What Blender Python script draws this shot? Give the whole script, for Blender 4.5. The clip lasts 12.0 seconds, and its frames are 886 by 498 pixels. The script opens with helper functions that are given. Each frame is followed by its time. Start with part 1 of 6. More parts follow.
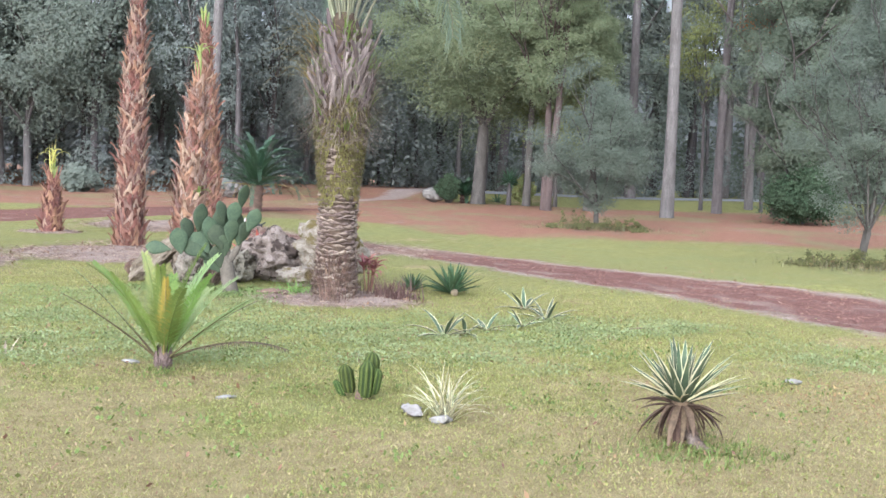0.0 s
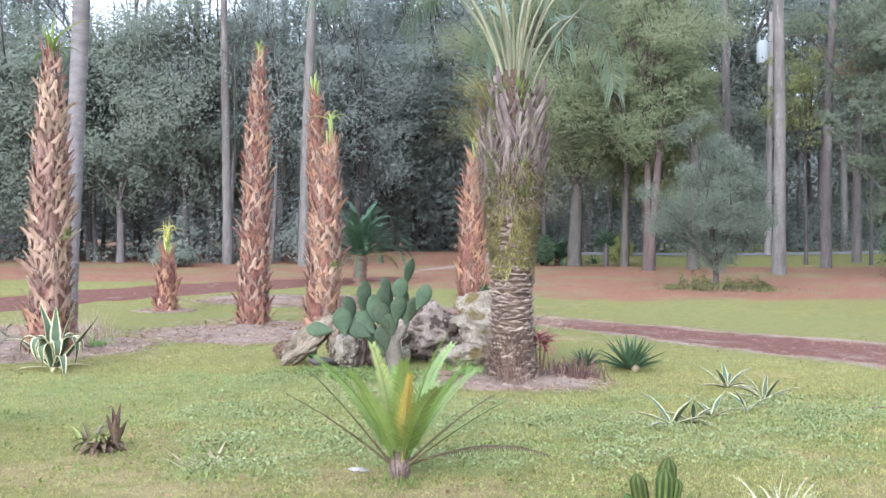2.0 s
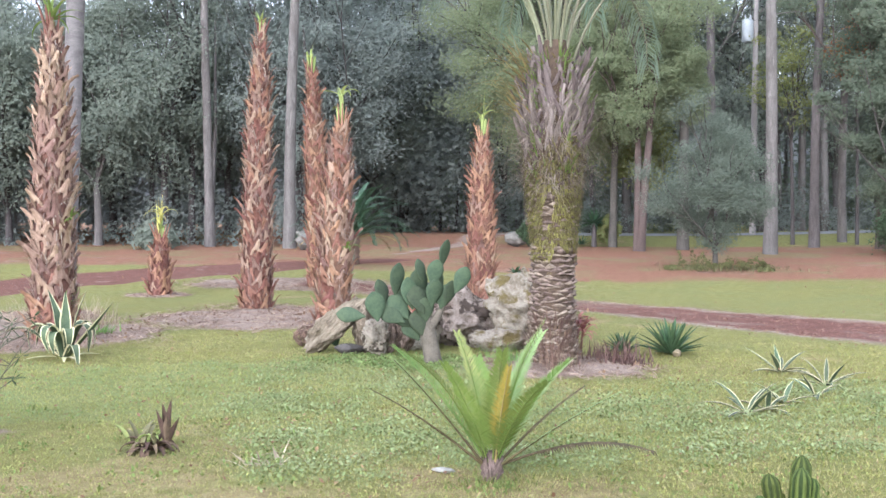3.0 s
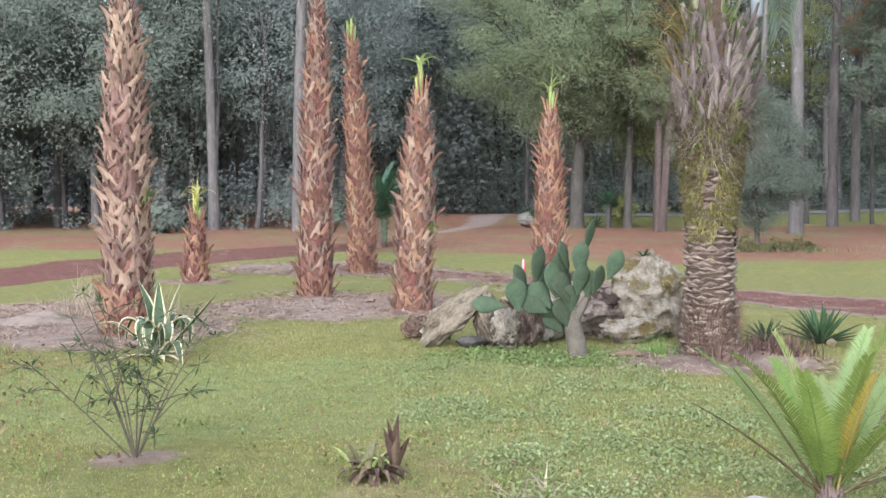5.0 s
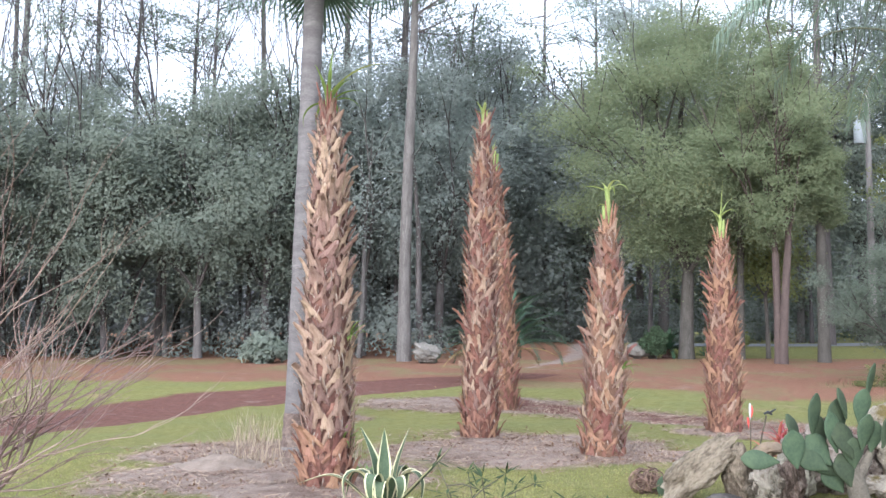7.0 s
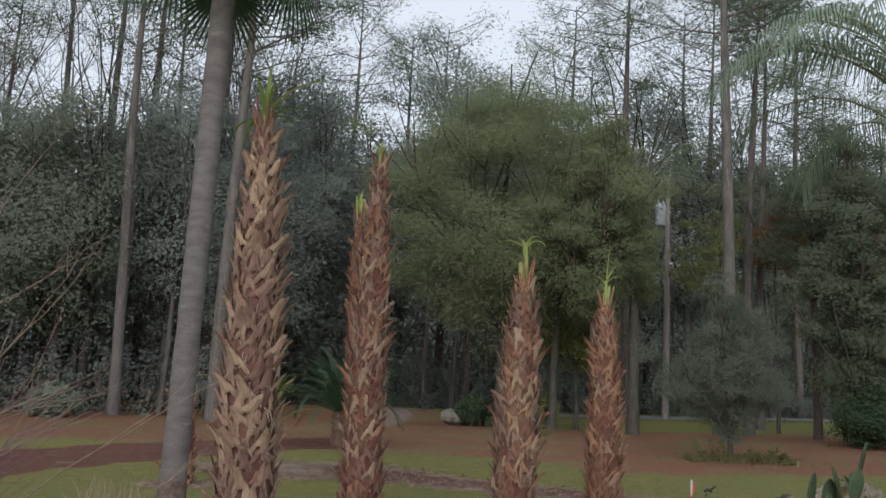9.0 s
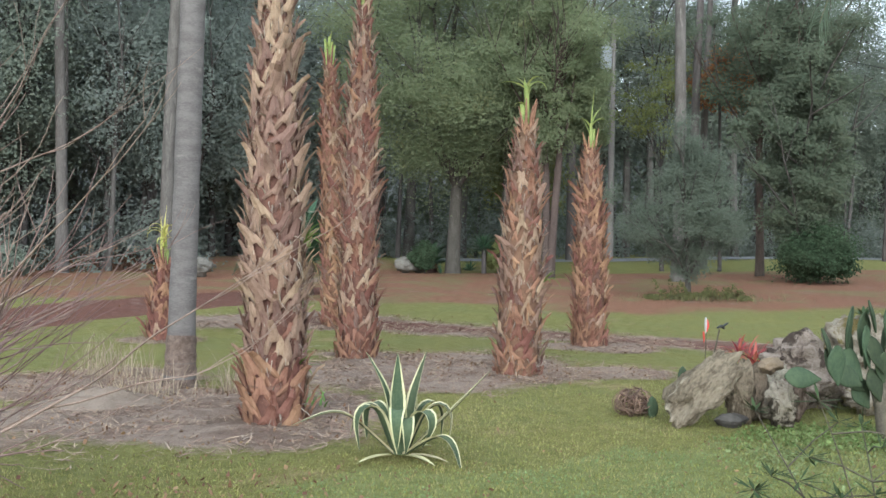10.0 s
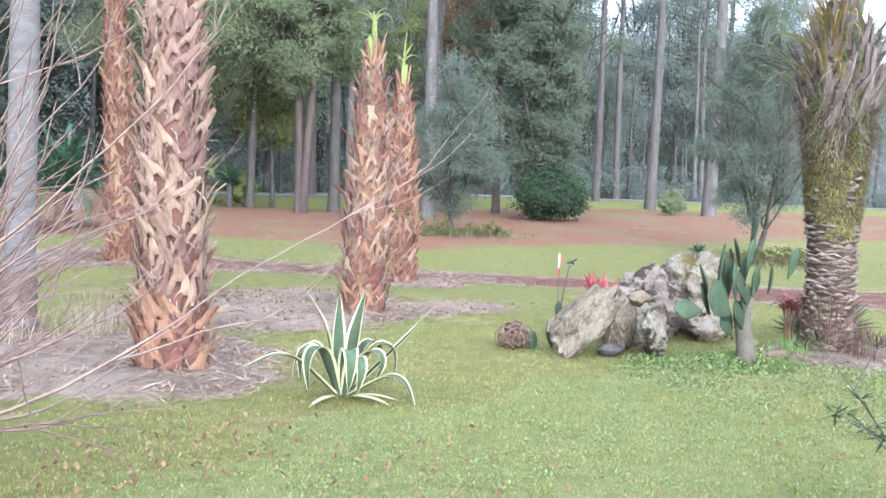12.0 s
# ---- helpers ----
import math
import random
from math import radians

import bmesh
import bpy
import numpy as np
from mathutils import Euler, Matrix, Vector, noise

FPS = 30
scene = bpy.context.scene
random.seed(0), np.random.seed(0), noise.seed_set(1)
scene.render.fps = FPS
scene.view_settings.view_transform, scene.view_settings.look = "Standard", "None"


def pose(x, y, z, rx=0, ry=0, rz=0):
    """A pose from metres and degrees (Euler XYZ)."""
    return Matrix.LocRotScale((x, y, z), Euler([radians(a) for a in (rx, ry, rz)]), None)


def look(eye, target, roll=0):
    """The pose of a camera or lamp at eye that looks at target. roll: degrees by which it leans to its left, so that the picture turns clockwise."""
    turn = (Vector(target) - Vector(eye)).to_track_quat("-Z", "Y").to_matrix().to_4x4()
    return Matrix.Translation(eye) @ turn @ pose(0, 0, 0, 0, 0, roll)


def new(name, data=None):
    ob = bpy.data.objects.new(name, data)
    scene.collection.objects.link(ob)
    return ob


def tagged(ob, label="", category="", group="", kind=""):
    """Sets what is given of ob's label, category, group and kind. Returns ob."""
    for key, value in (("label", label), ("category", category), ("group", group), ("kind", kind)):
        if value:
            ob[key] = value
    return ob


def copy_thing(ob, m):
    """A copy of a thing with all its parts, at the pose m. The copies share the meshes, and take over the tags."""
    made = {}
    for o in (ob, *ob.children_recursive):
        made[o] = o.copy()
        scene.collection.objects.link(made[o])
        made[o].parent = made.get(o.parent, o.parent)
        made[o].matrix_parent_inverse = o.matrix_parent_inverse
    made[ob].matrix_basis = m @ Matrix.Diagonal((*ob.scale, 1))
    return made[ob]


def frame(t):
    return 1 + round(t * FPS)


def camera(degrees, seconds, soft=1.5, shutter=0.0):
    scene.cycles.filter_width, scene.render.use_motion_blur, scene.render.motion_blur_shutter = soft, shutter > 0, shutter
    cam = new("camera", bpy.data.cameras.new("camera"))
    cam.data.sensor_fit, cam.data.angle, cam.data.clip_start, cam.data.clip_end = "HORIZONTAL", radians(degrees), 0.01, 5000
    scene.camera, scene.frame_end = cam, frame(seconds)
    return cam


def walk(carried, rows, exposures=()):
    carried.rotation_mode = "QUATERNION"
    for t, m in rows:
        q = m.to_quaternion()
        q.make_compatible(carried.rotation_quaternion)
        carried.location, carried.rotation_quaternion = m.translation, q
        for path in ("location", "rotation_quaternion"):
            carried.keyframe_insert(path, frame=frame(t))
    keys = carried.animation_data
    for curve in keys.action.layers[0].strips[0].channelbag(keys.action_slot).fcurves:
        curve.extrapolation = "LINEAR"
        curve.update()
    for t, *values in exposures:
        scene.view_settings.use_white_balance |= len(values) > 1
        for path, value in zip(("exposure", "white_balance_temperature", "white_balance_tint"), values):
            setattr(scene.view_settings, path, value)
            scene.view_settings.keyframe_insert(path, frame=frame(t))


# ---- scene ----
cam = camera(48.7, 12.0, soft=1.5)
PATH = [
    (0, (-0.297, -0.864, 1.734), (-0.241, 1.13, 1.588), 2.6),
    (0.5, (-0.621, -0.613, 1.731), (-0.478, 1.376, 1.587), 1.8),
    (1, (-0.982, -0.343, 1.735), (-0.941, 1.655, 1.656), -0.3),
    (1.5, (-1.414, -0.017, 1.765), (-1.508, 1.981, 1.742), -0.4),
    (2, (-1.867, 0.267, 1.777), (-1.932, 2.266, 1.754), 0.6),
    (2.5, (-2.288, 0.609, 1.74), (-2.336, 2.608, 1.705), 0.7),
    (3, (-2.756, 0.903, 1.746), (-2.75, 2.902, 1.686), 0.4),
    (3.2, (-2.995, 1.007, 1.733), (-2.971, 3.006, 1.674), 0.1),
    (4.8, (-4.557, 2.094, 1.705), (-4.475, 4.09, 1.615), 0.3),
    (5, (-4.735, 2.225, 1.698), (-4.651, 4.221, 1.601), 0.1),
    (5.5, (-5.217, 2.596, 1.709), (-5.133, 4.592, 1.606), -0.8),
    (6, (-5.698, 2.834, 1.701), (-5.539, 4.827, 1.632), -0.9),
    (6.5, (-6.23, 2.984, 1.743), (-6.132, 4.982, 1.759), -0.6),
    (7, (-6.703, 3.213, 1.832), (-6.727, 5.207, 1.991), 0.3),
    (7.2, (-6.872, 3.301, 1.833), (-6.895, 5.289, 2.055), 1.1),
    (8.8, (-8.383, 4.600, 1.735), (-8.005, 6.529, 2.088), 2.6),
    (9, (-8.532, 4.705, 1.757), (-8.098, 6.632, 2.052), 2.6),
    (9.1, (-8.630, 4.752, 1.760), (-8.164, 6.679, 2.025), 2.2),
    (9.5, (-8.987, 4.988, 1.7), (-8.44, 6.907, 1.843), 1.5),
    (10, (-9.431, 5.335, 1.701), (-8.833, 7.244, 1.695), 1.0),
    (10.5, (-9.947, 5.512, 1.692), (-9.234, 7.38, 1.655), 0.9),
    (11, (-10.314, 5.886, 1.678), (-9.49, 7.708, 1.632), 1.2),
    (11.5, (-10.708, 6.152, 1.698), (-9.738, 7.898, 1.593), 3.0),
    (12, (-11.126, 6.316, 1.662), (-9.979, 7.95, 1.539), 2.2),
]
walk(cam, [(t, look(eye, target, roll)) for t, eye, target, roll in PATH],
     exposures=[(0.0, 1.98, 5550, 14), (1.0, 2.02, 5400, 14), (1.5, 2.02, 5400, 14), (2.0, 2.00, 5450, 14), (3.2, 1.92, 5550, 14), (4.8, 1.70, 5650, 13), (5.5, 1.82, 5550, 12), (6.0, 2.02, 5450, 13), (6.5, 1.98, 5400, 13), (7.2, 1.58, 5650, 12), (8.8, 0.14, 6100, 10), (9.2, 0.17, 6100, 10), (9.5, 0.55, 6000, 10), (10.0, 1.20, 5700, 3), (10.5, 1.68, 5450, 6), (11.0, 2.00, 5300, 10), (12.0, 2.15, 5250, 10)])

# ---- world, sun, exposure ----
SUN_ELEV, SUN_AZ = 20.0, -155.0          # degrees; azimuth from +y towards +x
world = bpy.data.worlds.new("overcast_sky")
scene.world = world
world.use_nodes = True
wn, wl = world.node_tree.nodes, world.node_tree.links
sky = wn.new("ShaderNodeTexSky")
sky.sky_type = "NISHITA"
sky.sun_disc = False
sky.sun_elevation = radians(SUN_ELEV)
sky.sun_rotation = radians(SUN_AZ)
sky.dust_density = 7.0
sky.air_density = 1.0
pale = wn.new("ShaderNodeHueSaturation")
pale.inputs["Saturation"].default_value = 0.35
wl.new(sky.outputs[0], pale.inputs["Color"])
cloud = wn.new("ShaderNodeMix")          # an even white cloud cover over the clear sky
cloud.data_type = "RGBA"
cloud.inputs[0].default_value = 0.68
cloud.inputs[7].default_value = (5.9, 6.15, 6.5, 1.0)
wl.new(pale.outputs[0], cloud.inputs[6])
wl.new(cloud.outputs[2], wn["Background"].inputs["Color"])
wn["Background"].inputs["Strength"].default_value = 0.15
sun_data = bpy.data.lights.new("sun", "SUN")
sun_data.energy, sun_data.angle, sun_data.color = 0.85, radians(60), (1.0, 0.96, 0.92)
sun = new("sun", sun_data)
sun.matrix_world = look((0, 0, 0), (-math.sin(radians(SUN_AZ)) * math.cos(radians(SUN_ELEV)),
                                    -math.cos(radians(SUN_AZ)) * math.cos(radians(SUN_ELEV)), -math.sin(radians(SUN_ELEV))))
sun.location = (0, 0, 60)


# ---- materials ----
def nodes_of(name):
    m = bpy.data.materials.new(name)
    m.use_nodes = True
    return m, m.node_tree.nodes, m.node_tree.links


def noise_node(n, l, vec, scale, detail=4.0, rough=0.6, distort=0.0):
    k = n.new("ShaderNodeTexNoise")
    k.inputs["Scale"].default_value, k.inputs["Detail"].default_value = scale, detail
    k.inputs["Roughness"].default_value, k.inputs["Distortion"].default_value = rough, distort
    l.new(vec, k.inputs["Vector"])
    return k.outputs["Fac"]


def ramp_node(n, l, fac, a, b):
    k = n.new("ShaderNodeMapRange")
    k.interpolation_type = "SMOOTHSTEP"
    k.inputs["From Min"].default_value, k.inputs["From Max"].default_value = a, b
    l.new(fac, k.inputs["Value"])
    return k.outputs[0]


def mix_node(n, l, fac, a, b, how="MIX"):
    k = n.new("ShaderNodeMix")
    k.data_type, k.blend_type = "RGBA", how
    for value, slot in ((fac, 0), (a, 6), (b, 7)):
        if isinstance(value, (int, float)):
            k.inputs[slot].default_value = value
        elif isinstance(value, tuple):
            k.inputs[slot].default_value = (*value, 1.0)
        else:
            l.new(value, k.inputs[slot])
    return k.outputs[2]


def maths(n, l, op, a, b=0.0):
    k = n.new("ShaderNodeMath")
    k.operation = op
    for value, slot in ((a, 0), (b, 1)):
        if isinstance(value, (int, float)):
            k.inputs[slot].default_value = value
        else:
            l.new(value, k.inputs[slot])
    return k.outputs[0]


def surf(name, c1, c2, scale=5.0, fine=50.0, rough=0.8, bump=0.4, depth=0.01, c3=None, c3_at=(0.58, 0.7), vary=0.25, island=False,
         trans=0.0, stretch=(1, 1, 1), spec=0.3, metal=0.0):
    """A surface with two scales of variation, a third colour in patches, and chance differences from piece to piece."""
    m, n, l = nodes_of(name)
    b = n["Principled BSDF"]
    co = n.new("ShaderNodeTexCoord")
    mp = n.new("ShaderNodeMapping")
    mp.inputs["Scale"].default_value = stretch
    l.new(co.outputs["Object"], mp.inputs["Vector"])
    big, small = noise_node(n, l, mp.outputs[0], scale), noise_node(n, l, mp.outputs[0], fine, 3.0)
    both = maths(n, l, "ADD", maths(n, l, "MULTIPLY", big, 0.6), maths(n, l, "MULTIPLY", small, 0.4))
    col = mix_node(n, l, ramp_node(n, l, both, 0.36, 0.64), c1, c2)
    if c3:
        other = noise_node(n, l, mp.outputs[0], scale * 0.63 + 0.37, 5.0, 0.65, 0.4)
        col = mix_node(n, l, ramp_node(n, l, other, *c3_at), col, c3)
    if vary:
        if island:
            chance = n.new("ShaderNodeNewGeometry").outputs["Random Per Island"]
        else:
            chance = n.new("ShaderNodeObjectInfo").outputs["Random"]
        hs = n.new("ShaderNodeHueSaturation")
        l.new(maths(n, l, "ADD", maths(n, l, "MULTIPLY", chance, 2 * vary), 1 - vary), hs.inputs["Value"])
        l.new(maths(n, l, "ADD", maths(n, l, "MULTIPLY", chance, 0.04), 0.48), hs.inputs["Hue"])
        l.new(col, hs.inputs["Color"])
        col = hs.outputs[0]
    l.new(col, b.inputs["Base Color"])
    b.inputs["Roughness"].default_value, b.inputs["Metallic"].default_value = rough, metal
    b.inputs["Specular IOR Level"].default_value = spec
    if bump:
        bp = n.new("ShaderNodeBump")
        bp.inputs["Strength"].default_value, bp.inputs["Distance"].default_value = bump, depth
        l.new(small, bp.inputs["Height"])
        l.new(bp.outputs[0], b.inputs["Normal"])
    if trans:
        t, mx = n.new("ShaderNodeBsdfTranslucent"), n.new("ShaderNodeMixShader")
        l.new(col, t.inputs["Color"])
        mx.inputs[0].default_value = trans
        l.new(b.outputs[0], mx.inputs[1])
        l.new(t.outputs[0], mx.inputs[2])
        l.new(mx.outputs[0], n["Material Output"].inputs["Surface"])
    return m


M = {}
M["boot"] = surf("dry_leaf_boot", (0.322, 0.216, 0.162), (0.205, 0.127, 0.092), 6, 60, 0.9, 0.5, 0.006, (0.380, 0.288, 0.230), vary=0.34, stretch=(3, 0.6, 3), spec=0.15)
M["boot_red"] = surf("reddish_leaf_boot", (0.305, 0.165, 0.116), (0.196, 0.094, 0.064), 6, 60, 0.9, 0.5, 0.006, (0.325, 0.210, 0.155), vary=0.34, stretch=(3, 0.6, 3), spec=0.15)
M["fibre"] = surf("palm_fibre", (0.205, 0.110, 0.073), (0.125, 0.064, 0.046), 8, 70, 0.95, 0.8, 0.012, (0.262, 0.164, 0.116), vary=0.1)
M["date_scar"] = surf("date_leaf_scar", (0.232, 0.178, 0.140), (0.108, 0.077, 0.058), 12, 80, 0.9, 0.9, 0.01, (0.290, 0.235, 0.188), vary=0.34)
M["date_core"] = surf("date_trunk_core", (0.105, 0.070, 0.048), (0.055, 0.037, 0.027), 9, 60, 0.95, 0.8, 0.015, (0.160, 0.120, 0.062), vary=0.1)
M["date_base"] = surf("date_leaf_base", (0.215, 0.172, 0.155), (0.125, 0.094, 0.083), 5, 50, 0.88, 0.6, 0.008, (0.262, 0.220, 0.198), vary=0.32, stretch=(3, 0.5, 3))
M["petiole"] = surf("date_petiole", (0.191, 0.198, 0.116), (0.246, 0.232, 0.150), 3, 40, 0.6, 0.2, 0.004, vary=0.2)
M["date_frond"] = surf("date_frond_green", (0.21, 0.26, 0.185), (0.16, 0.21, 0.145), 3, 30, 0.5, 0.1, 0.003, vary=0.2, trans=0.3)
M["straw_fibre"] = surf("dry_palm_thread", (0.330, 0.270, 0.225), (0.190, 0.142, 0.108), 9, 50, 0.9, 0.0, vary=0.4, island=True)
M["moss"] = surf("trunk_moss_fern", (0.205, 0.176, 0.058), (0.108, 0.092, 0.038), 6, 60, 0.9, 0.3, 0.005, (0.262, 0.190, 0.080), vary=0.45, island=True, trans=0.2)
M["fern"] = surf("green_fern", (0.180, 0.235, 0.056), (0.128, 0.176, 0.040), 6, 60, 0.7, 0.1, 0.003, vary=0.3, island=True, trans=0.3)
M["gold"] = surf("golden_dry_fern", (0.345, 0.245, 0.098), (0.250, 0.205, 0.078), 6, 60, 0.8, 0.1, 0.003, vary=0.3, island=True, trans=0.25)
M["spear"] = surf("yellow_green_spear", (0.382, 0.406, 0.132), (0.255, 0.322, 0.106), 5, 40, 0.6, 0.1, 0.003, vary=0.2, trans=0.3)
M["yellow"] = surf("bright_yellow_frond", (0.600, 0.550, 0.190), (0.470, 0.450, 0.130), 5, 40, 0.6, 0.1, 0.003, vary=0.2, trans=0.3)
M["palm_green"] = surf("fan_palm_green", (0.09, 0.15, 0.08), (0.05, 0.09, 0.05), 5, 40, 0.5, 0.1, 0.003, vary=0.3, trans=0.2)
M["cycad"] = surf("cycad_green", (0.205, 0.285, 0.062), (0.140, 0.212, 0.046), 4, 40, 0.55, 0.1, 0.003, vary=0.28, trans=0.4)
M["cycad_pale"] = surf("cycad_pale_green", (0.27, 0.345, 0.135), (0.21, 0.285, 0.11), 4, 40, 0.55, 0.1, 0.003, vary=0.15, trans=0.4)
M["cycad_old"] = surf("dead_cycad_frond", (0.105, 0.082, 0.036), (0.060, 0.044, 0.022), 4, 40, 0.8, 0.1, 0.003, vary=0.2)
M["sago"] = surf("dark_sago_green", (0.051, 0.099, 0.050), (0.032, 0.065, 0.032), 4, 40, 0.4, 0.1, 0.003, vary=0.25, trans=0.15)
M["agave_green"] = surf("agave_grey_green", (0.090, 0.112, 0.062), (0.050, 0.072, 0.042), 6, 40, 0.55, 0.1, 0.003, vary=0.2, spec=0.12)
M["cream"] = surf("agave_cream_margin", (0.567, 0.521, 0.321), (0.456, 0.419, 0.251), 8, 50, 0.6, 0.1, 0.003, vary=0.12, spec=0.15)
M["agave_dead"] = surf("dead_agave_leaf", (0.120, 0.078, 0.050), (0.060, 0.038, 0.025), 6, 50, 0.9, 0.5, 0.006, (0.170, 0.120, 0.080), vary=0.35)
M["yucca"] = surf("dark_green_agave", (0.066, 0.104, 0.048), (0.038, 0.068, 0.032), 6, 40, 0.5, 0.1, 0.003, vary=0.25, spec=0.12)
M["cactus"] = surf("cactus_green", (0.082, 0.104, 0.026), (0.050, 0.070, 0.018), 8, 60, 0.65, 0.2, 0.004, vary=0.15, spec=0.08)
# darker copy of the cactus green, painting shade into the grooves
M["cactus_groove"] = surf("cactus_groove_shade", (0.026, 0.040, 0.014), (0.040, 0.056, 0.020), 8, 60, 0.8, 0.2, 0.004, vary=0.1, spec=0.05)
M["pad"] = surf("prickly_pear_pad", (0.067, 0.088, 0.049), (0.041, 0.058, 0.036), 5, 30, 0.65, 0.3, 0.004, (0.093, 0.107, 0.067), vary=0.3, spec=0.1)
M["pear_trunk"] = surf("corky_cactus_trunk", (0.137, 0.114, 0.088), (0.082, 0.070, 0.053), 7, 50, 0.9, 0.8, 0.015, (0.087, 0.091, 0.058), vary=0.1)
M["rock"] = surf("pitted_limestone", (0.335, 0.290, 0.232), (0.185, 0.152, 0.118), 6.5, 30, 0.95, 1.0, 0.045, (0.075, 0.060, 0.045), (0.50, 0.58), vary=0.1, spec=0.1)
M["rock_moss"] = surf("mossy_limestone", (0.330, 0.290, 0.230), (0.178, 0.146, 0.106), 5.0, 28, 0.95, 1.0, 0.045, (0.125, 0.098, 0.038), (0.49, 0.60), vary=0.08, spec=0.1)
M["rock_grey"] = surf("weathered_grey_stone", (0.232, 0.182, 0.138), (0.090, 0.066, 0.048), 5.5, 42, 0.95, 1.0, 0.05, (0.310, 0.258, 0.205), (0.56, 0.70), vary=0.15, stretch=(1, 1, 0.45), spec=0.1)
M["rock_dark"] = surf("dark_grey_slab", (0.092, 0.084, 0.076), (0.060, 0.054, 0.049), 3, 30, 0.95, 0.6, 0.01, vary=0.1, spec=0.05)
M["rock_tan"] = surf("tan_stone", (0.238, 0.184, 0.119), (0.169, 0.128, 0.085), 5, 40, 0.9, 0.5, 0.01, vary=0.1)
M["rock_white"] = surf("pale_limestone", (0.209, 0.196, 0.167), (0.129, 0.120, 0.100), 2.2, 16, 0.9, 0.8, 0.03, (0.080, 0.074, 0.061), (0.55, 0.68), vary=0.1)
M["pale_stone"] = surf("pale_flat_stone", (0.285, 0.268, 0.238), (0.180, 0.168, 0.146), 6, 40, 0.9, 0.8, 0.012, (0.150, 0.140, 0.120), (0.55, 0.66), vary=0.1)
M["golden_frond"] = surf("golden_cycad_frond", (0.420, 0.330, 0.050), (0.330, 0.275, 0.045), 5, 40, 0.6, 0.1, 0.003, vary=0.2, trans=0.3)
M["red_leaf"] = surf("red_ti_leaf", (0.320, 0.100, 0.088), (0.230, 0.105, 0.090), 7, 50, 0.6, 0.1, 0.003, (0.300, 0.180, 0.135), vary=0.3, trans=0.25)
M["red_bright"] = surf("red_bromeliad_leaf", (0.400, 0.070, 0.072), (0.300, 0.085, 0.070), 7, 50, 0.6, 0.1, 0.003, (0.330, 0.120, 0.085), vary=0.3, trans=0.2)
M["pine_bark"] = surf("pine_bark", (0.142, 0.126, 0.117), (0.088, 0.076, 0.070), 4, 24, 0.95, 1.0, 0.03, (0.178, 0.158, 0.147), vary=0.15, stretch=(1.6, 1.6, 0.35))
M["oak_bark"] = surf("oak_bark", (0.099, 0.088, 0.076), (0.058, 0.052, 0.043), 4, 26, 0.95, 1.0, 0.025, (0.121, 0.114, 0.099), vary=0.15, stretch=(1.4, 1.4, 0.4))
M["red_bark"] = surf("ruddy_bark", (0.117, 0.088, 0.073), (0.077, 0.058, 0.049), 4, 26, 0.95, 1.0, 0.025, vary=0.1, stretch=(1.4, 1.4, 0.4))
M["dark_bark"] = surf("shaded_wood_bark", (0.113, 0.100, 0.093), (0.069, 0.061, 0.056), 4, 26, 0.95, 0.8, 0.025, vary=0.3, stretch=(1.4, 1.4, 0.4))
M["grey_trunk"] = surf("smooth_grey_palm_bark", (0.168, 0.150, 0.143), (0.108, 0.095, 0.090), 3, 30, 0.9, 0.5, 0.012, (0.202, 0.180, 0.168), vary=0.05, stretch=(1, 1, 3.0))
M["twig"] = surf("bare_twig", (0.278, 0.194, 0.163), (0.192, 0.126, 0.104), 6, 40, 0.85, 0.2, 0.004, (0.311, 0.238, 0.207), vary=0.25)
M["stem"] = surf("dark_green_stem", (0.112, 0.095, 0.065), (0.073, 0.062, 0.042), 6, 40, 0.8, 0.2, 0.004, vary=0.2)
M["dark_leaf"] = surf("small_dark_leaf", (0.060, 0.078, 0.034), (0.038, 0.055, 0.025), 6, 40, 0.6, 0.0, vary=0.3, island=True, trans=0.2, spec=0.05)
LEAF = dict(scale=0.45, fine=3.0, rough=0.9, bump=0.0, island=True, trans=0.5, spec=0.03)
M["oak_leaf"] = surf("oak_foliage", (0.225, 0.255, 0.145), (0.170, 0.198, 0.112), vary=0.1, c3=(0.262, 0.270, 0.140), **LEAF)
# leaf green paled towards grey to carry the haze
M["grey_leaf"] = surf("haze_grey_foliage", (0.275, 0.305, 0.270), (0.215, 0.240, 0.212), vary=0.06, **LEAF)
M["sapling_leaf"] = surf("young_oak_foliage", (0.168, 0.190, 0.146), (0.122, 0.142, 0.108), vary=0.1, **LEAF)
# wood and deep leaves: haze mixed into the base colours
M["wood_leaf"] = surf("hazed_woodland_foliage", (0.235, 0.262, 0.208), (0.185, 0.208, 0.166), vary=0.06, c3=(0.262, 0.276, 0.214), **LEAF)
M["deep_leaf"] = surf("hazed_deep_foliage", (0.205, 0.225, 0.195), (0.165, 0.182, 0.160), vary=0.06, **LEAF)
# pale grey base colour stands in for haze over the distant woods
M["far_wood"] = surf("distant_wood_haze_tint", (0.098, 0.103, 0.104), (0.078, 0.083, 0.084), 0.12, 0.6, 0.95, 0.0, vary=0.0, stretch=(1, 1, 0.25), spec=0.0)
M["dusk_leaf"] = surf("dark_oak_foliage", (0.150, 0.172, 0.118), (0.112, 0.132, 0.092), vary=0.08, c3=(0.172, 0.186, 0.120), **LEAF)
M["needle"] = surf("pine_needles", (0.165, 0.20, 0.135), (0.12, 0.155, 0.105), vary=0.1, **LEAF)
M["gold_leaf"] = surf("yellowing_foliage", (0.225, 0.235, 0.090), (0.165, 0.182, 0.080), vary=0.25, **LEAF)
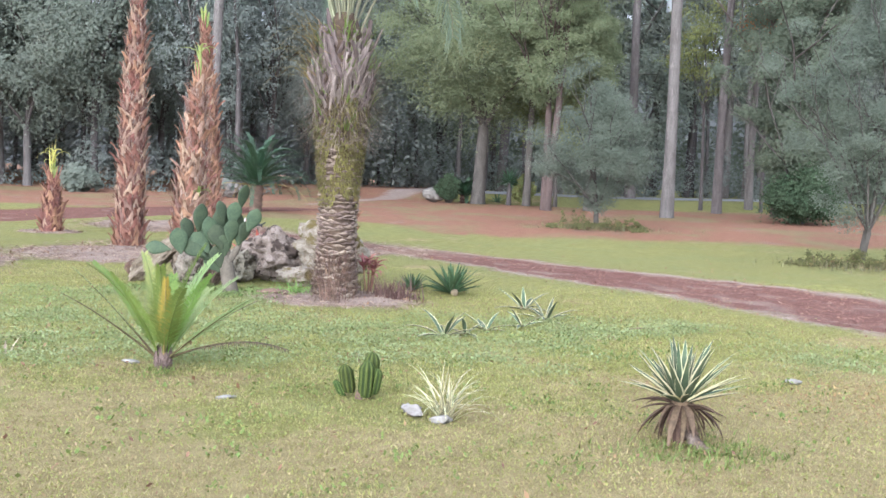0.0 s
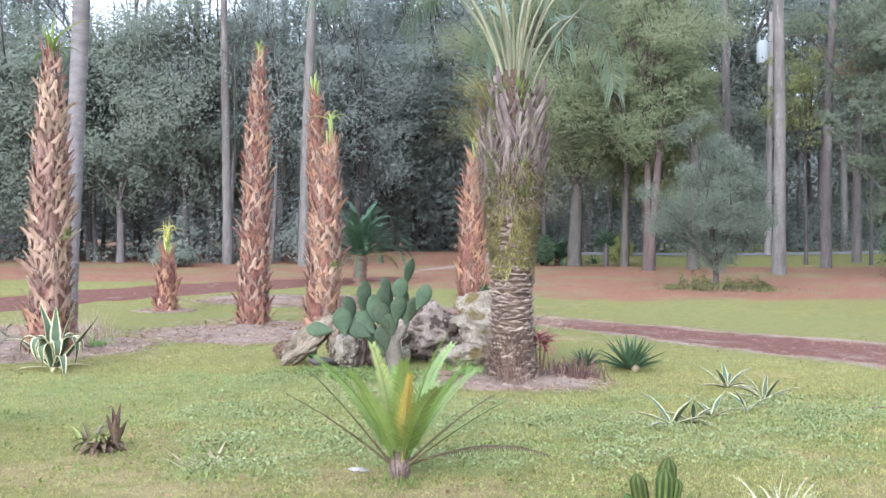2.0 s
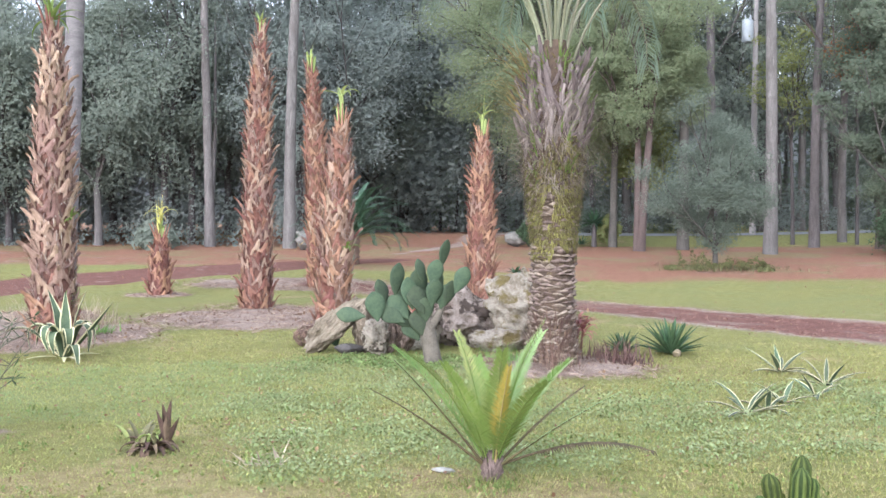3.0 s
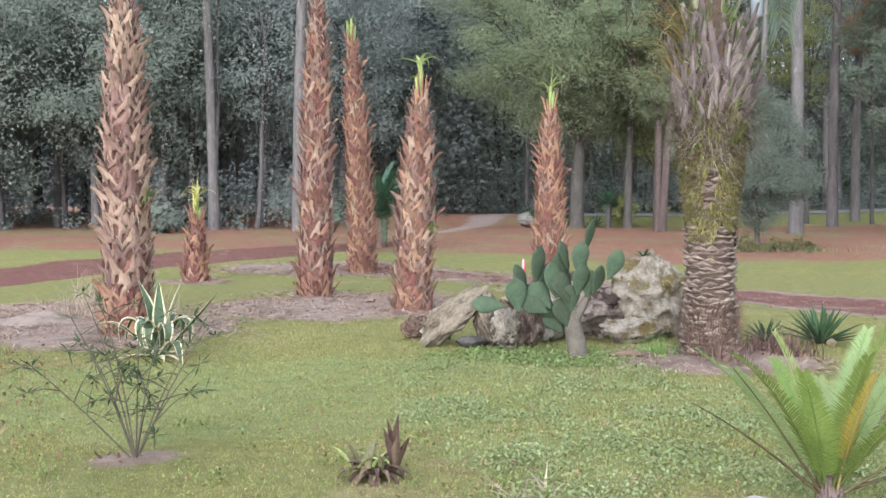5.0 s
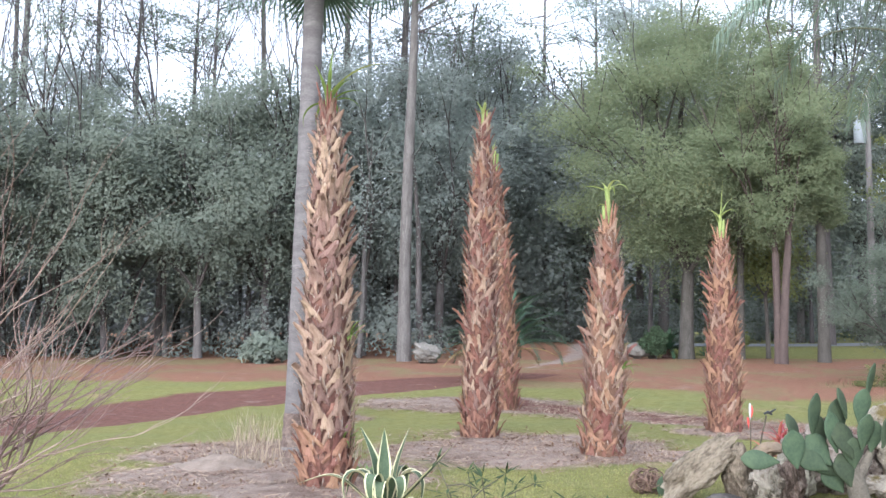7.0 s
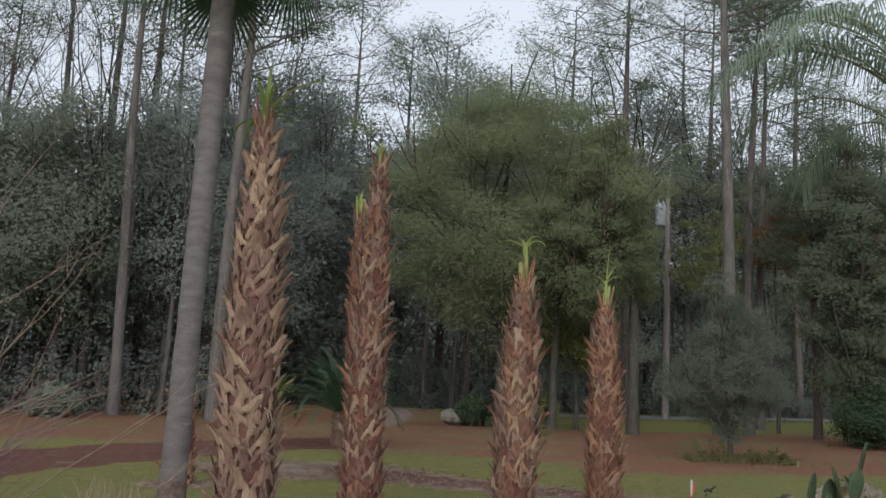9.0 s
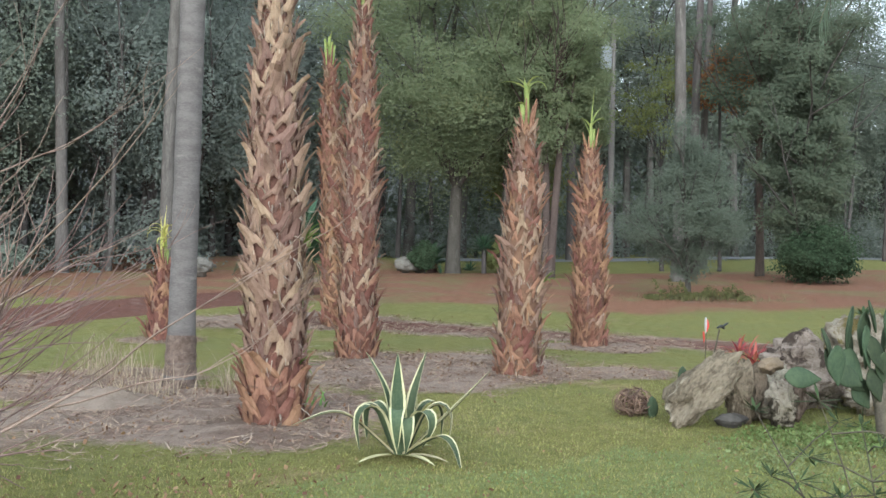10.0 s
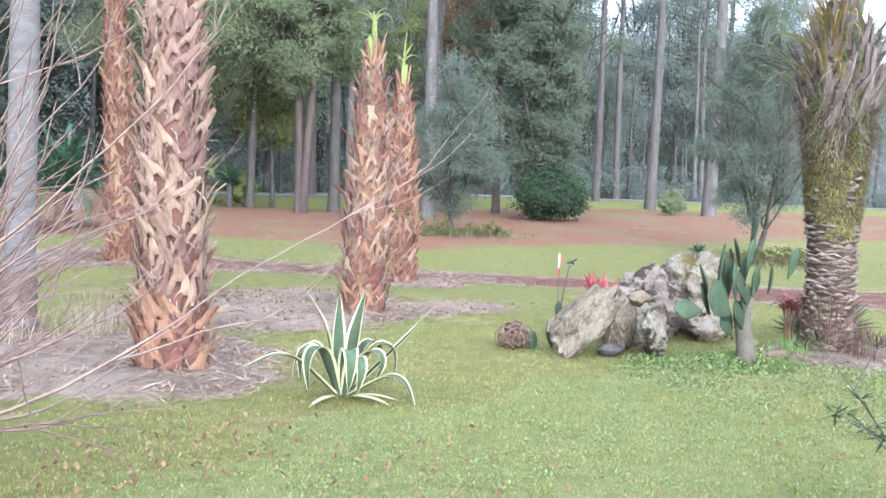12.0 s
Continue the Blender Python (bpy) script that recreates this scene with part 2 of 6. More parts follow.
M["rust_leaf"] = surf("rusty_foliage", (0.34, 0.15, 0.07), (0.24, 0.12, 0.06), vary=0.35, **LEAF)
M["ever_leaf"] = surf("dark_evergreen_foliage", (0.089, 0.121, 0.069), (0.058, 0.087, 0.048), vary=0.4, **LEAF)
M["litter"] = surf("fallen_leaf", (0.250, 0.143, 0.080), (0.176, 0.103, 0.062), 4, 30, 0.85, 0.0, c3=(0.301, 0.212, 0.130), vary=0.35, island=True, trans=0.2)
M["pine_straw"] = surf("loose_pine_straw", (0.360, 0.260, 0.196), (0.240, 0.158, 0.114), 4, 30, 0.9, 0.0, c3=(0.430, 0.350, 0.285), vary=0.4, island=True)
M["sandy"] = surf("pale_sandy_straw", (0.262, 0.206, 0.161), (0.189, 0.143, 0.109), 5, 50, 0.95, 0.9, 0.02, (0.142, 0.101, 0.075), vary=0.0)
M["brush_leaf"] = surf("cut_brush_leaf", (0.098, 0.096, 0.036), (0.058, 0.060, 0.024), 5, 40, 0.85, 0.0, c3=(0.150, 0.098, 0.048), vary=0.35, island=True, spec=0.05)
M["brown_weed"] = surf("brown_green_weed", (0.150, 0.130, 0.060), (0.090, 0.085, 0.045), 5, 40, 0.85, 0.0, vary=0.35, island=True)
M["clover_pale"] = surf("pale_clover_leaf", (0.256, 0.284, 0.128), (0.180, 0.214, 0.084), 2, 30, 0.85, 0.0, c3=(0.282, 0.321, 0.176), vary=0.25, island=True, trans=0.25)
M["ivy"] = surf("low_green_weed", (0.205, 0.252, 0.090), (0.138, 0.186, 0.062), 4, 30, 0.8, 0.0, vary=0.35, island=True, trans=0.25, spec=0.08)
M["turf"] = surf("turf_weed_leaf", (0.305, 0.298, 0.102), (0.205, 0.208, 0.066), 1.5, 20, 0.8, 0.0, c3=(0.335, 0.332, 0.142), vary=0.28, island=True, trans=0.35, spec=0.05)
M["rust_thatch"] = surf("rusty_dead_turf", (0.400, 0.255, 0.130), (0.290, 0.180, 0.090), 1.5, 20, 0.9, 0.0, c3=(0.400, 0.300, 0.170), vary=0.3, island=True, trans=0.25, spec=0.05)
M["thatch_bits"] = surf("dead_turf_leaf", (0.345, 0.268, 0.142), (0.235, 0.170, 0.088), 1.5, 20, 0.9, 0.0, c3=(0.385, 0.318, 0.190), vary=0.3, island=True, trans=0.25, spec=0.05)
M["mulch"] = surf("red_bark_mulch", (0.310, 0.170, 0.120), (0.190, 0.098, 0.070), 4, 30, 0.9, 0.0, c3=(0.420, 0.275, 0.210), vary=0.4, island=True)
M["weed"] = surf("lawn_weed_leaf", (0.176, 0.212, 0.064), (0.120, 0.155, 0.046), 4, 30, 0.8, 0.0, vary=0.35, island=True, trans=0.25, spec=0.08)
M["asphalt"] = surf("worn_asphalt", (0.215, 0.215, 0.218), (0.165, 0.165, 0.168), 0.6, 40, 0.9, 0.3, 0.01, vary=0.0)
M["pole_wood"] = surf("weathered_pole", (0.252, 0.231, 0.217), (0.182, 0.164, 0.154), 3, 30, 0.9, 0.4, 0.01, vary=0.0, stretch=(2, 2, 0.3))
M["tin"] = surf("grey_painted_steel", (0.33, 0.35, 0.36), (0.27, 0.29, 0.30), 3, 30, 0.5, 0.1, 0.004, vary=0.05, spec=0.5)
M["cable"] = surf("black_cable", (0.03, 0.03, 0.03), (0.05, 0.05, 0.05), 3, 30, 0.6, 0.0, vary=0.0)
M["white_paint"] = surf("white_paint", (0.420, 0.412, 0.395), (0.360, 0.352, 0.335), 9, 60, 0.5, 0.1, 0.002, vary=0.0)
M["red_paint"] = surf("red_paint", (0.58, 0.07, 0.05), (0.48, 0.06, 0.05), 9, 60, 0.5, 0.1, 0.002, vary=0.0)
M["black_paint"] = surf("black_paint", (0.025, 0.025, 0.025), (0.04, 0.04, 0.04), 9, 60, 0.5, 0.1, 0.002, vary=0.0)
M["root"] = surf("dry_root_clump", (0.200, 0.127, 0.091), (0.109, 0.073, 0.055), 8, 50, 0.95, 0.5, 0.01, vary=0.35, island=True)
M["grass_tuft"] = surf("bright_grass_tuft", (0.218, 0.346, 0.091), (0.164, 0.273, 0.073), 6, 40, 0.7, 0.0, vary=0.3, island=True, trans=0.3)
M["dry_tuft"] = surf("dry_grass_tuft", (0.419, 0.337, 0.246), (0.309, 0.237, 0.169), 6, 40, 0.85, 0.0, vary=0.3, island=True, trans=0.2)
M["clover"] = surf("clover_leaf", (0.225, 0.278, 0.110), (0.165, 0.220, 0.080), 2, 30, 0.7, 0.0, c3=(0.234, 0.290, 0.138), vary=0.2, island=True, trans=0.25)
M["bark_chip"] = surf("dark_bark_log", (0.16, 0.10, 0.075), (0.09, 0.06, 0.045), 6, 40, 0.95, 0.7, 0.01, vary=0.1)


# ---- mesh helpers ----
class Build:
    """Gathers verts and faces, with a material slot for each face."""

    def __init__(self):
        self.v, self.f, self.m, self.count = [], [], [], 0

    def add(self, verts, faces, slot=0):
        verts, faces = np.asarray(verts, float).reshape(-1, 3), np.asarray(faces, int)
        self.v.append(verts)
        self.f.append(faces + self.count)
        self.m.append(np.full(len(faces), slot))
        self.count += len(verts)

    def tube(self, pts, radii, sides=8, slot=0, cap=True):
        pts, radii = np.asarray(pts, float), np.asarray(radii, float)
        if radii.ndim == 1:
            radii = np.stack([radii, radii], 1)
        d = np.gradient(pts, axis=0)
        d /= np.linalg.norm(d, axis=1)[:, None] + 1e-9
        up = np.array([1.0, 0, 0]) if abs(d[0][0]) < 0.8 else np.array([0, 1.0, 0])
        a = np.linspace(0, 2 * np.pi, sides, endpoint=False)
        rows = []
        for p, t, r in zip(pts, d, radii):
            s = up - t * (up @ t)
            s /= np.linalg.norm(s) + 1e-9
            w = np.cross(t, s)
            up = s
            rows.append(p + np.outer(np.cos(a) * r[0], s) + np.outer(np.sin(a) * r[1], w))
        n, k = len(pts), sides
        i, j = np.meshgrid(np.arange(n - 1), np.arange(k), indexing="ij")
        j2 = (j + 1) % k
        self.add(np.concatenate(rows), np.stack([i * k + j, i * k + j2, (i + 1) * k + j2, (i + 1) * k + j], -1).reshape(-1, 4), slot)
        if cap:
            base, top = np.concatenate(rows)[:k], rows[-1]
            for ring in (base[::-1], top):
                c = ring.mean(0)
                self.add(np.vstack([ring, c]), [[q, (q + 1) % k, k] for q in range(k)], slot)

    def sheet(self, grid, slot=0, slots=None):
        """grid: rows x cols x 3; slots: a material slot for each column of faces."""
        grid = np.asarray(grid, float)
        n, k = grid.shape[:2]
        i, j = np.meshgrid(np.arange(n - 1), np.arange(k - 1), indexing="ij")
        f = np.stack([i * k + j, i * k + j + 1, (i + 1) * k + j + 1, (i + 1) * k + j], -1)
        if slots is None:
            self.add(grid, f.reshape(-1, 4), slot)
        else:
            start = self.count
            self.v.append(grid.reshape(-1, 3))
            self.count += n * k
            for c in range(k - 1):
                self.f.append(f[:, c].reshape(-1, 4) + start)
                self.m.append(np.full(n - 1, slots[c]))

    def mesh(self, name, smooth=True):
        me = bpy.data.meshes.new(name)
        v = np.concatenate(self.v)
        sizes = np.concatenate([np.full(len(f), f.shape[1]) for f in self.f])
        loops = np.concatenate([f.ravel() for f in self.f])
        me.vertices.add(len(v))
        me.vertices.foreach_set("co", v.ravel())
        me.loops.add(len(loops))
        me.loops.foreach_set("vertex_index", loops.astype(np.int32))
        me.polygons.add(len(sizes))
        me.polygons.foreach_set("loop_start", (np.cumsum(sizes) - sizes).astype(np.int32))
        me.polygons.foreach_set("material_index", np.concatenate(self.m).astype(np.int32))
        me.polygons.foreach_set("use_smooth", np.full(len(sizes), smooth))
        me.update(calc_edges=True)
        return me


def part(name, made, mats, parent, label="", m=None, smooth=True):
    """One mesh object under a thing or a part; made is a Build or a mesh."""
    me = made.mesh(name, smooth) if isinstance(made, Build) else made
    if isinstance(made, Build):
        for k in (mats if isinstance(mats, (list, tuple)) else [mats]):
            me.materials.append(k)
    ob = new(name, me)
    ob.parent = parent
    if m is not None:
        ob.matrix_basis = m
    return tagged(ob, label=label) if label else ob


def thing(name, x, y, label, category, group="", kind="", z=None, turn=0.0, scale=1.0):
    ob = new(name)
    ob.empty_display_size = 0.2
    ob.matrix_basis = pose(x, y, height(x, y) if z is None else z, 0, 0, turn) @ Matrix.Scale(scale, 4)
    return tagged(ob, label, category, group, kind)


def solo(name, made, mats, m, label, category, group="", kind="", smooth=True):
    """A thing that is one mesh."""
    ob = part(name, made, mats, None, "", m, smooth)
    return tagged(ob, label, category, group, kind)


def step(a, b, v):
    v = np.clip((np.asarray(v, float) - a) / (b - a), 0, 1)
    return v * v * (3 - 2 * v)


# ---- the lie of the land ----
def height(x, y):
    """Level lawn, a gentle rise under the pines, a bank up to the road."""
    return 0.45 * step(22, 31, y) + 0.2 * step(31, 41, y) + 0.4 * step(42.5, 47, y) + 0.3 * step(8, 24, x) * step(24, 36, y)


def on_ground(x, y, dz=0.0, turn=0.0, tilt=(0, 0)):
    return pose(x, y, float(height(x, y)) + dz, tilt[0], tilt[1], turn)


def wobble(x, y, scale, seed=0.0):
    """Cheap smooth noise from -1 to 1 for arrays."""
    x, y = np.asarray(x, float) / scale, np.asarray(y, float) / scale
    out, amp = 0, 1.0
    for k in range(4):
        f, p = 1.9 ** k, seed * 1.7 + k * 2.3
        out = out + amp * np.sin(x * f + 1.3 * np.sin(y * f * 0.9 + p) + p) * np.cos(y * f * 1.1 + 1.1 * np.sin(x * f * 0.8 - p) - p)
        amp *= 0.55
    return out / 1.6


TRACK_R = [(10.5, 7.5, 2.2), (6.7, 13.2, 1.9), (5.1, 15.7, 1.6), (2.6, 18.0, 1.15), (1.2, 19.9, 0.9), (-1.1, 22.0, 0.65), (-3.2, 23.4, 0.6), (-5.6, 25.0, 0.7)]
TRACK_L = [(-19.0, 15.5, 1.5), (-14.4, 21.8, 1.45), (-12.4, 25.5, 1.35), (-9.2, 27.8, 1.25), (-6.6, 29.6, 1.2), (-4.6, 32.0, 0.9)]
BEDS = [(-8.9, 15.2, 1.9, 1.75), (-9.9, 17.4, 1.3, 1.3), (-5.7, 18.2, 2.2, 2.1), (-3.7, 17.4, 1.3, 0.7), (-1.9, 20.5, 0.95, 0.8), (-6.4, 25.0, 2.4, 1.2),
        (-1.3, 12.45, 1.05, 0.95), (-8.95, 22.6, 0.65, 0.55), (-6.5, 8.6, 0.3, 0.16)]
CLOVERS = [(-3.4, 12.2, 1.5, 0.8), (-1.6, 10.1, 1.7, 1.1), (-3.6, 8.6, 1.3, 0.9), (0.2, 9.2, 1.4, 1.2), (-2.0, 8.2, 1.2, 0.6), (1.9, 10.8, 1.5, 1.0), (-4.2, 10.0, 1.2, 0.8), (4.4, 9.2, 1.6, 0.8), (-3.0, 10.9, 1.3, 0.8), (-7.4, 11.3, 2.0, 1.0), (-5.4, 11.6, 1.6, 0.9), (-9.4, 10.6, 1.6, 1.0), (-6.2, 10.0, 1.6, 0.7)]


def track_mask(x, y, line, soft=0.35):
    return step(-soft, soft, inside(x, y, line) + 0.18 * wobble(x, y, 0.5, 3))


def inside(x, y, line):
    """How far within the edge of a track, in metres."""
    best = np.full(np.shape(x), -9.0)
    for (x0, y0, w0), (x1, y1, w1) in zip(line, line[1:]):
        dx, dy = x1 - x0, y1 - y0
        k = np.clip(((x - x0) * dx + (y - y0) * dy) / (dx * dx + dy * dy), 0, 1)
        d = np.hypot(x - x0 - k * dx, y - y0 - k * dy)
        best = np.maximum(best, (w0 + (w1 - w0) * k) - d)
    return best


def blob_mask(x, y, blobs, rough=0.25, soft=0.35):
    out = np.zeros(np.shape(x))
    n = rough * wobble(x, y, 0.45, 5) + rough * 0.7 * wobble(x, y, 1.1, 9)
    for cx, cy, rx, ry in blobs:
        d = np.hypot((x - cx) / rx, (y - cy) / ry)
        out = np.maximum(out, step(-soft, soft, 1 - d + n))
    return out


def zones(x, y):
    """How far each spot is pine straw, track, bed, clover, dry grass or pale sand."""
    x, y = np.asarray(x, float), np.asarray(y, float)
    edge = np.interp(x, [-12, -6, -1, 2, 7, 20], [29.0, 28.6, 27.6, 25.6, 26.0, 26.6]) + 0.7 * wobble(x, y, 1.6, 1)
    straw = step(-1.3, np.where(x > 1.0, 2.6, 1.1), y - edge) * (1 - step(41.0, 43.5, y + 0.4 * wobble(x, y, 2, 4)) * step(-1, 3, x))
    right = track_mask(x, y, TRACK_R)
    rut = np.clip(0.5 + 0.4 * np.cos(6.0 * inside(x, y, TRACK_R) + 2.4 * wobble(x, y, 0.9, 13)) + 0.5 * wobble(x, y, 0.5, 15), 0, 1)
    track = np.maximum(right * (0.50 + 0.45 * rut), track_mask(x, y, TRACK_L))
    bed = np.maximum(blob_mask(x, y, BEDS), 0.85 * track_mask(x, y, [(a, b, w + 0.3) for a, b, w in TRACK_R], 0.6))
    clover = blob_mask(x, y, CLOVERS, 0.6, 0.5)
    dry = step(0.0, 0.9, 0.5 * wobble(x, y, 1.3, 7) + 0.35 * wobble(x, y, 0.5, 8) + 0.55 * step(9.5, 5.0, y + 0.35 * np.maximum(0, -x - 4)) + 0.2 * step(-1.0, 0.8, x) * step(9.5, 7.0, y) + 0.5 * step(1.0, 4.0, x) * step(14, 8, y))
    sand = track_mask(x, y, [(-4.4, 35.0, 0.1), (-2.6, 39.5, 0.3), (-0.9, 46.0, 0.7), (0.5, 54.0, 0.9)], 0.9)
    return straw, track, bed, clover, dry, sand


# ---- ground, tracks, road ----
def spread(lo, hi, near_step, far):
    mid = np.arange(lo, hi + 1e-6, near_step)
    out = near_step * np.cumsum(1.22 ** np.arange(1, 60))
    out = out[out < far]
    return np.concatenate([(lo - out)[::-1], mid, hi + out])


def ground_material():
    m, n, l = nodes_of("lawn_straw_and_dirt")
    b = n["Principled BSDF"]
    pos = n.new("ShaderNodeNewGeometry").outputs["Position"]
    za, zb = n.new("ShaderNodeAttribute"), n.new("ShaderNodeAttribute")
    za.attribute_name, zb.attribute_name = "zone_a", "zone_b"
    sa, sb = n.new("ShaderNodeSeparateColor"), n.new("ShaderNodeSeparateColor")
    l.new(za.outputs["Color"], sa.inputs[0])
    l.new(zb.outputs["Color"], sb.inputs[0])
    n1, n2, n3, n4 = (noise_node(n, l, pos, s, 5.0, 0.65) for s in (0.8, 6.0, 40.0, 160.0))

    def soft(mask, amount=0.5):
        mixed = maths(n, l, "ADD", mask, maths(n, l, "MULTIPLY", maths(n, l, "ADD", maths(n, l, "ADD", n2, n3), -1.0), amount))
        return ramp_node(n, l, mixed, 0.3, 0.7)

    tone = maths(n, l, "ADD", maths(n, l, "MULTIPLY", n2, 0.28), maths(n, l, "MULTIPLY", n4, 0.72))
    fleck = ramp_node(n, l, tone, 0.41, 0.59)
    grass = mix_node(n, l, fleck, (0.126, 0.121, 0.034), (0.252, 0.238, 0.086))
    grass = mix_node(n, l, ramp_node(n, l, n1, 0.4, 0.66), grass, mix_node(n, l, fleck, (0.120, 0.124, 0.038), (0.232, 0.230, 0.088)))
    dry = mix_node(n, l, fleck, (0.158, 0.125, 0.052), (0.325, 0.268, 0.132))
    col = mix_node(n, l, soft(sb.outputs[1], 0.7), grass, dry)
    clover = mix_node(n, l, fleck, (0.135, 0.150, 0.047), (0.250, 0.265, 0.104))
    col = mix_node(n, l, soft(sb.outputs[0], 0.7), col, clover)
    straw = mix_node(n, l, fleck, (0.165, 0.078, 0.048), (0.280, 0.148, 0.094))
    patch = noise_node(n, l, pos, 0.35, 6.0, 0.7, 0.6)
    straw = mix_node(n, l, ramp_node(n, l, patch, 0.46, 0.62), straw, mix_node(n, l, fleck, (0.150, 0.110, 0.055), (0.245, 0.190, 0.095)))
    straw = mix_node(n, l, ramp_node(n, l, n1, 0.56, 0.70), straw, mix_node(n, l, fleck, (0.125, 0.070, 0.052), (0.330, 0.215, 0.160)))
    col = mix_node(n, l, soft(sa.outputs[0], 0.6), col, straw)
    bed = mix_node(n, l, fleck, (0.195, 0.142, 0.110), (0.365, 0.288, 0.232))
    bed = mix_node(n, l, ramp_node(n, l, n1, 0.45, 0.6), bed, mix_node(n, l, fleck, (0.130, 0.090, 0.070), (0.262, 0.192, 0.152)))
    col = mix_node(n, l, soft(sa.outputs[2], 0.5), col, bed)
    dirt = mix_node(n, l, fleck, (0.104, 0.047, 0.036), (0.186, 0.093, 0.070))
    dirt = mix_node(n, l, ramp_node(n, l, noise_node(n, l, pos, 1.7, 5.0, 0.7), 0.58, 0.74), dirt, mix_node(n, l, fleck, (0.158, 0.109, 0.089), (0.264, 0.198, 0.162)))
    col = mix_node(n, l, soft(sa.outputs[1], 0.4), col, dirt)
    col = mix_node(n, l, soft(sb.outputs[2], 0.5), col, mix_node(n, l, fleck, (0.238, 0.178, 0.149), (0.330, 0.264, 0.224)))
    l.new(col, b.inputs["Base Color"])
    b.inputs["Roughness"].default_value = 0.95
    b.inputs["Specular IOR Level"].default_value = 0.15
    bp = n.new("ShaderNodeBump")
    bp.inputs["Strength"].default_value, bp.inputs["Distance"].default_value = 0.8, 0.03
    l.new(maths(n, l, "ADD", n3, maths(n, l, "MULTIPLY", n4, 0.5)), bp.inputs["Height"])
    l.new(bp.outputs[0], b.inputs["Normal"])
    return m


def make_ground():
    xs, ys = spread(-18, 16, 0.2, 2600), spread(1.5, 44, 0.2, 2600)
    gx, gy = np.meshgrid(xs, ys)
    straw, track, bed, clover, dry, sand = zones(gx, gy)
    near = step(120, 60, np.hypot(gx, gy))
    z = height(gx, gy) + near * (0.003 * wobble(gx, gy, 0.5, 2) + 0.008 * wobble(gx, gy, 2.9, 6))
    z += bed * (0.035 + 0.03 * wobble(gx, gy, 0.28, 11)) - track * (0.03 + 0.03 * wobble(gx, gy, 0.33, 12))
    made = Build()
    made.sheet(np.stack([gx, gy, z], -1))
    ob = part("ground", made, ground_material(), None)
    for name, rgb in (("zone_a", (straw, track, bed)), ("zone_b", (clover, dry, sand))):
        at = ob.data.attributes.new(name, "FLOAT_COLOR", "POINT")
        at.data.foreach_set("color", np.stack([*rgb, np.ones_like(straw)], -1).ravel())
    tagged(ob, "mown green lawn with clover, dry patches, red pine straw and dirt tracks", "ground", kind="structure")


make_ground()

road = Build()
rx = np.linspace(2.0, 90, 60)
rows = []
for k in np.linspace(0, 1, 6):
    yy = 46.2 + 0.05 * (rx - 2) + 5.2 * k
    rows.append(np.stack([rx, yy, height(rx, yy) + 0.03 + 0.05 * np.sin(k * np.pi)], -1))
road.sheet(np.array(rows))
tagged(part("road", road, M["asphalt"], None), "narrow grey asphalt road beyond the pines", "road", kind="structure")


# ---- scattered ground cover ----
rng = np.random.default_rng(7)


def scatter(count, x0, x1, y0, y1, keep):
    x, y = rng.uniform(x0, x1, count), rng.uniform(y0, y1, count)
    w = keep(x, y, zones(x, y))
    ok = rng.random(count) < w
    return x[ok], y[ok]


def blades(x, y, tall, wide, lean=0.5):
    """Three-cornered blades of grass."""
    n = len(x)
    a, h = rng.uniform(0, 2 * np.pi, n), tall * rng.uniform(0.55, 1.3, n)
    base = np.stack([x, y, height(x, y) - 0.004], -1)
    side = np.stack([np.cos(a), np.sin(a), np.zeros(n)], -1) * (wide * rng.uniform(0.7, 1.3, n))[:, None]
    b = rng.uniform(0, 2 * np.pi, n)
    tip = base + np.stack([np.cos(b) * h * lean, np.sin(b) * h * lean, h], -1)
    made = Build()
    made.add(np.stack([base - side, base + side, tip], 1).reshape(-1, 3), np.arange(3 * n).reshape(-1, 3))
    return made


def flakes(x, y, size, lift=0.012, tilt=0.35, shape=1.6):
    """Small flat leaves lying about."""
    n = len(x)
    a, s = rng.uniform(0, 2 * np.pi, n), size * rng.uniform(0.6, 1.4, n)
    c = np.stack([x, y, height(x, y) + lift * rng.uniform(0.5, 1.6, n)], -1)
    u = np.stack([np.cos(a), np.sin(a), rng.normal(0, tilt, n)], -1) * s[:, None] * shape ** 0.5
    w = np.stack([-np.sin(a), np.cos(a), rng.normal(0, tilt, n)], -1) * s[:, None] / shape ** 0.5
    made = Build()
    made.add(np.stack([c - u, c - w, c + u, c + w], 1).reshape(-1, 3), np.arange(4 * n).reshape(-1, 4))
    return made


def leaflets(x, y, size, lift=0.02, tilt=0.6):
    """Small three-cornered leaves standing in the turf."""
    n = len(x)
    a, s = rng.uniform(0, 2 * np.pi, n), size * rng.uniform(0.5, 1.5, n)
    c = np.stack([x, y, height(x, y) + lift * rng.uniform(0.1, 1.5, n)], -1)
    u = np.stack([np.cos(a), np.sin(a), rng.normal(0, tilt, n)], -1) * s[:, None]
    w = np.stack([-np.sin(a), np.cos(a), rng.normal(0, tilt, n)], -1) * s[:, None] * 0.62
    made = Build()
    made.add(np.stack([c - u - w, c - u * 0.6 + w, c + u], 1).reshape(-1, 3), np.arange(3 * n).reshape(-1, 3))
    return made


def grass_keep(x, y, z):
    straw, track, bed, clover, dry, sand = z
    return (1 - straw) * (1 - track) * np.clip(1 - 1.15 * bed, 0, 1) * np.clip(1.25 - y / 26, 0.15, 1)


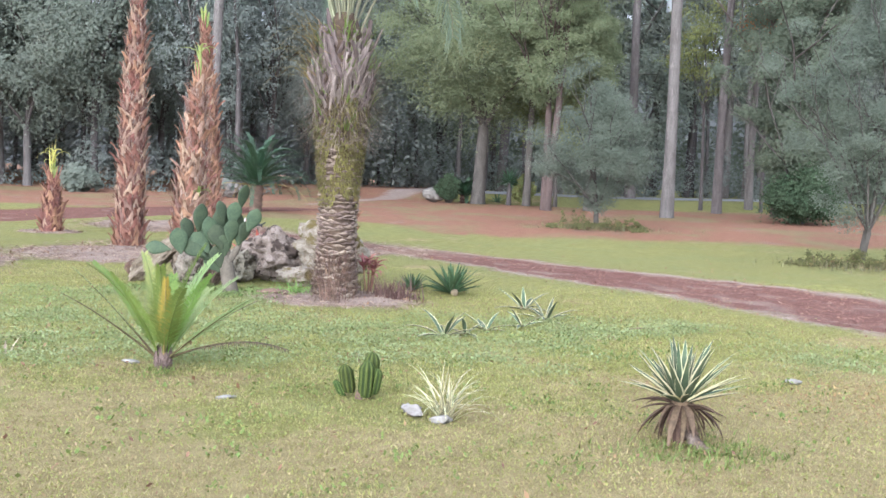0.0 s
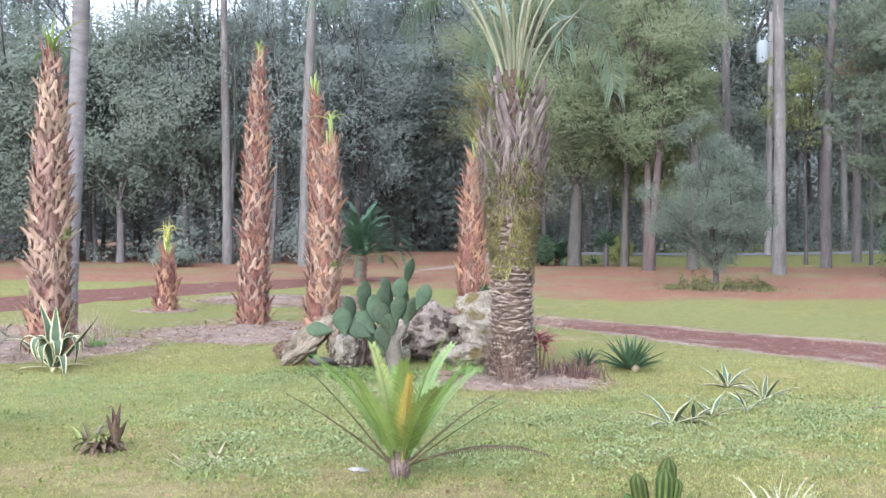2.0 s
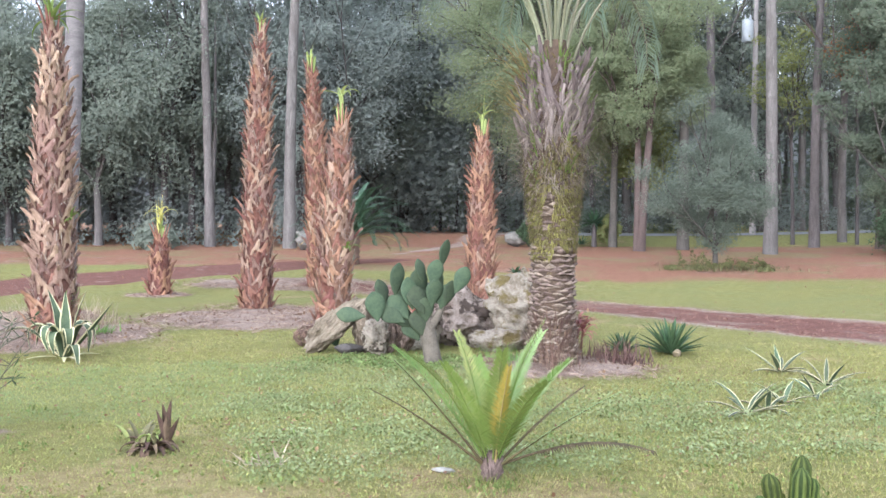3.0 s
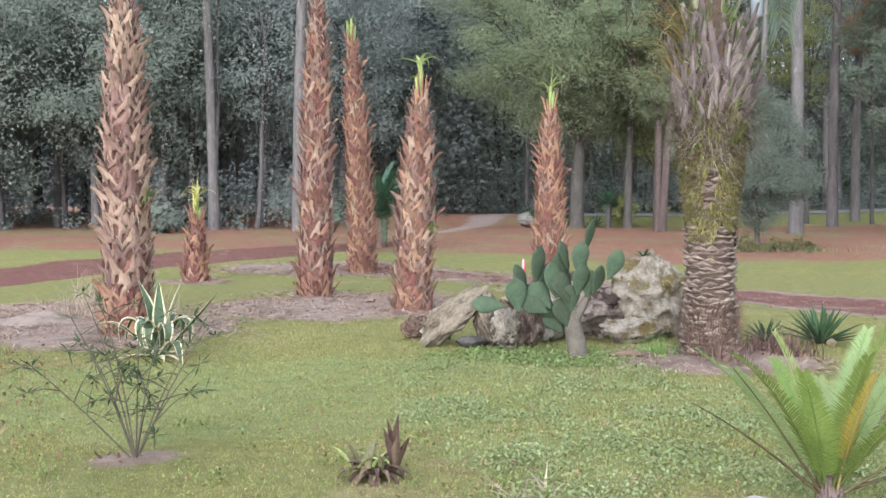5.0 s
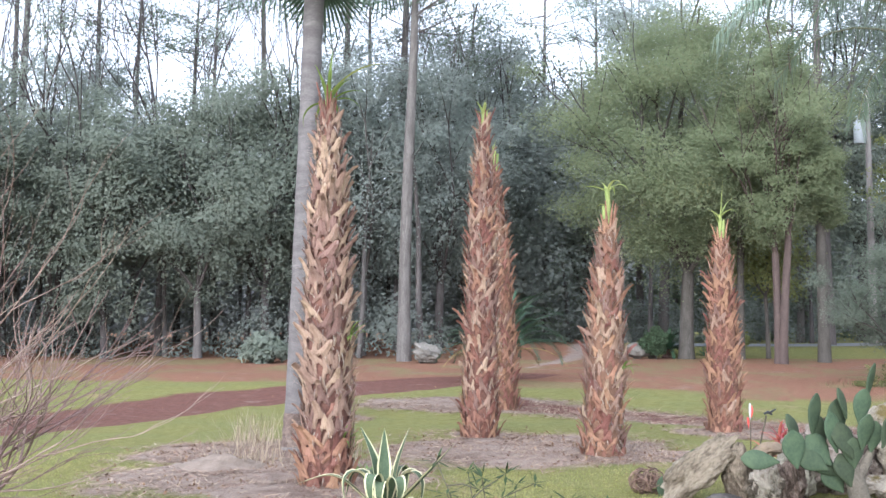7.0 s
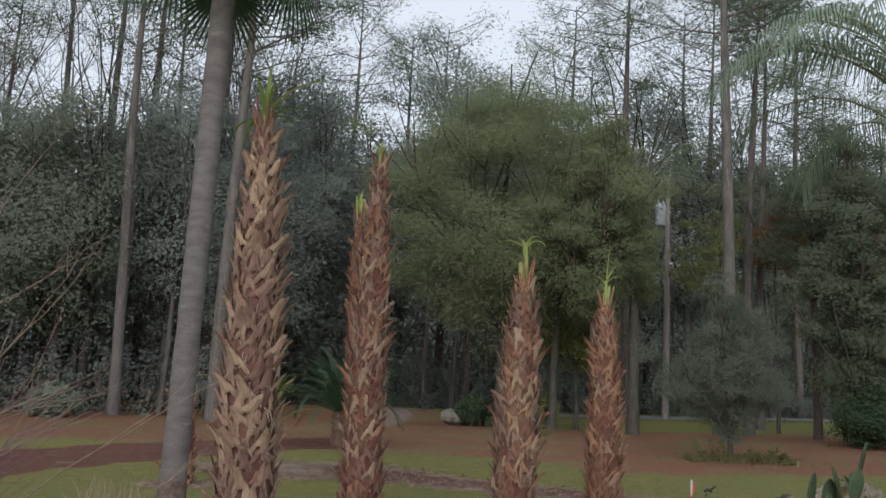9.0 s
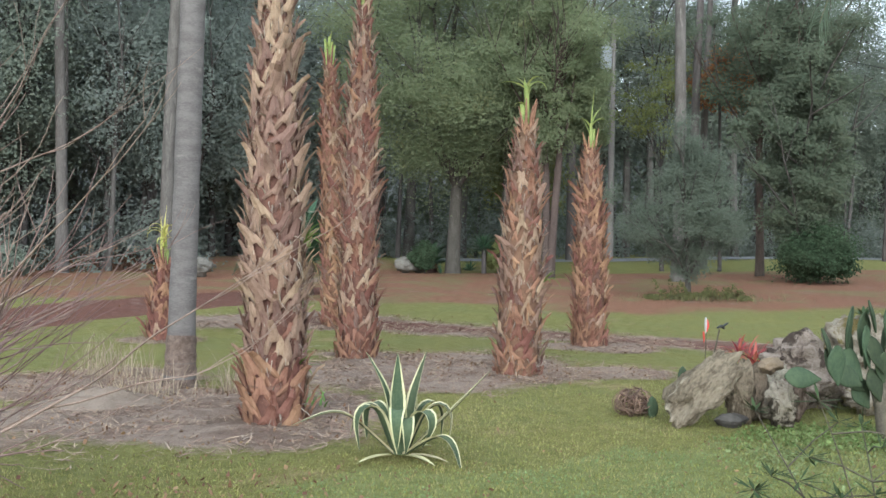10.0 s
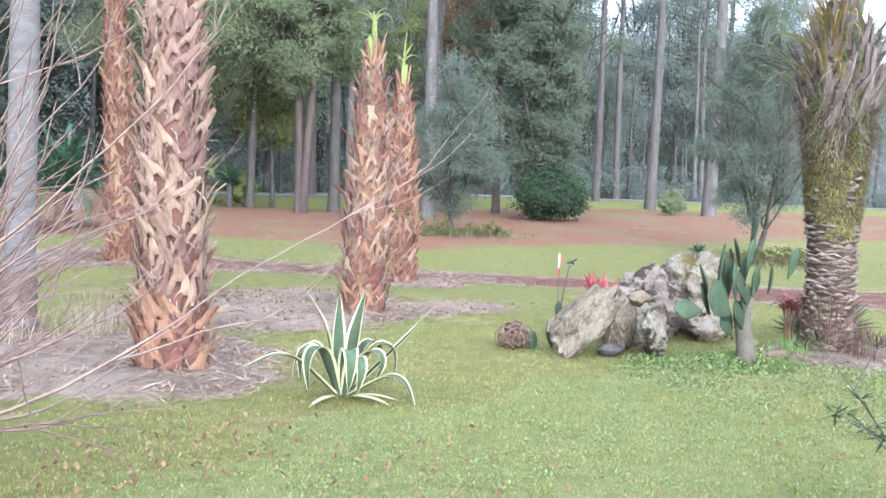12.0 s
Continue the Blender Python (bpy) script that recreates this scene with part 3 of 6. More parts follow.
def grass_material(name, lush, lush2, dry):
    m, n, l = nodes_of(name)
    b = n["Principled BSDF"]
    pos = n.new("ShaderNodeNewGeometry")
    big = noise_node(n, l, pos.outputs["Position"], 0.9, 5.0, 0.65)
    col = mix_node(n, l, pos.outputs["Random Per Island"], lush, lush2)
    col = mix_node(n, l, ramp_node(n, l, maths(n, l, "ADD", maths(n, l, "MULTIPLY", big, 0.75), maths(n, l, "MULTIPLY", pos.outputs["Random Per Island"], 0.35)), 0.5, 0.72), col, dry)
    l.new(col, b.inputs["Base Color"])
    b.inputs["Roughness"].default_value = 0.75
    b.inputs["Specular IOR Level"].default_value = 0.2
    t, mx = n.new("ShaderNodeBsdfTranslucent"), n.new("ShaderNodeMixShader")
    l.new(col, t.inputs["Color"])
    mx.inputs[0].default_value = 0.35
    l.new(b.outputs[0], mx.inputs[1])
    l.new(t.outputs[0], mx.inputs[2])
    l.new(mx.outputs[0], n["Material Output"].inputs["Surface"])
    return m


M["lawn_green"] = grass_material("green_grass_blades", (0.370, 0.365, 0.110), (0.085, 0.100, 0.027), (0.450, 0.385, 0.165))
M["lawn_dry"] = grass_material("dry_grass_blades", (0.400, 0.330, 0.155), (0.205, 0.150, 0.064), (0.430, 0.370, 0.200))
gx_, gy_ = scatter(360000, -14, 8, 2.6, 17.5, lambda x, y, z: grass_keep(x, y, z) * np.clip(1.1 - 0.8 * z[4], 0.15, 1))
solo("lawn_grass", blades(gx_, gy_, 0.030, 0.0036), M["lawn_green"], Matrix(), "short mown green grass blades over the lawn", "grass", kind="stuff", smooth=False)
gx_, gy_ = scatter(260000, -14, 8, 2.6, 16.0, lambda x, y, z: grass_keep(x, y, z) * np.clip(0.1 + z[4], 0.1, 1))
solo("dry_grass", blades(gx_, gy_, 0.026, 0.0032, 1.0), M["lawn_dry"], Matrix(), "straw-coloured dry grass among the green lawn", "grass", kind="stuff", smooth=False)
gx_, gy_ = scatter(640000, -12.5, 7.5, 2.8, 14.5, lambda x, y, z: grass_keep(x, y, z) * np.clip(1.35 - y / 14, 0.3, 1) * (0.45 + 0.5 * step(-0.3, 0.5, wobble(x, y, 0.35, 61) + 0.5 * wobble(x, y, 0.12, 62))) * np.clip(1.0 - 0.45 * z[4], 0.2, 1))
solo("turf_leaves", leaflets(gx_, gy_, 0.0078, 0.026), M["turf"], Matrix(), "fine mixed green weed leaves through the turf", "lawn weeds", kind="stuff", smooth=False)
gx_, gy_ = scatter(230000, -12.5, 7.5, 2.8, 14.5, lambda x, y, z: grass_keep(x, y, z) * np.clip(0.12 + 0.75 * z[4], 0.1, 1) * np.clip(1.3 - y / 14, 0.25, 1))
solo("turf_thatch", leaflets(gx_, gy_, 0.0075, 0.022), M["thatch_bits"], Matrix(), "tan dead bits of leaf in the dry turf", "thatch", kind="stuff", smooth=False)
gx_, gy_ = scatter(26000, 1.9, 6.4, 5.0, 9.4, lambda x, y, z: 0.55 * step(1.0, 0.25, np.hypot((x - 3.9) / 1.9, (y - 7.0) / 1.5) + 0.45 * wobble(x, y, 0.4, 81)))
solo("turf_thatch", leaflets(gx_, gy_, 0.0085, 0.022), M["rust_thatch"], Matrix(), "rusty orange patch of dead turf in the lawn", "thatch", kind="stuff", smooth=False)
gx_, gy_ = scatter(240000, -11.5, 6.5, 6.5, 14.0, lambda x, y, z: np.where(x < -4.6, 0.6, 0.35) * z[3] ** 2 * (1 - z[2]) * (0.12 + step(-0.1, 0.5, wobble(x, y, 0.3, 41) + 0.5 * wobble(x, y, 0.9, 43))))
solo("clover", flakes(gx_, gy_, 0.0068, 0.03, 0.5, 1.1), M["clover"], Matrix(), "patches of pale green clover in the lawn", "clover", kind="stuff", smooth=False)
gx_, gy_ = scatter(170000, -4.8, 6.0, 7.0, 13.2, lambda x, y, z: 0.9 * z[3] ** 1.3 * (1 - z[2]) * (0.2 + 0.8 * step(-0.25, 0.35, wobble(x, y, 0.33, 51) + 0.6 * wobble(x, y, 0.9, 53))))
solo("clover", flakes(gx_, gy_, 0.0095, 0.035, 0.5, 1.1), M["clover_pale"], Matrix(), "dense pale green clover patches among the grass", "clover", kind="stuff", smooth=False)
gx_, gy_ = scatter(30000, -4.6, -1.4, 11.6, 13.4, lambda x, y, z: 0.42 * step(1.2, 0.3, np.hypot((x + 3.1) / 1.45, (y - 12.7) / 0.75) + 0.5 * wobble(x, y, 0.3, 71)))
solo("ground_ivy", flakes(gx_, gy_, 0.012, 0.04, 0.5, 1.2), M["ivy"], Matrix(), "low bright green leafy weeds before the rock pile", "ground cover", kind="stuff", smooth=False)
gx_, gy_ = scatter(110000, -14, 13, 3.5, 30.5, lambda x, y, z: 0.5 * z[2] * np.clip(1 - 5 * z[1], 0, 1) + 0.011 + 0.5 * step(0.55, 0.2, np.hypot((x + 6.5) / 1.0, (y - 8.62) / 0.6)) + 0.9 * step(1.0, 0.3, np.hypot((x - 5.3) / 1.7, (y - 28.9) / 1.2)) + 0.9 * step(1.0, 0.3, np.hypot((x - 10.6) / 1.7, (y - 22.6) / 1.1)) + 1.0 * step(13.1, 11.8, y) * step(-6.5, -9.0, x) * step(-0.3, 0.4, wobble(x, y, 0.6, 17)))
solo("fallen_leaves", flakes(gx_, gy_, 0.014, 0.03, 0.7, 1.7), M["litter"], Matrix(), "scattered brown and rust fallen leaves on grass and straw", "leaves", kind="stuff", smooth=False)
gx_, gy_ = scatter(120000, -12, 0, 11, 26, lambda x, y, z: z[2] * (1 - 0.6 * z[1]))
solo("pine_straw", flakes(gx_, gy_, 0.022, 0.03, 0.2, 16.0), M["pine_straw"], Matrix(), "loose brown pine straw heaped in the palm beds", "pine straw", kind="stuff", smooth=False)


gx_, gy_ = scatter(46000, -4, 9, 10, 26, lambda x, y, z: np.clip(z[1] * 5, 0, 1) * step(-6, -2, x))
solo("mulch", flakes(gx_, gy_, 0.013, 0.02, 0.25, 6.0), M["mulch"], Matrix(), "red-brown bark mulch strewn along the track", "mulch", kind="stuff", smooth=False)
gx_, gy_ = scatter(17000, -11, 7, 3.0, 13, lambda x, y, z: 0.5 * (1 - z[2]) * (1 - z[1]) * (0.25 + step(0.0, 0.7, wobble(x, y, 0.7, 21))))
solo("lawn_litter", flakes(gx_, gy_, 0.010, 0.04, 0.5, 3.0), M["litter"], Matrix(), "small brown bits of dead leaf in the lawn", "leaf litter", kind="stuff", smooth=False)
gx_, gy_ = scatter(60000, -9, 7, 3.0, 10, lambda x, y, z: 0.8 * (1 - z[2]) * step(0.15, 0.6, wobble(x, y, 0.55, 31) * 0.6 + wobble(x, y, 0.16, 33) * 0.6))
solo("lawn_weeds", flakes(gx_, gy_, 0.011, 0.04, 0.7, 1.6), M["weed"], Matrix(), "small dark green weeds dotted through the lawn", "weeds", kind="stuff", smooth=False)


# ---- leaves, fronds, branches ----
def bent(length, angle, bend, seg=8, side=0.0):
    """Points of a line that starts at the origin, rises at angle (degrees) towards +x, and bends over by bend degrees along its length."""
    pts, a, s = [(0.0, 0.0, 0.0)], angle, 0.0
    for k in range(seg):
        a -= bend / seg * (0.3 + 1.4 * (k + 0.5) / seg)
        s += side / seg
        d = length / seg
        x, y, z = pts[-1]
        pts.append((x + d * math.cos(radians(a)) * math.cos(radians(s)), y + d * math.cos(radians(a)) * math.sin(radians(s)), z + d * math.sin(radians(a))))
    return np.array(pts)


def strap(made, pts, width, slots=(0, 0, 0, 0), fold=0.35, thick=0.0, taper=None, edge=0.62):
    """A leaf along pts: five points across, folded like a gutter; slots name the material of each strip across. thick: a keel below."""
    pts = np.asarray(pts, float)
    n = len(pts)
    k = np.linspace(0, 1, n)
    w = width * (taper(k) if taper else np.minimum(1, 0.62 + 1.1 * k) * np.clip((1 - k) / 0.55, 0, 1) ** 0.75)
    d = np.gradient(pts, axis=0)
    d /= np.linalg.norm(d, axis=1)[:, None]
    side = np.cross(d, (0, 0, 1.0))
    side /= np.linalg.norm(side, axis=1)[:, None] + 1e-6
    for q in range(1, n):
        if side[q] @ side[q - 1] < 0:
            side[q] *= -1
    up = np.cross(side, d)
    across = np.array([-1, -edge, 0, edge, 1.0])
    grid = pts[:, None] + side[:, None] * (across[None, :, None] * w[:, None, None] / 2) + up[:, None] * (fold * np.abs(across) ** 1.5)[None, :, None] * w[:, None, None] / 2
    made.sheet(grid, slots=list(slots))
    if thick:
        low = grid.copy()
        low[:, 1:4] -= (up * (thick * np.clip(1.05 - k, 0.05, 1))[:, None])[:, None]
        made.sheet(low[:, ::-1], slots=list(slots)[::-1])


def feather(length, angle, bend, leaflets, leaflet, width=0.012, droop=0.3, rise=0.5, bare=0.12, rachis=0.012, forward=0.6, thin_end=0.35, seed=1):
    """A pinnate frond: rachis in slot 0, leaflets in slot 1."""
    r = random.Random(seed)
    made = Build()
    pts = bent(length, angle, bend, 12)
    made.tube(pts, np.linspace(rachis, rachis * 0.25, len(pts)), 5, 0)
    d = np.gradient(pts, axis=0)
    d /= np.linalg.norm(d, axis=1)[:, None]
    v, f = [], []
    for s in (-1, 1):
        for q in range(leaflets):
            k = bare + (1 - bare) * (q + 0.5 + r.uniform(-0.2, 0.2)) / leaflets
            at = k * (len(pts) - 1)
            i = min(int(at), len(pts) - 2)
            p, t = pts[i] + (pts[i + 1] - pts[i]) * (at - i), d[i]
            out = np.array([0, s * 1.0, 0])
            up = np.cross(t, out) * (1 if s < 0 else -1)
            up = up if up[2] >= 0 else -up
            size = leaflet * (0.5 + 0.5 * min(1, (k - bare) / 0.2 + 0.2)) * (1 - (1 - thin_end) * k ** 2) * r.uniform(0.88, 1.1)
            way = out * (1 - forward * (0.55 + 0.45 * k)) + t * forward * (0.55 + 0.6 * k) + up * rise * r.uniform(0.7, 1.2)
            way /= np.linalg.norm(way)
            mid = p + way * size * 0.5
            tip = p + way * size + np.array([0, 0, -droop * size * r.uniform(0.7, 1.3)])
            w = np.cross(way, up)
            w = w / (np.linalg.norm(w) + 1e-6) * width
            b = len(v)
            v += [p - w * 0.5, p + w * 0.5, mid - w, mid + w, tip]
            f.append((b, b + 1, b + 3, b + 2))
            f.append((b + 2, b + 3, b + 4, b + 4))
    v = np.array(v)
    made.add(v, [q for q in f if q[2] != q[3]], 1)
    made.count -= len(v)
    made.v.pop()
    tri = [q[:3] for q in f if q[2] == q[3]]
    start = made.count
    made.v.append(v)
    made.f.append(np.array(tri) + start)
    made.m.append(np.full(len(tri), 1))
    made.count += len(v)
    return made


def named_mesh(made, name, mats, smooth=True):
    me = made.mesh(name, smooth)
    for k in mats:
        me.materials.append(k)
    return me


# ---- fan palms with boots ----
def boot_mesh(name, mat, length=0.40, width=0.19, out=0.13, seed=0):
    """A dry leaf base: a split foot and a flat blade that narrows to a point (y up, z out)."""
    r = random.Random(seed)
    made = Build()
    for s in (-1, 1):
        foot = np.array([(s * width * 0.52, -0.03, 0.0), (s * width * 0.36, length * 0.2, 0.026), (s * width * 0.08, length * 0.5, 0.05)])
        made.tube(foot, [(0.024, 0.007), (0.036, 0.010), (0.032, 0.010)], 4, 0, False)
    q = r.uniform(-0.03, 0.03)
    end = length * r.uniform(0.80, 1.0)
    stub = np.array([(0, length * 0.28, 0.040), (q * 0.4, length * 0.52, 0.05 + out * 0.25), (q, end * 0.82, 0.05 + out * 0.6), (q * 1.5, end, 0.05 + out * r.uniform(0.9, 1.3))])
    made.tube(stub, [(0.048, 0.012), (0.056, 0.015), (0.044, 0.012), (r.uniform(0.016, 0.036), 0.005)], 4, 0)
    return named_mesh(made, name, [mat], False)


BOOTS = {"tan": [boot_mesh("boot", M["boot"], 0.32 + 0.035 * k, 0.21, 0.015 + 0.025 * k, k) for k in range(6)],
         "red": [boot_mesh("boot", M["boot_red"], 0.30 + 0.035 * k, 0.20, 0.015 + 0.025 * k, k + 9) for k in range(6)]}


def fan_palm(x, y, tall, r_low, r_top, look_like, label, lean=(0.0, 0.0), spears="few", seed=1, red_rows=0.5, ring=6, boot_size=1.0):
    r = random.Random(seed)
    ob = thing("fan_palm", x, y, label, "palm tree", "booted fan palms")
    core = Build()
    k = np.linspace(0, 1, 14)
    wide = np.interp(k, [0, 0.06, 0.4, 0.7, 0.9, 1], [r_low * 1.05, r_low * 0.97, r_low * 0.92, r_low * 0.74, r_low * 0.38 + r_top * 0.2, r_top * 0.7])
    line = np.stack([lean[0] * k ** 1.3, lean[1] * k ** 1.3, tall * k - 0.05], -1)
    core.tube(line, wide * 0.86, 14)
    part("trunk", core, M["fibre"], ob)
    rows = int(tall / 0.095)
    for i in range(rows):
        h = (i + 0.2) / rows
        rad = np.interp(h, k, wide) * 0.84
        n = max(3, round(ring * (0.35 + 0.65 * rad / (r_low * 0.84))))
        for j in range(n):
            a = 2 * math.pi * (j + (0.5 if i % 2 else 0) + r.uniform(-0.16, 0.16)) / n + i * 0.13
            zed = h * tall + r.uniform(-0.05, 0.05)
            red = zed < red_rows * r.uniform(0.3, 1.2)
            me = r.choice(BOOTS["red" if red or r.random() < {"red": 0.8, "mixed": 0.45, "tan": 0.0}[look_like] else "tan"])
            s = boot_size * r.uniform(0.52, 0.86) * np.interp(h, [0, 0.85, 1], [1.0, 0.9, 0.62])
            c = np.array([np.interp(h, k, line[:, 0]), np.interp(h, k, line[:, 1])])
            m = Matrix.Translation((c[0] + rad * math.cos(a), c[1] + rad * math.sin(a), zed - 0.06)) @ Matrix.Rotation(a + math.pi / 2, 4, "Z") @ Matrix.Rotation(math.pi / 2, 4, "X")
            m = m @ pose(0, 0, 0, r.uniform(-5, 9), r.uniform(-14, 14), r.choice((-1, 1)) * r.uniform(0, 32)) @ Matrix.Scale(s, 4)
            part("boot", me, None, ob, "", m)
    fray = Build()
    for q in range(int(260 * tall)):
        h, a = r.uniform(0.01, 0.97), r.uniform(0, 2 * math.pi)
        rad = np.interp(h, k, wide) * 0.9
        c = np.array([np.interp(h, k, line[:, 0]), np.interp(h, k, line[:, 1]), h * tall])
        rot = np.array([[math.cos(a), -math.sin(a), 0], [math.sin(a), math.cos(a), 0], [0, 0, 1]])
        p = bent(r.uniform(0.07, 0.22), r.uniform(-60, 88), r.uniform(-20, 60), 3, r.uniform(-50, 50)) @ rot.T + c + (rad * math.cos(a), rad * math.sin(a), 0)
        w = np.array([-math.sin(a), math.cos(a), 0.4]) * r.uniform(0.003, 0.009)
        u = np.linspace(1, 0.15, 4)[:, None]
        fray.sheet(np.stack([p - w * u, p + w * u], 1))
    tagged(part("frayed_fibre", fray, M["straw_fibre"] if look_like != "red" else M["boot_red"], ob, "frayed dry fibre", smooth=False), kind="stuff")
    top = line[-1]
    hair = Build()
    for q in range(10):
        p = bent(r.uniform(0.25, 0.5), r.uniform(70, 88), r.uniform(0, 20), 5) * (1, 1, 1)
        a = r.uniform(0, 2 * math.pi)
        rot = np.array([[math.cos(a), -math.sin(a), 0], [math.sin(a), math.cos(a), 0], [0, 0, 1]])
        hair.tube(p @ rot.T + top + (0.5 * r_top * math.cos(a), 0.5 * r_top * math.sin(a), -0.12), np.linspace(0.03, 0.008, 6), 5)
    part("top_fibre", hair, M["boot_red"], ob, "reddish fibrous tip")
    for height_, up, bend_, turn_, length_ in TIPS[spears]:
        leaf = Build()
        p = bent(length_, up, bend_, 10)
        strap(leaf, p, 0.055, fold=0.5, taper=lambda u: np.clip((1 - u) / 0.6, 0.02, 1))
        part("spear_leaf", leaf, M["fern"] if spears == "fan" and length_ < 0.8 else M["spear"], ob, "yellow-green new leaf", Matrix.Translation(top) @ pose(0, 0, height_ + 0.14, 0, 0, turn_) @ pose(0.015, 0, 0))
    for dx, dy, high in SHAFTS[spears]:
        shaft = Build()
        shaft.tube([(dx * 0.6, dy * 0.6, -0.15), (dx, dy, high * 0.5), (dx * 1.3, dy * 1.3, high)], [0.042, 0.034, 0.022], 8)
        part("shaft", shaft, M["spear"], ob, "pale green young shaft", Matrix.Translation(top) @ pose(0, 0, 0.14))
    return ob


# new growth at the tips: height, rise, bend, turn and length of each leaf
TIPS = {"fan": [(0.0, 80 - 9 * k, 20 + 12 * k, 200 + 40 * k, 0.5) for k in range(9)] + [(0.1, 50, 70, -10, 0.95), (0.1, 86, 5, 60, 0.6)],
        "short": [(0.02, 86 - 5 * k, 10 + 8 * k, 72 * k, 0.34 - 0.02 * k) for k in range(8)],
        "curl": [(0.34, 60, 150, 10, 0.42), (0.36, 55, 160, 60, 0.36), (0.34, 30, 60, 185, 0.45), (0.38, 70, 140, -50, 0.32), (0.3, 75, 60, 120, 0.3), (0.12, 40, 120, 170, 0.2), (0.15, 75, 10, 230, 0.35)],
        "spear": [(0.1, 88, 2, 0, 0.85), (0.26, 70, 30, 10, 0.42), (0.24, 50, 40, 15, 0.34), (0.25, 60, 130, -20, 0.38), (0.2, 65, 90, 190, 0.34), (0.05, 75, 20, 150, 0.4)],
        "stubs": [(0.25, 85, 10, 30, 0.3), (0.2, 60, 40, 200, 0.2)]}
SHAFTS = {"fan": [(0.0, 0.0, 0.2)], "short": [(0.0, 0.0, 0.12), (0.04, 0.02, 0.1)], "curl": [(0.0, 0.0, 0.38), (-0.06, 0.0, 0.14)], "spear": [(0.0, 0.0, 0.3), (0.05, 0.0, 0.2)],
          "stubs": [(-0.07, 0.0, 0.36), (0.0, 0.03, 0.42), (0.08, 0.0, 0.25), (0.03, -0.05, 0.3)]}
TALL = "tall fan palm with criss-cross tan leaf boots in a straw bed"
fan_palm(-8.16, 14.6, 4.4, 0.315, 0.13, "tan", TALL, (-0.06, 0.12), "fan", 3, 0.75, 9, 1.08)
fan_palm(-6.27, 19.65, 5.35, 0.315, 0.10, "mixed", TALL, (0.05, 0.15), "short", 5, 0.9, 8)
fan_palm(-4.56, 17.45, 3.4, 0.32, 0.15, "mixed", "stout fan palm with tan boots, tip sprouting pale green", (0.12, 0.15), "curl", 7, 0.5, 8)
fan_palm(-1.93, 20.75, 3.5, 0.31, 0.13, "red", "stout fan palm with reddish boots and yellow-green tip", (0.02, 0.1), "spear", 9, 0.3, 8)
fan_palm(-5.62, 24.4, 5.2, 0.32, 0.11, "red", "tall leaning fan palm with reddish brown boots", (-0.25, 0.0), "stubs", 11, 0.4, 8)
small = fan_palm(-9.0, 22.7, 1.35, 0.26, 0.15, "red", "short fan palm stump with drooping bright yellow fronds", (0.03, 0), "short", 13, 0.4, 6)
for q in range(18):
    leaf = Build()
    r_ = random.Random(40 + q)
    up = q < 7
    p = bent(r_.uniform(0.75, 1.2) if up else r_.uniform(0.3, 0.6), r_.uniform(84, 89) if up else r_.uniform(60, 85), r_.uniform(0, 8) if up else r_.uniform(140, 170), 10)
    strap(leaf, p, r_.uniform(0.03, 0.05), fold=0.5, taper=lambda u: np.clip((1 - u) / 0.6, 0.02, 1))
    part("yellow_frond", leaf, M["yellow"], small, "yellow frond", pose(r_.uniform(-0.05, 0.05), r_.uniform(-0.05, 0.05), 1.2 if up else r_.uniform(1.6, 1.85), 0, 0, q * 67))
# green sprigs on the trunks of two palms
for (px, py, pz, aa, nn) in ((-7.92, 14.57, 1.7, -20, 9), (-4.32, 17.2, 1.25, -45, 8), (-7.98, 14.52, 0.5, -30, 7)):
    sprig = thing("green_sprig", px, py, "green fern sprig rooted between palm boots", "fern", "sprigs on palms", z=pz)
    r_ = random.Random(int(pz * 100))
    for q in range(nn):
        blade = Build()
        strap(blade, bent(r_.uniform(0.2, 0.42), r_.uniform(20, 75), r_.uniform(30, 110), 6), 0.03)
        part("leaf", blade, M["fern"], sprig, "", pose(0, 0, 0, 0, 0, aa + r_.uniform(-70, 70)))


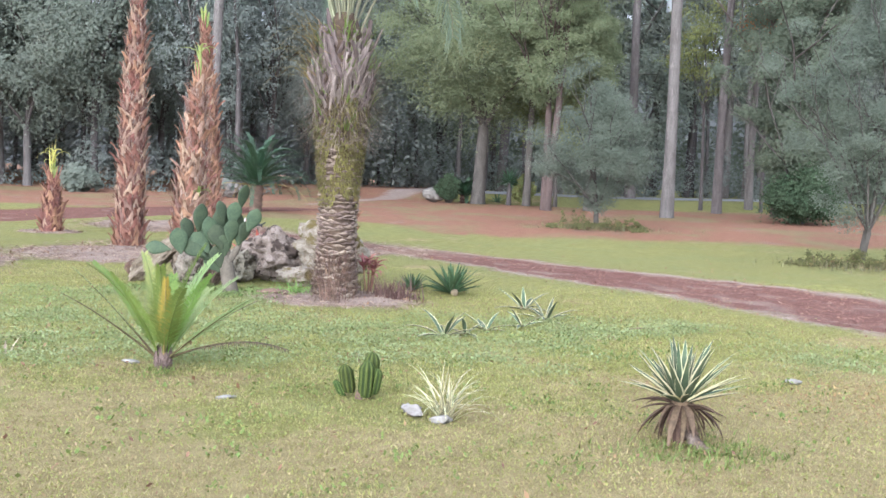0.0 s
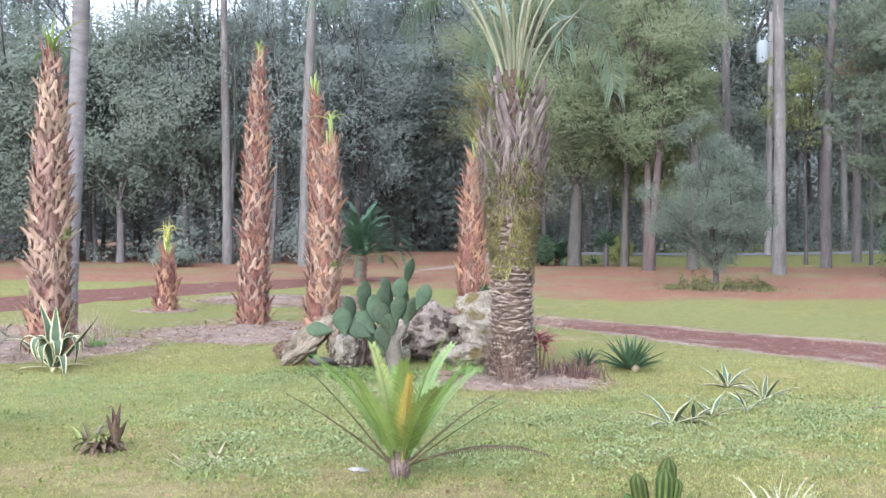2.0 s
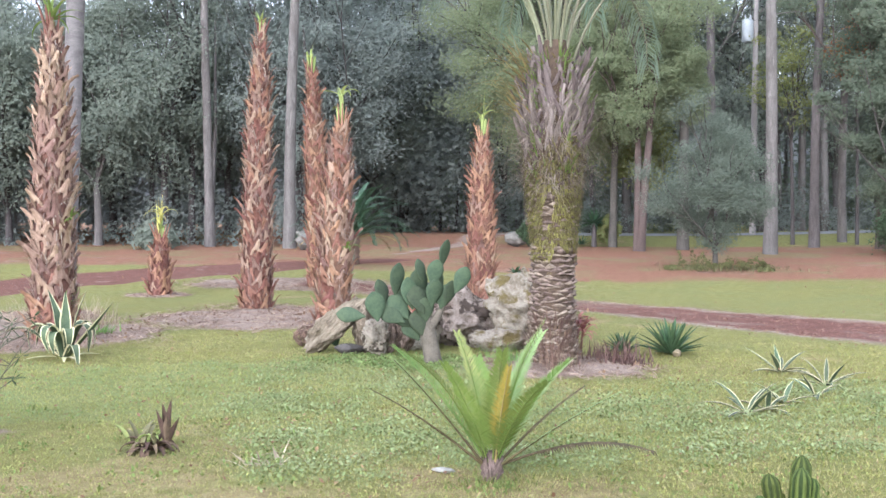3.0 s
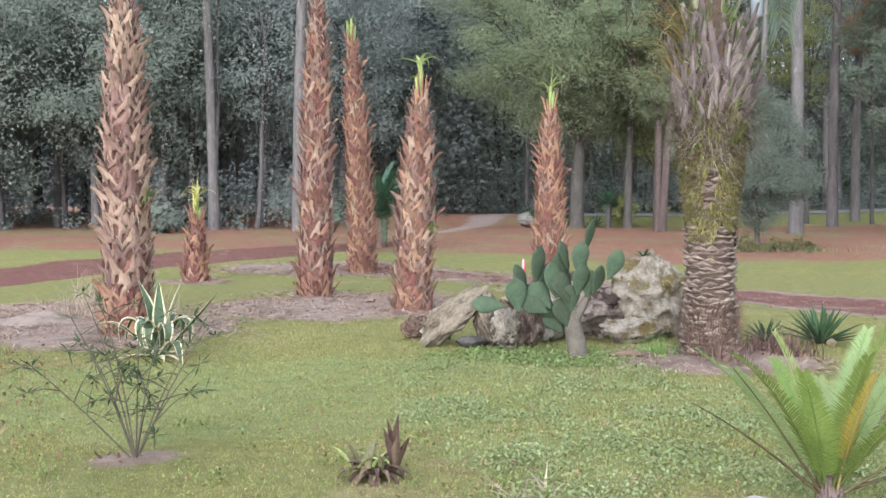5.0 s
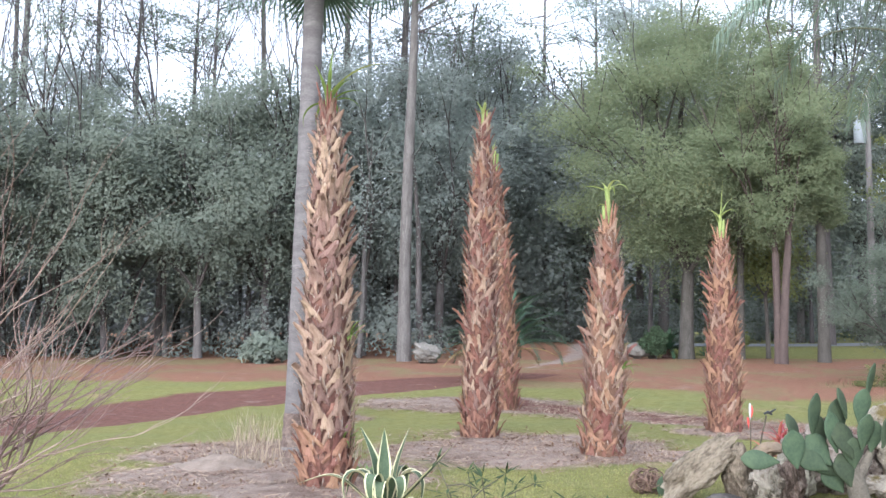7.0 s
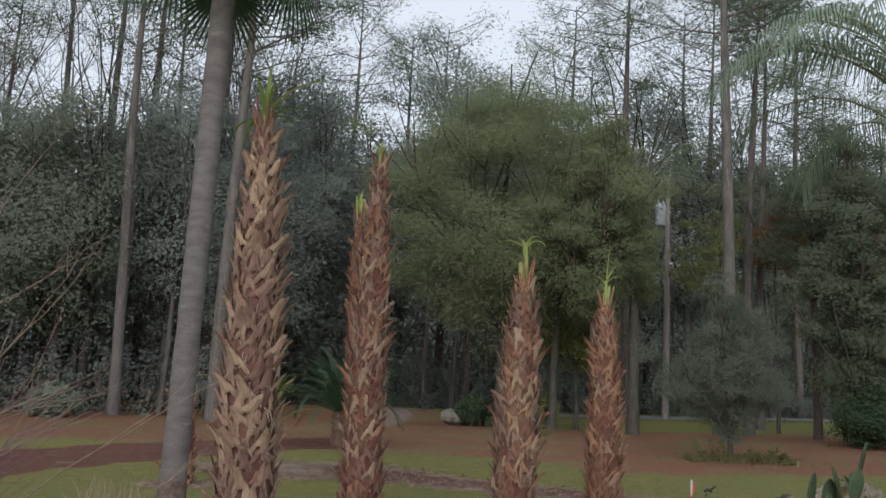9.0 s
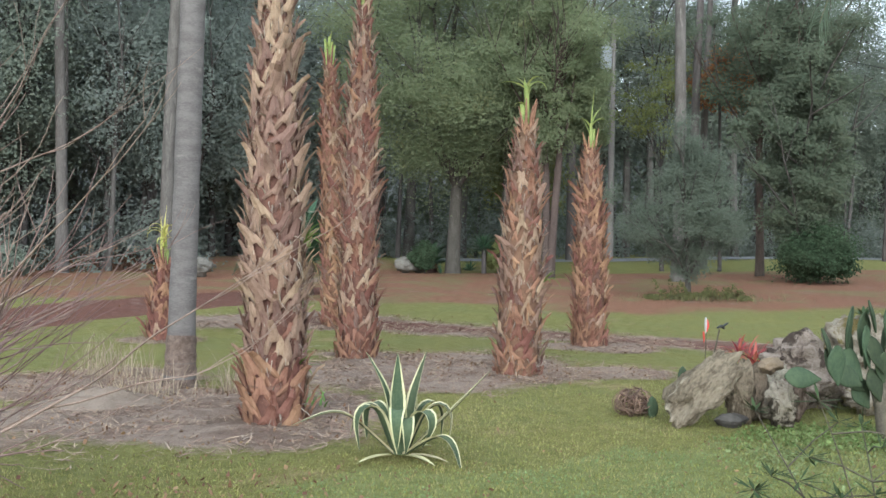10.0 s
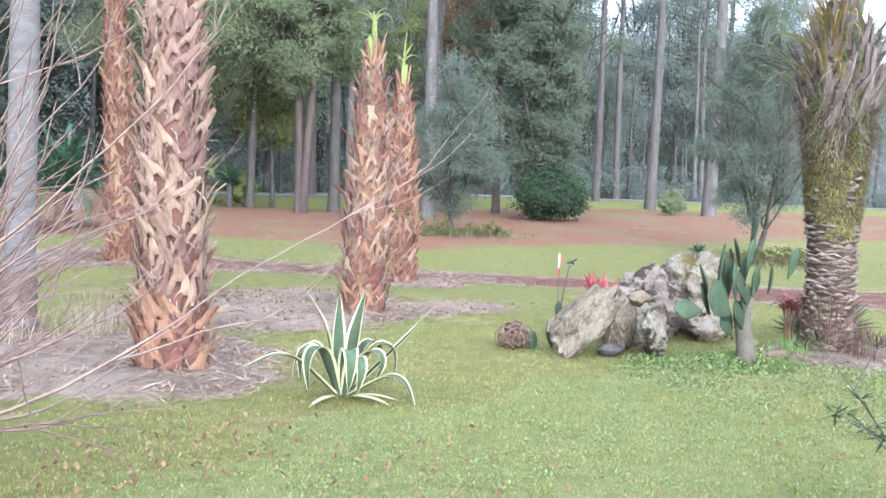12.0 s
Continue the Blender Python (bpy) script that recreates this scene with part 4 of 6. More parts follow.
# ---- date palm ----
def date_palm(x, y):
    r = random.Random(21)
    ob = thing("date_palm", x, y, "thick date palm with scaly trunk, ferns and grey leaf bases", "palm tree")
    core = Build()
    levels, widths = [-0.1, 0.12, 0.5, 1.2, 1.5, 2.0, 2.5, 3.0, 3.5, 3.9], [0.36, 0.30, 0.255, 0.25, 0.26, 0.31, 0.36, 0.36, 0.28, 0.14]
    core.tube([(0, 0.02 * z, z) for z in levels], widths, 18)
    part("trunk", core, M["date_core"], ob)

    def radius(z):
        return float(np.interp(z, levels, widths))

    shapes = []
    for q in range(4):
        made = Build()
        w, h = 0.105, 0.026 + 0.003 * q
        made.tube([(-w, 0, -0.01), (-w * 0.5, 0.008, 0.010), (0, 0.016, 0.018), (w * 0.5, 0.008, 0.010), (w, 0, -0.01)],
                  [(0.004, 0.004), (h * 0.55, 0.013), (h * 0.85, 0.026), (h * 0.5, 0.013), (0.004, 0.004)], 4)
        shapes.append(named_mesh(made, "leaf_scar", [M["date_scar"]], False))
    rows = 42
    for i in range(rows):
        z = 0.02 + 2.25 * i / rows
        n = 11
        for j in range(n):
            a = 2 * math.pi * (j + 0.5 * (i % 2) + r.uniform(-0.12, 0.12)) / n + 0.05 * i
            m = Matrix.Translation((radius(z) * math.cos(a), radius(z) * math.sin(a) + 0.02 * z, z + r.uniform(-0.022, 0.022))) @ Matrix.Rotation(a + math.pi / 2, 4, "Z") @ Matrix.Rotation(math.pi / 2, 4, "X")
            part("leaf_scar", r.choice(shapes), None, ob, "", m @ pose(0, 0, 0, r.uniform(-20, 20), 0, r.uniform(-9, 9)) @ Matrix.Diagonal((r.uniform(0.6, 1.15), r.uniform(0.6, 1.3), r.uniform(0.5, 1.5), 1)))
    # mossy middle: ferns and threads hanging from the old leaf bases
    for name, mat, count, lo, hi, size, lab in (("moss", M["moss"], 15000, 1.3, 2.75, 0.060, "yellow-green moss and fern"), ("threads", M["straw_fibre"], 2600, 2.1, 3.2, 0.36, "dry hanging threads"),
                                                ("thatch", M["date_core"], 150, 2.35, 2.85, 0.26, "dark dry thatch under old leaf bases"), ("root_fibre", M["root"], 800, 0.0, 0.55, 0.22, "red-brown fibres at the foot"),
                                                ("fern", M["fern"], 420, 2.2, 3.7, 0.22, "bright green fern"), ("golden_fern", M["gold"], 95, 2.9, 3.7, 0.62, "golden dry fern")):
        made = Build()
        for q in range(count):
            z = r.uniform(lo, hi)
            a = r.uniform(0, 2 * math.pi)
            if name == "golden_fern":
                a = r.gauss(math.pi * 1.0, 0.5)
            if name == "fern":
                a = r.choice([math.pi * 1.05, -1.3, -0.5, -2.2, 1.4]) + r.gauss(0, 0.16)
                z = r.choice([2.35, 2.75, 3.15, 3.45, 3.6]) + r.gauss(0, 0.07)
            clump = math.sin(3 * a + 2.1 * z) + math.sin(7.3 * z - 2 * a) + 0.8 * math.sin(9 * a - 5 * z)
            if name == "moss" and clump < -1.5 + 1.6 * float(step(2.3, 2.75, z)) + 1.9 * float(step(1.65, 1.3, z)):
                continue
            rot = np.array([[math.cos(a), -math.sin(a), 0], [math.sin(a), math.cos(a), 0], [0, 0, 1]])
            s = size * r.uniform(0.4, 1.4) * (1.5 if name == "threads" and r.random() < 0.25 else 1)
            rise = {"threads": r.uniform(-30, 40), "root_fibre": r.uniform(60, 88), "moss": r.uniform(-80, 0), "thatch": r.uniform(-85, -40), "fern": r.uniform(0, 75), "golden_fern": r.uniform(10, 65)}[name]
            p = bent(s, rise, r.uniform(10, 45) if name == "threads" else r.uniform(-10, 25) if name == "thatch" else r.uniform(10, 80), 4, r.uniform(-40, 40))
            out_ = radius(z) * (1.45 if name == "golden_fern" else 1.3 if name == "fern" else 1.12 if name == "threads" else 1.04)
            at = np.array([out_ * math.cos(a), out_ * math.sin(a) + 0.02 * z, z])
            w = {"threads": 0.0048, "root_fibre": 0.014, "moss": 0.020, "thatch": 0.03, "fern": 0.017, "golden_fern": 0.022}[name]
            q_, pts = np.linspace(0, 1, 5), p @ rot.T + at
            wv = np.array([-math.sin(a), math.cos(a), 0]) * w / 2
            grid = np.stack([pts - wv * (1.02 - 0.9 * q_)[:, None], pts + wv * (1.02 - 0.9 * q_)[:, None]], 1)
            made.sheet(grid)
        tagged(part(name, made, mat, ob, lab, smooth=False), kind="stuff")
    # broad grey stubs of old fronds, fanning upwards out of the shag
    bases = []
    for q in range(6):
        made = Build()
        ln, w = 0.30 + 0.06 * q, r.uniform(0.034, 0.050)
        p = np.array([(0, -0.05, 0.0), (0, ln * 0.35, 0.06), (r.uniform(-0.02, 0.02), ln * 0.7, 0.10 + 0.012 * q), (r.uniform(-0.03, 0.03), ln, 0.14 + 0.014 * q)])
        made.tube(p, [(w * 1.6, 0.03), (w * 1.2, 0.026), (w * 0.95, 0.020), (w * r.uniform(0.5, 0.8), 0.012)], 6)
        bases.append(named_mesh(made, "leaf_base", [M["date_base"]], False))
    for i in range(12):
        z = 2.32 + 1.26 * i / 12
        n = 19
        for j in range(n):
            a = 2 * math.pi * (j + 0.5 * (i % 2) + r.uniform(-0.3, 0.3)) / n + 0.1 * i
            m = Matrix.Translation((radius(z) * math.cos(a) * 0.96, radius(z) * math.sin(a) * 0.96 + 0.02 * z, z - 0.05 + r.uniform(-0.08, 0.08))) @ Matrix.Rotation(a + math.pi / 2, 4, "Z") @ Matrix.Rotation(math.pi / 2, 4, "X")
            part("leaf_base", r.choice(bases), None, ob, "", m @ pose(0, 0, 0, r.uniform(-10, 18) - 1.0 * i, r.uniform(-45, 45), r.uniform(-26, 26)) @ Matrix.Scale(r.uniform(0.45, 0.9) * (0.5 if i < 3 else 1.0), 4))
    # crown: feather fronds on long stalks
    kinds = [named_mesh(feather(3.45, 86, 118 + 13 * q, 44, 0.55, 0.010, 0.95, 0.2, 0.40, 0.021, 0.5, 0.45, q + 3), "frond", [M["petiole"], M["date_frond"]]) for q in range(4)]
    for q in range(18):
        a = q * 137.5 + r.uniform(-8, 8)
        inner = q / 18
        m = pose(0, 0.06, 3.5 + 0.35 * inner, 0, 0, a) @ pose(0.17 - 0.14 * inner, 0, 0, 0, (12 if q % 3 == 0 else 3) - 9 * inner + r.uniform(-3, 3), 0)
        part("frond", kinds[q % 4], None, ob, "arching feather frond", m @ Matrix.Scale(r.uniform(0.92, 1.06), 4))
    for a, tilt_ in ((176, 12), (193, 9), (158, 7)):
        part("frond", kinds[1], None, ob, "arching feather frond", pose(0, 0.06, 3.85, 0, 0, a) @ pose(0.15, 0, 0, 0, tilt_, 0))
    return ob


date_palm(-1.39, 12.68)


# ---- grey-trunked tall palm ----
def tall_palm(x, y):
    r = random.Random(5)
    ob = thing("cabbage_palm", x, y, "tall smooth grey-trunked palm with a dark fan crown", "palm tree")
    made = Build()
    z = np.linspace(-0.1, 7.9, 46)
    rad = np.interp(z, [-0.1, 0.2, 1.0, 4, 7.9], [0.21, 0.175, 0.152, 0.145, 0.15]) + 0.002 * np.sin(z * 23) + 0.003 * np.sin(z * 7.1)
    made.tube(np.stack([0.02 * z, 0.05 * z, z], -1), rad, 16)
    part("trunk", made, M["grey_trunk"], ob)
    foot = Build()
    zz = np.linspace(-0.1, 0.62, 10)
    foot.tube(np.stack([0.02 * zz, 0.05 * zz, zz], -1), np.interp(zz, [-0.1, 0.2, 1.0], [0.21, 0.175, 0.152]) + 0.007 + 0.006 * np.sin(zz * 37), 16)
    part("trunk_foot", foot, M["date_scar"], ob, "tan-brown fibrous foot")
    top = np.array([0.158, 0.395, 7.9])
    shag = Build()
    for q in range(130):
        a = r.uniform(0, 2 * math.pi)
        rot = np.array([[math.cos(a), -math.sin(a), 0], [math.sin(a), math.cos(a), 0], [0, 0, 1]])
        p = bent(r.uniform(0.4, 0.8), r.uniform(-75, 60), 60, 4) @ rot.T + top + (0.15 * math.cos(a), 0.15 * math.sin(a), r.uniform(-0.6, 0.3))
        shag.tube(p, np.linspace(0.022, 0.006, 5), 4)
    part("leaf_bases", shag, M["date_base"], ob, "shaggy old leaf bases")
    fan = Build()
    stalk = bent(1.1, 40, 60, 6)
    fan.tube(stalk, np.linspace(0.022, 0.013, 7), 5)
    tip = stalk[-1]
    for q in range(34):
        a = radians(-115 + 230 * q / 33)
        ray = np.array([math.cos(a), math.sin(a), 0.0])
        s = 0.95 * (0.75 + 0.25 * math.cos(a))
        p = np.array([tip + ray * s * u + np.array([0.05 * u, 0, -0.55 * s * u ** 2 - 0.18 * u]) for u in np.linspace(0.02, 1, 5)])
        strap(fan, p, 0.055, fold=0.5, taper=lambda u: np.clip(0.5 + u, 0, 1) * np.clip((1 - u) / 0.6, 0.03, 1))
    me = named_mesh(fan, "fan_leaf", [M["palm_green"]])
    for q in range(20):
        part("fan_leaf", me, None, ob, "drooping dark fan leaf", Matrix.Translation(top) @ pose(0, 0, 0.1, 0, 0, q * 137.5) @ pose(0.1, 0, 0, 0, -25 + 75 * (q / 20) + r.uniform(-8, 8), 0))
    return ob


tall_palm(-8.93, 17.0)


# ---- trees ----
def leaf_cloud(centres, radii, per, size, seed, flat=0.7, shape=1.5, hang=0.0):
    """Many small three-cornered leaves in clumps that thin out towards their edges."""
    g = np.random.default_rng(seed)
    n = len(centres) * per
    c, rad = np.repeat(centres, per, 0), np.repeat(radii, per)
    d = np.clip(g.normal(size=(n, 3)), -2.2, 2.2) * (0.56 * rad)[:, None]
    d[:, 2] *= flat
    d[:, 2] -= hang * g.random(n) ** 2 * rad
    c = c + d
    face = 0.35 * d / (np.linalg.norm(d, axis=1)[:, None] + 1e-6) + (-0.2, -0.5, 0.6) + 0.28 * g.normal(size=(n, 3))
    face /= np.linalg.norm(face, axis=1)[:, None] + 1e-6
    u = np.cross(face, g.normal(size=(n, 3)))
    u /= np.linalg.norm(u, axis=1)[:, None] + 1e-6
    w = np.cross(face, u)
    s = (size * g.uniform(0.5, 1.4, n))[:, None]
    u, w = u * s * shape ** 0.5, w * s / shape ** 0.5
    made = Build()
    made.add(np.stack([c - u - w, c - u + w, c + u], 1).reshape(-1, 3), np.arange(3 * n).reshape(-1, 3))
    return made


def limb(made, r, start, way, length, rad, depth, tips, spread_=0.55, up=0.12, kids=3, bend=0.25):
    """A limb that forks; its ends are gathered in tips."""
    seg = 5
    pts, d = [np.array(start, float)], np.array(way, float)
    for k in range(seg):
        d = d + np.array([r.uniform(-1, 1), r.uniform(-1, 1), r.uniform(-1, 1) + up * 3]) * bend / 2
        d /= np.linalg.norm(d)
        pts.append(pts[-1] + d * length / seg)
    made.tube(pts, np.linspace(rad, rad * 0.55, seg + 1), 8 if rad > 0.08 else 5 if rad > 0.02 else 3, 0, False)
    if depth == 0:
        tips.append(pts[-1])
        return
    tips.append(pts[-1])
    for q in range(kids):
        k = pts[-1] if q == 0 else pts[r.randint(2, seg)]
        w = d + np.array([r.uniform(-1, 1), r.uniform(-1, 1), r.uniform(-0.5, 0.8)]) * spread_ * (0.5 if q == 0 else 1.5)
        limb(made, r, k, w / np.linalg.norm(w), length * r.uniform(0.6, 0.85), rad * 0.55, depth - 1, tips, spread_, up, kids, bend)


def broadleaf(name, x, y, label, tall, crown, low, trunk, seed, leaf_mat, bark, clumps=46, per=130, size=0.13, flat=0.75, stems=1, hang=0.0, group="", clump_size=0.3, lean=0.0, gap=0.35, spire=0.0):
    r = random.Random(seed)
    ob = thing(name, x, y, label, "tree", group)
    wood, tips = Build(), []
    for q in range(stems):
        a = r.uniform(0, 2 * math.pi)
        off = np.array([0.5 * trunk * math.cos(a), 0.5 * trunk * math.sin(a), -0.15]) * (stems > 1) + np.array([0, 0, -0.15])
        h = low * r.uniform(0.95, 1.15) + 0.15
        drift = np.array([math.cos(a), math.sin(a)]) * ((0.06 if tall > 9 else 0.22) * h if stems > 1 else 0.03 * h) + np.array([lean * h, 0])
        pts = np.array([off + np.array([drift[0] * k ** 1.4, drift[1] * k ** 1.4, h * k]) for k in np.linspace(0, 1, 6)])
        tr = trunk * (0.75 if stems > 1 else 1)
        wood.tube(pts, tr * np.array([1.35, 1.08, 1.0, 0.94, 0.9, 0.85]), 10, 0, False)
        rest = tall - h
        for k in range(5):
            a2 = 2 * math.pi * k / 5 + r.uniform(-0.4, 0.4)
            w = np.array([math.cos(a2) * crown / rest * 1.3, math.sin(a2) * crown / rest * 1.3, r.uniform(0.5, 1.1)]) if k else np.array([0, 0, 1.0])
            limb(wood, r, pts[-1], w / np.linalg.norm(w), rest * (0.52 if k == 0 else 0.40), tr * (0.7 if k == 0 else 0.42), 2, tips, up=0.08)
    part("trunk", wood, bark, ob)
    g = np.random.default_rng(seed)
    d = g.normal(size=(clumps, 3))
    d /= np.linalg.norm(d, axis=1)[:, None]
    d *= (g.uniform(gap, 1.0, clumps) ** 0.6)[:, None]
    half = (tall - low) / 2
    zed = low + half + d[:, 2] * half
    narrow = np.interp((zed - low) / (2 * half), [0, 0.35, 0.7, 1], [0.8, 1.0, 0.85 - 0.3 * spire, 0.5 - 0.42 * spire])
    centres = np.stack([d[:, 0] * crown * narrow + lean * low, d[:, 1] * crown * narrow, zed], -1)
    centres = np.concatenate([centres, np.array(tips)[:: max(1, len(tips) // 30)]])
    centres[:, 2] = np.maximum(centres[:, 2], low * 0.85)
    part("crown", leaf_cloud(centres, g.uniform(0.6, 1.25, len(centres)) * crown * clump_size, per, size, seed, flat, hang=hang), leaf_mat, ob, smooth=False)
    return ob


def pine(name, x, y, label, tall, trunk, seed, low=0.6, per=70, group="tall pines", lean=0.0, bark=None):
    r = random.Random(seed)
    ob = thing(name, x, y, label, "tree", group)
    wood, tips = Build(), []
    k = np.linspace(0, 1, 12)
    line = np.stack([lean * tall * k + 0.12 * np.sin(k * 5 + seed), 0.1 * np.sin(k * 4 + seed * 2), tall * k - 0.15], -1)
    line[:, 0] -= line[0, 0]
    wood.tube(line, trunk * np.interp(k, [0, 0.04, 0.5, 1], [1.25, 1.0, 0.75, 0.12]), 10, 0, False)
    for q in range(24):
        h = r.uniform(low, 1.0)
        p = np.array([np.interp(h, k, line[:, c]) for c in range(3)])
        a = r.uniform(0, 2 * math.pi)
        length = tall * 0.15 * (1.25 - h) * r.uniform(0.6, 1.3) + 0.5
        limb(wood, r, p, np.array([math.cos(a), math.sin(a), r.uniform(-0.1, 0.5)]), length, trunk * 0.16, 1, tips, up=0.1, kids=2)
    for q in range(5):
        h, a = r.uniform(0.25, low), r.uniform(0, 2 * math.pi)
        p = np.array([np.interp(h, k, line[:, c]) for c in range(3)])
        limb(wood, r, p, np.array([math.cos(a), math.sin(a), 0.1]), r.uniform(0.5, 1.4), trunk * 0.09, 0, [], up=0.0)
    part("trunk", wood, bark or M["pine_bark"], ob)
    t = np.array(tips)
    part("crown", leaf_cloud(t, np.full(len(t), 0.85), per, 0.055, seed, 0.5, 5.0), M["needle"], ob, smooth=False)
    return ob


OAK = "broad grey-trunked oak with drooping olive-green crown"
broadleaf("oak_tree", 2.3, 41.5, OAK, 14.5, 5.3, 2.9, 0.27, 2, M["oak_leaf"], M["oak_bark"], 190, 800, 0.032, 0.5, hang=0.55, clump_size=0.21)
broadleaf("oak_tree", 4.73, 37.9, "ruddy twin-stemmed oak on pine straw", 11.5, 2.0, 4.2, 0.20, 4, M["oak_leaf"], M["red_bark"], 90, 500, 0.032, 0.5, stems=2, hang=0.5, clump_size=0.3)
broadleaf("oak_tree", 4.4, 41.5, "slender oak with thin dark trunk", 11.0, 3.2, 4.4, 0.15, 6, M["oak_leaf"], M["oak_bark"], 80, 600, 0.032, 0.5, hang=0.5, clump_size=0.25)
broadleaf("oak_tree", 6.7, 39.0, "oak with straight trunk and high crown", 8.0, 0.9, 4.8, 0.20, 8, M["oak_leaf"], M["oak_bark"], 60, 420, 0.032, 0.5, hang=0.6, clump_size=0.4)
broadleaf("gum_tree", 5.8, 42.5, "small yellowing tree under the oaks", 6.0, 1.9, 2.4, 0.09, 9, M["gold_leaf"], M["oak_bark"], 34, 170, 0.055, 0.7)
broadleaf("oak_sapling", 5.25, 29.3, "young grey-green oak with forked stem in leaf litter", 4.6, 1.75, 0.52, 0.085, 12, M["sapling_leaf"], M["oak_bark"], 120, 330, 0.022, 0.7, stems=1, group="young oaks", clump_size=0.22, spire=0.9)
broadleaf("oak_sapling", 10.6, 22.9, "tall young grey-green oak with ragged conical crown", 6.9, 1.95, 0.95, 0.11, 14, M["sapling_leaf"], M["oak_bark"], 165, 380, 0.021, 0.7, stems=2, group="young oaks", clump_size=0.19, spire=1.0)
broadleaf("evergreen_tree", 13.8, 35.6, "dense dark evergreen with foliage down to the ground", 8.8, 1.6, 0.4, 0.16, 16, M["dusk_leaf"], M["oak_bark"], 130, 330, 0.045, 0.7, clump_size=0.3, gap=0.2)
broadleaf("evergreen_shrub", 13.9, 34.8, "rounded glossy dark green shrub", 1.8, 1.35, 0.15, 0.06, 18, M["ever_leaf"], M["dark_bark"], 48, 260, 0.04, 0.8, clump_size=0.35)
for px, py, tr, h, s, ln in ((9.3, 36.5, 0.235, 24, 1, -0.01), (10.3, 48.0, 0.24, 24, 2, 0.0), (12.5, 40.8, 0.2, 22, 3, 0.025), (-8.5, 38.2, 0.23, 20, 4, 0.01), (24.6, 36.2, 0.30, 23, 5, 0.0),
                             (28.2, 43.2, 0.27, 24, 6, 0.02), (27.0, 46.0, 0.20, 21, 7, 0.0), (-11.7, 39.0, 0.19, 20, 8, 0.0), (-8.85, 46.0, 0.24, 23, 9, 0.0), (15.0, 44.0, 0.18, 21, 10, 0.0)):
    pine("pine_tree", px, py, "tall straight pine with bare furrowed trunk", h, tr, s, 0.6, 110, lean=ln)
for px, py, s in ((14.3, 38.8, 30), (14.9, 37.2, 31)):
    broadleaf("oak_tree", px, py, "slender brown oak with dark spreading crown", 12.0, 2.3, 5.2, 0.15, s, M["dusk_leaf"], M["red_bark"], 60, 300, 0.042, 0.55, hang=0.5, clump_size=0.26)
broadleaf("rusty_tree", 15.2, 43.0, "small tree with rust-red autumn leaves", 9.3, 1.5, 7.0, 0.07, 33, M["rust_leaf"], M["dark_bark"], 20, 160, 0.06, 0.7)
broadleaf("gum_tree", 12.6, 43.5, "thin tree with yellow-green leaves", 9.5, 1.9, 4.2, 0.08, 34, M["gold_leaf"], M["dark_bark"], 9, 90, 0.05, 0.5)

# the wood: a few grown trees, repeated
r_ = random.Random(77)
models = [broadleaf("woodland_tree", -14.0, 41.0, "dark woodland tree with dense shaded foliage", 12.0, 3.4, 2.6, 0.17, 41, M["wood_leaf"], M["dark_bark"], 80, 310, 0.048, 0.55, group="wood edge", hang=0.5, clump_size=0.27),
          broadleaf("woodland_tree", -19.5, 39.0, "dark woodland tree with dense shaded foliage", 10.5, 3.2, 1.4, 0.14, 42, M["wood_leaf"], M["dark_bark"], 80, 310, 0.048, 0.55, group="wood edge", hang=0.5, clump_size=0.28),
          broadleaf("woodland_tree", -10.5, 43.0, "moss-hung woodland tree with haze mixed into its grey-green", 13.0, 3.5, 2.6, 0.19, 43, M["grey_leaf"], M["dark_bark"], 80, 310, 0.048, 0.55, group="wood edge", hang=1.0, clump_size=0.26)]
spots = [(-16.2, 39.5), (-23.5, 37.5), (-27.5, 36.0), (-12.5, 46.0), (-17.5, 45.0), (-22.0, 43.5), (-27.0, 42.0), (-32.0, 39.0), (-7.4, 45.5), (-6.2, 50.5), (-3.6, 59.5), (-31.0, 47.0), (-24.5, 49.0),
         (1.0, 59.0), (4.5, 56.0), (8.0, 57.5), (12.0, 56.5), (16.0, 58.0), (20.0, 57.0), (24.5, 59.0), (29.0, 58.5), (34.0, 60.0), (39.0, 60.0), (45.0, 61.0), (51.0, 62.0), (57.0, 63.0),
         (-4.8, 55.5), (-10.0, 52.0), (-15.0, 51.0), (-20.0, 50.0), (-37.0, 36.0), (-36.0, 44.0), (64.0, 62.0), (72.0, 60.0)]
for q, (px, py) in enumerate(spots):
    copy_thing(models[q % 3], on_ground(px, py, 0, r_.uniform(-55, 55)) @ Matrix.Scale(r_.uniform(0.84, 1.06) if px < -6 else r_.uniform(1.3, 1.6), 4))
pines = [pine("pine_tree", -15.5, 48.0, "distant tall pine with sparse high crown", 22, 0.2, 51, 0.70, 58, "wood pines"), pine("pine_tree", -21.0, 47.0, "distant tall pine with sparse high crown", 19, 0.17, 52, 0.68, 58, "wood pines"),
         pine("pine_tree", 18.5, 55.0, "distant tall pine with sparse high crown", 25, 0.22, 53, 0.70, 58, "wood pines")]
for q in range(38):
    px = -34 + 92 * ((q * 0.618) % 1)
    py = r_.uniform(44, 56) if px < -6 else r_.uniform(54, 70)
    copy_thing(pines[q % 3], on_ground(px, py, 0, r_.uniform(-60, 60)) @ Matrix.Scale(r_.uniform(0.8, 1.12), 4))


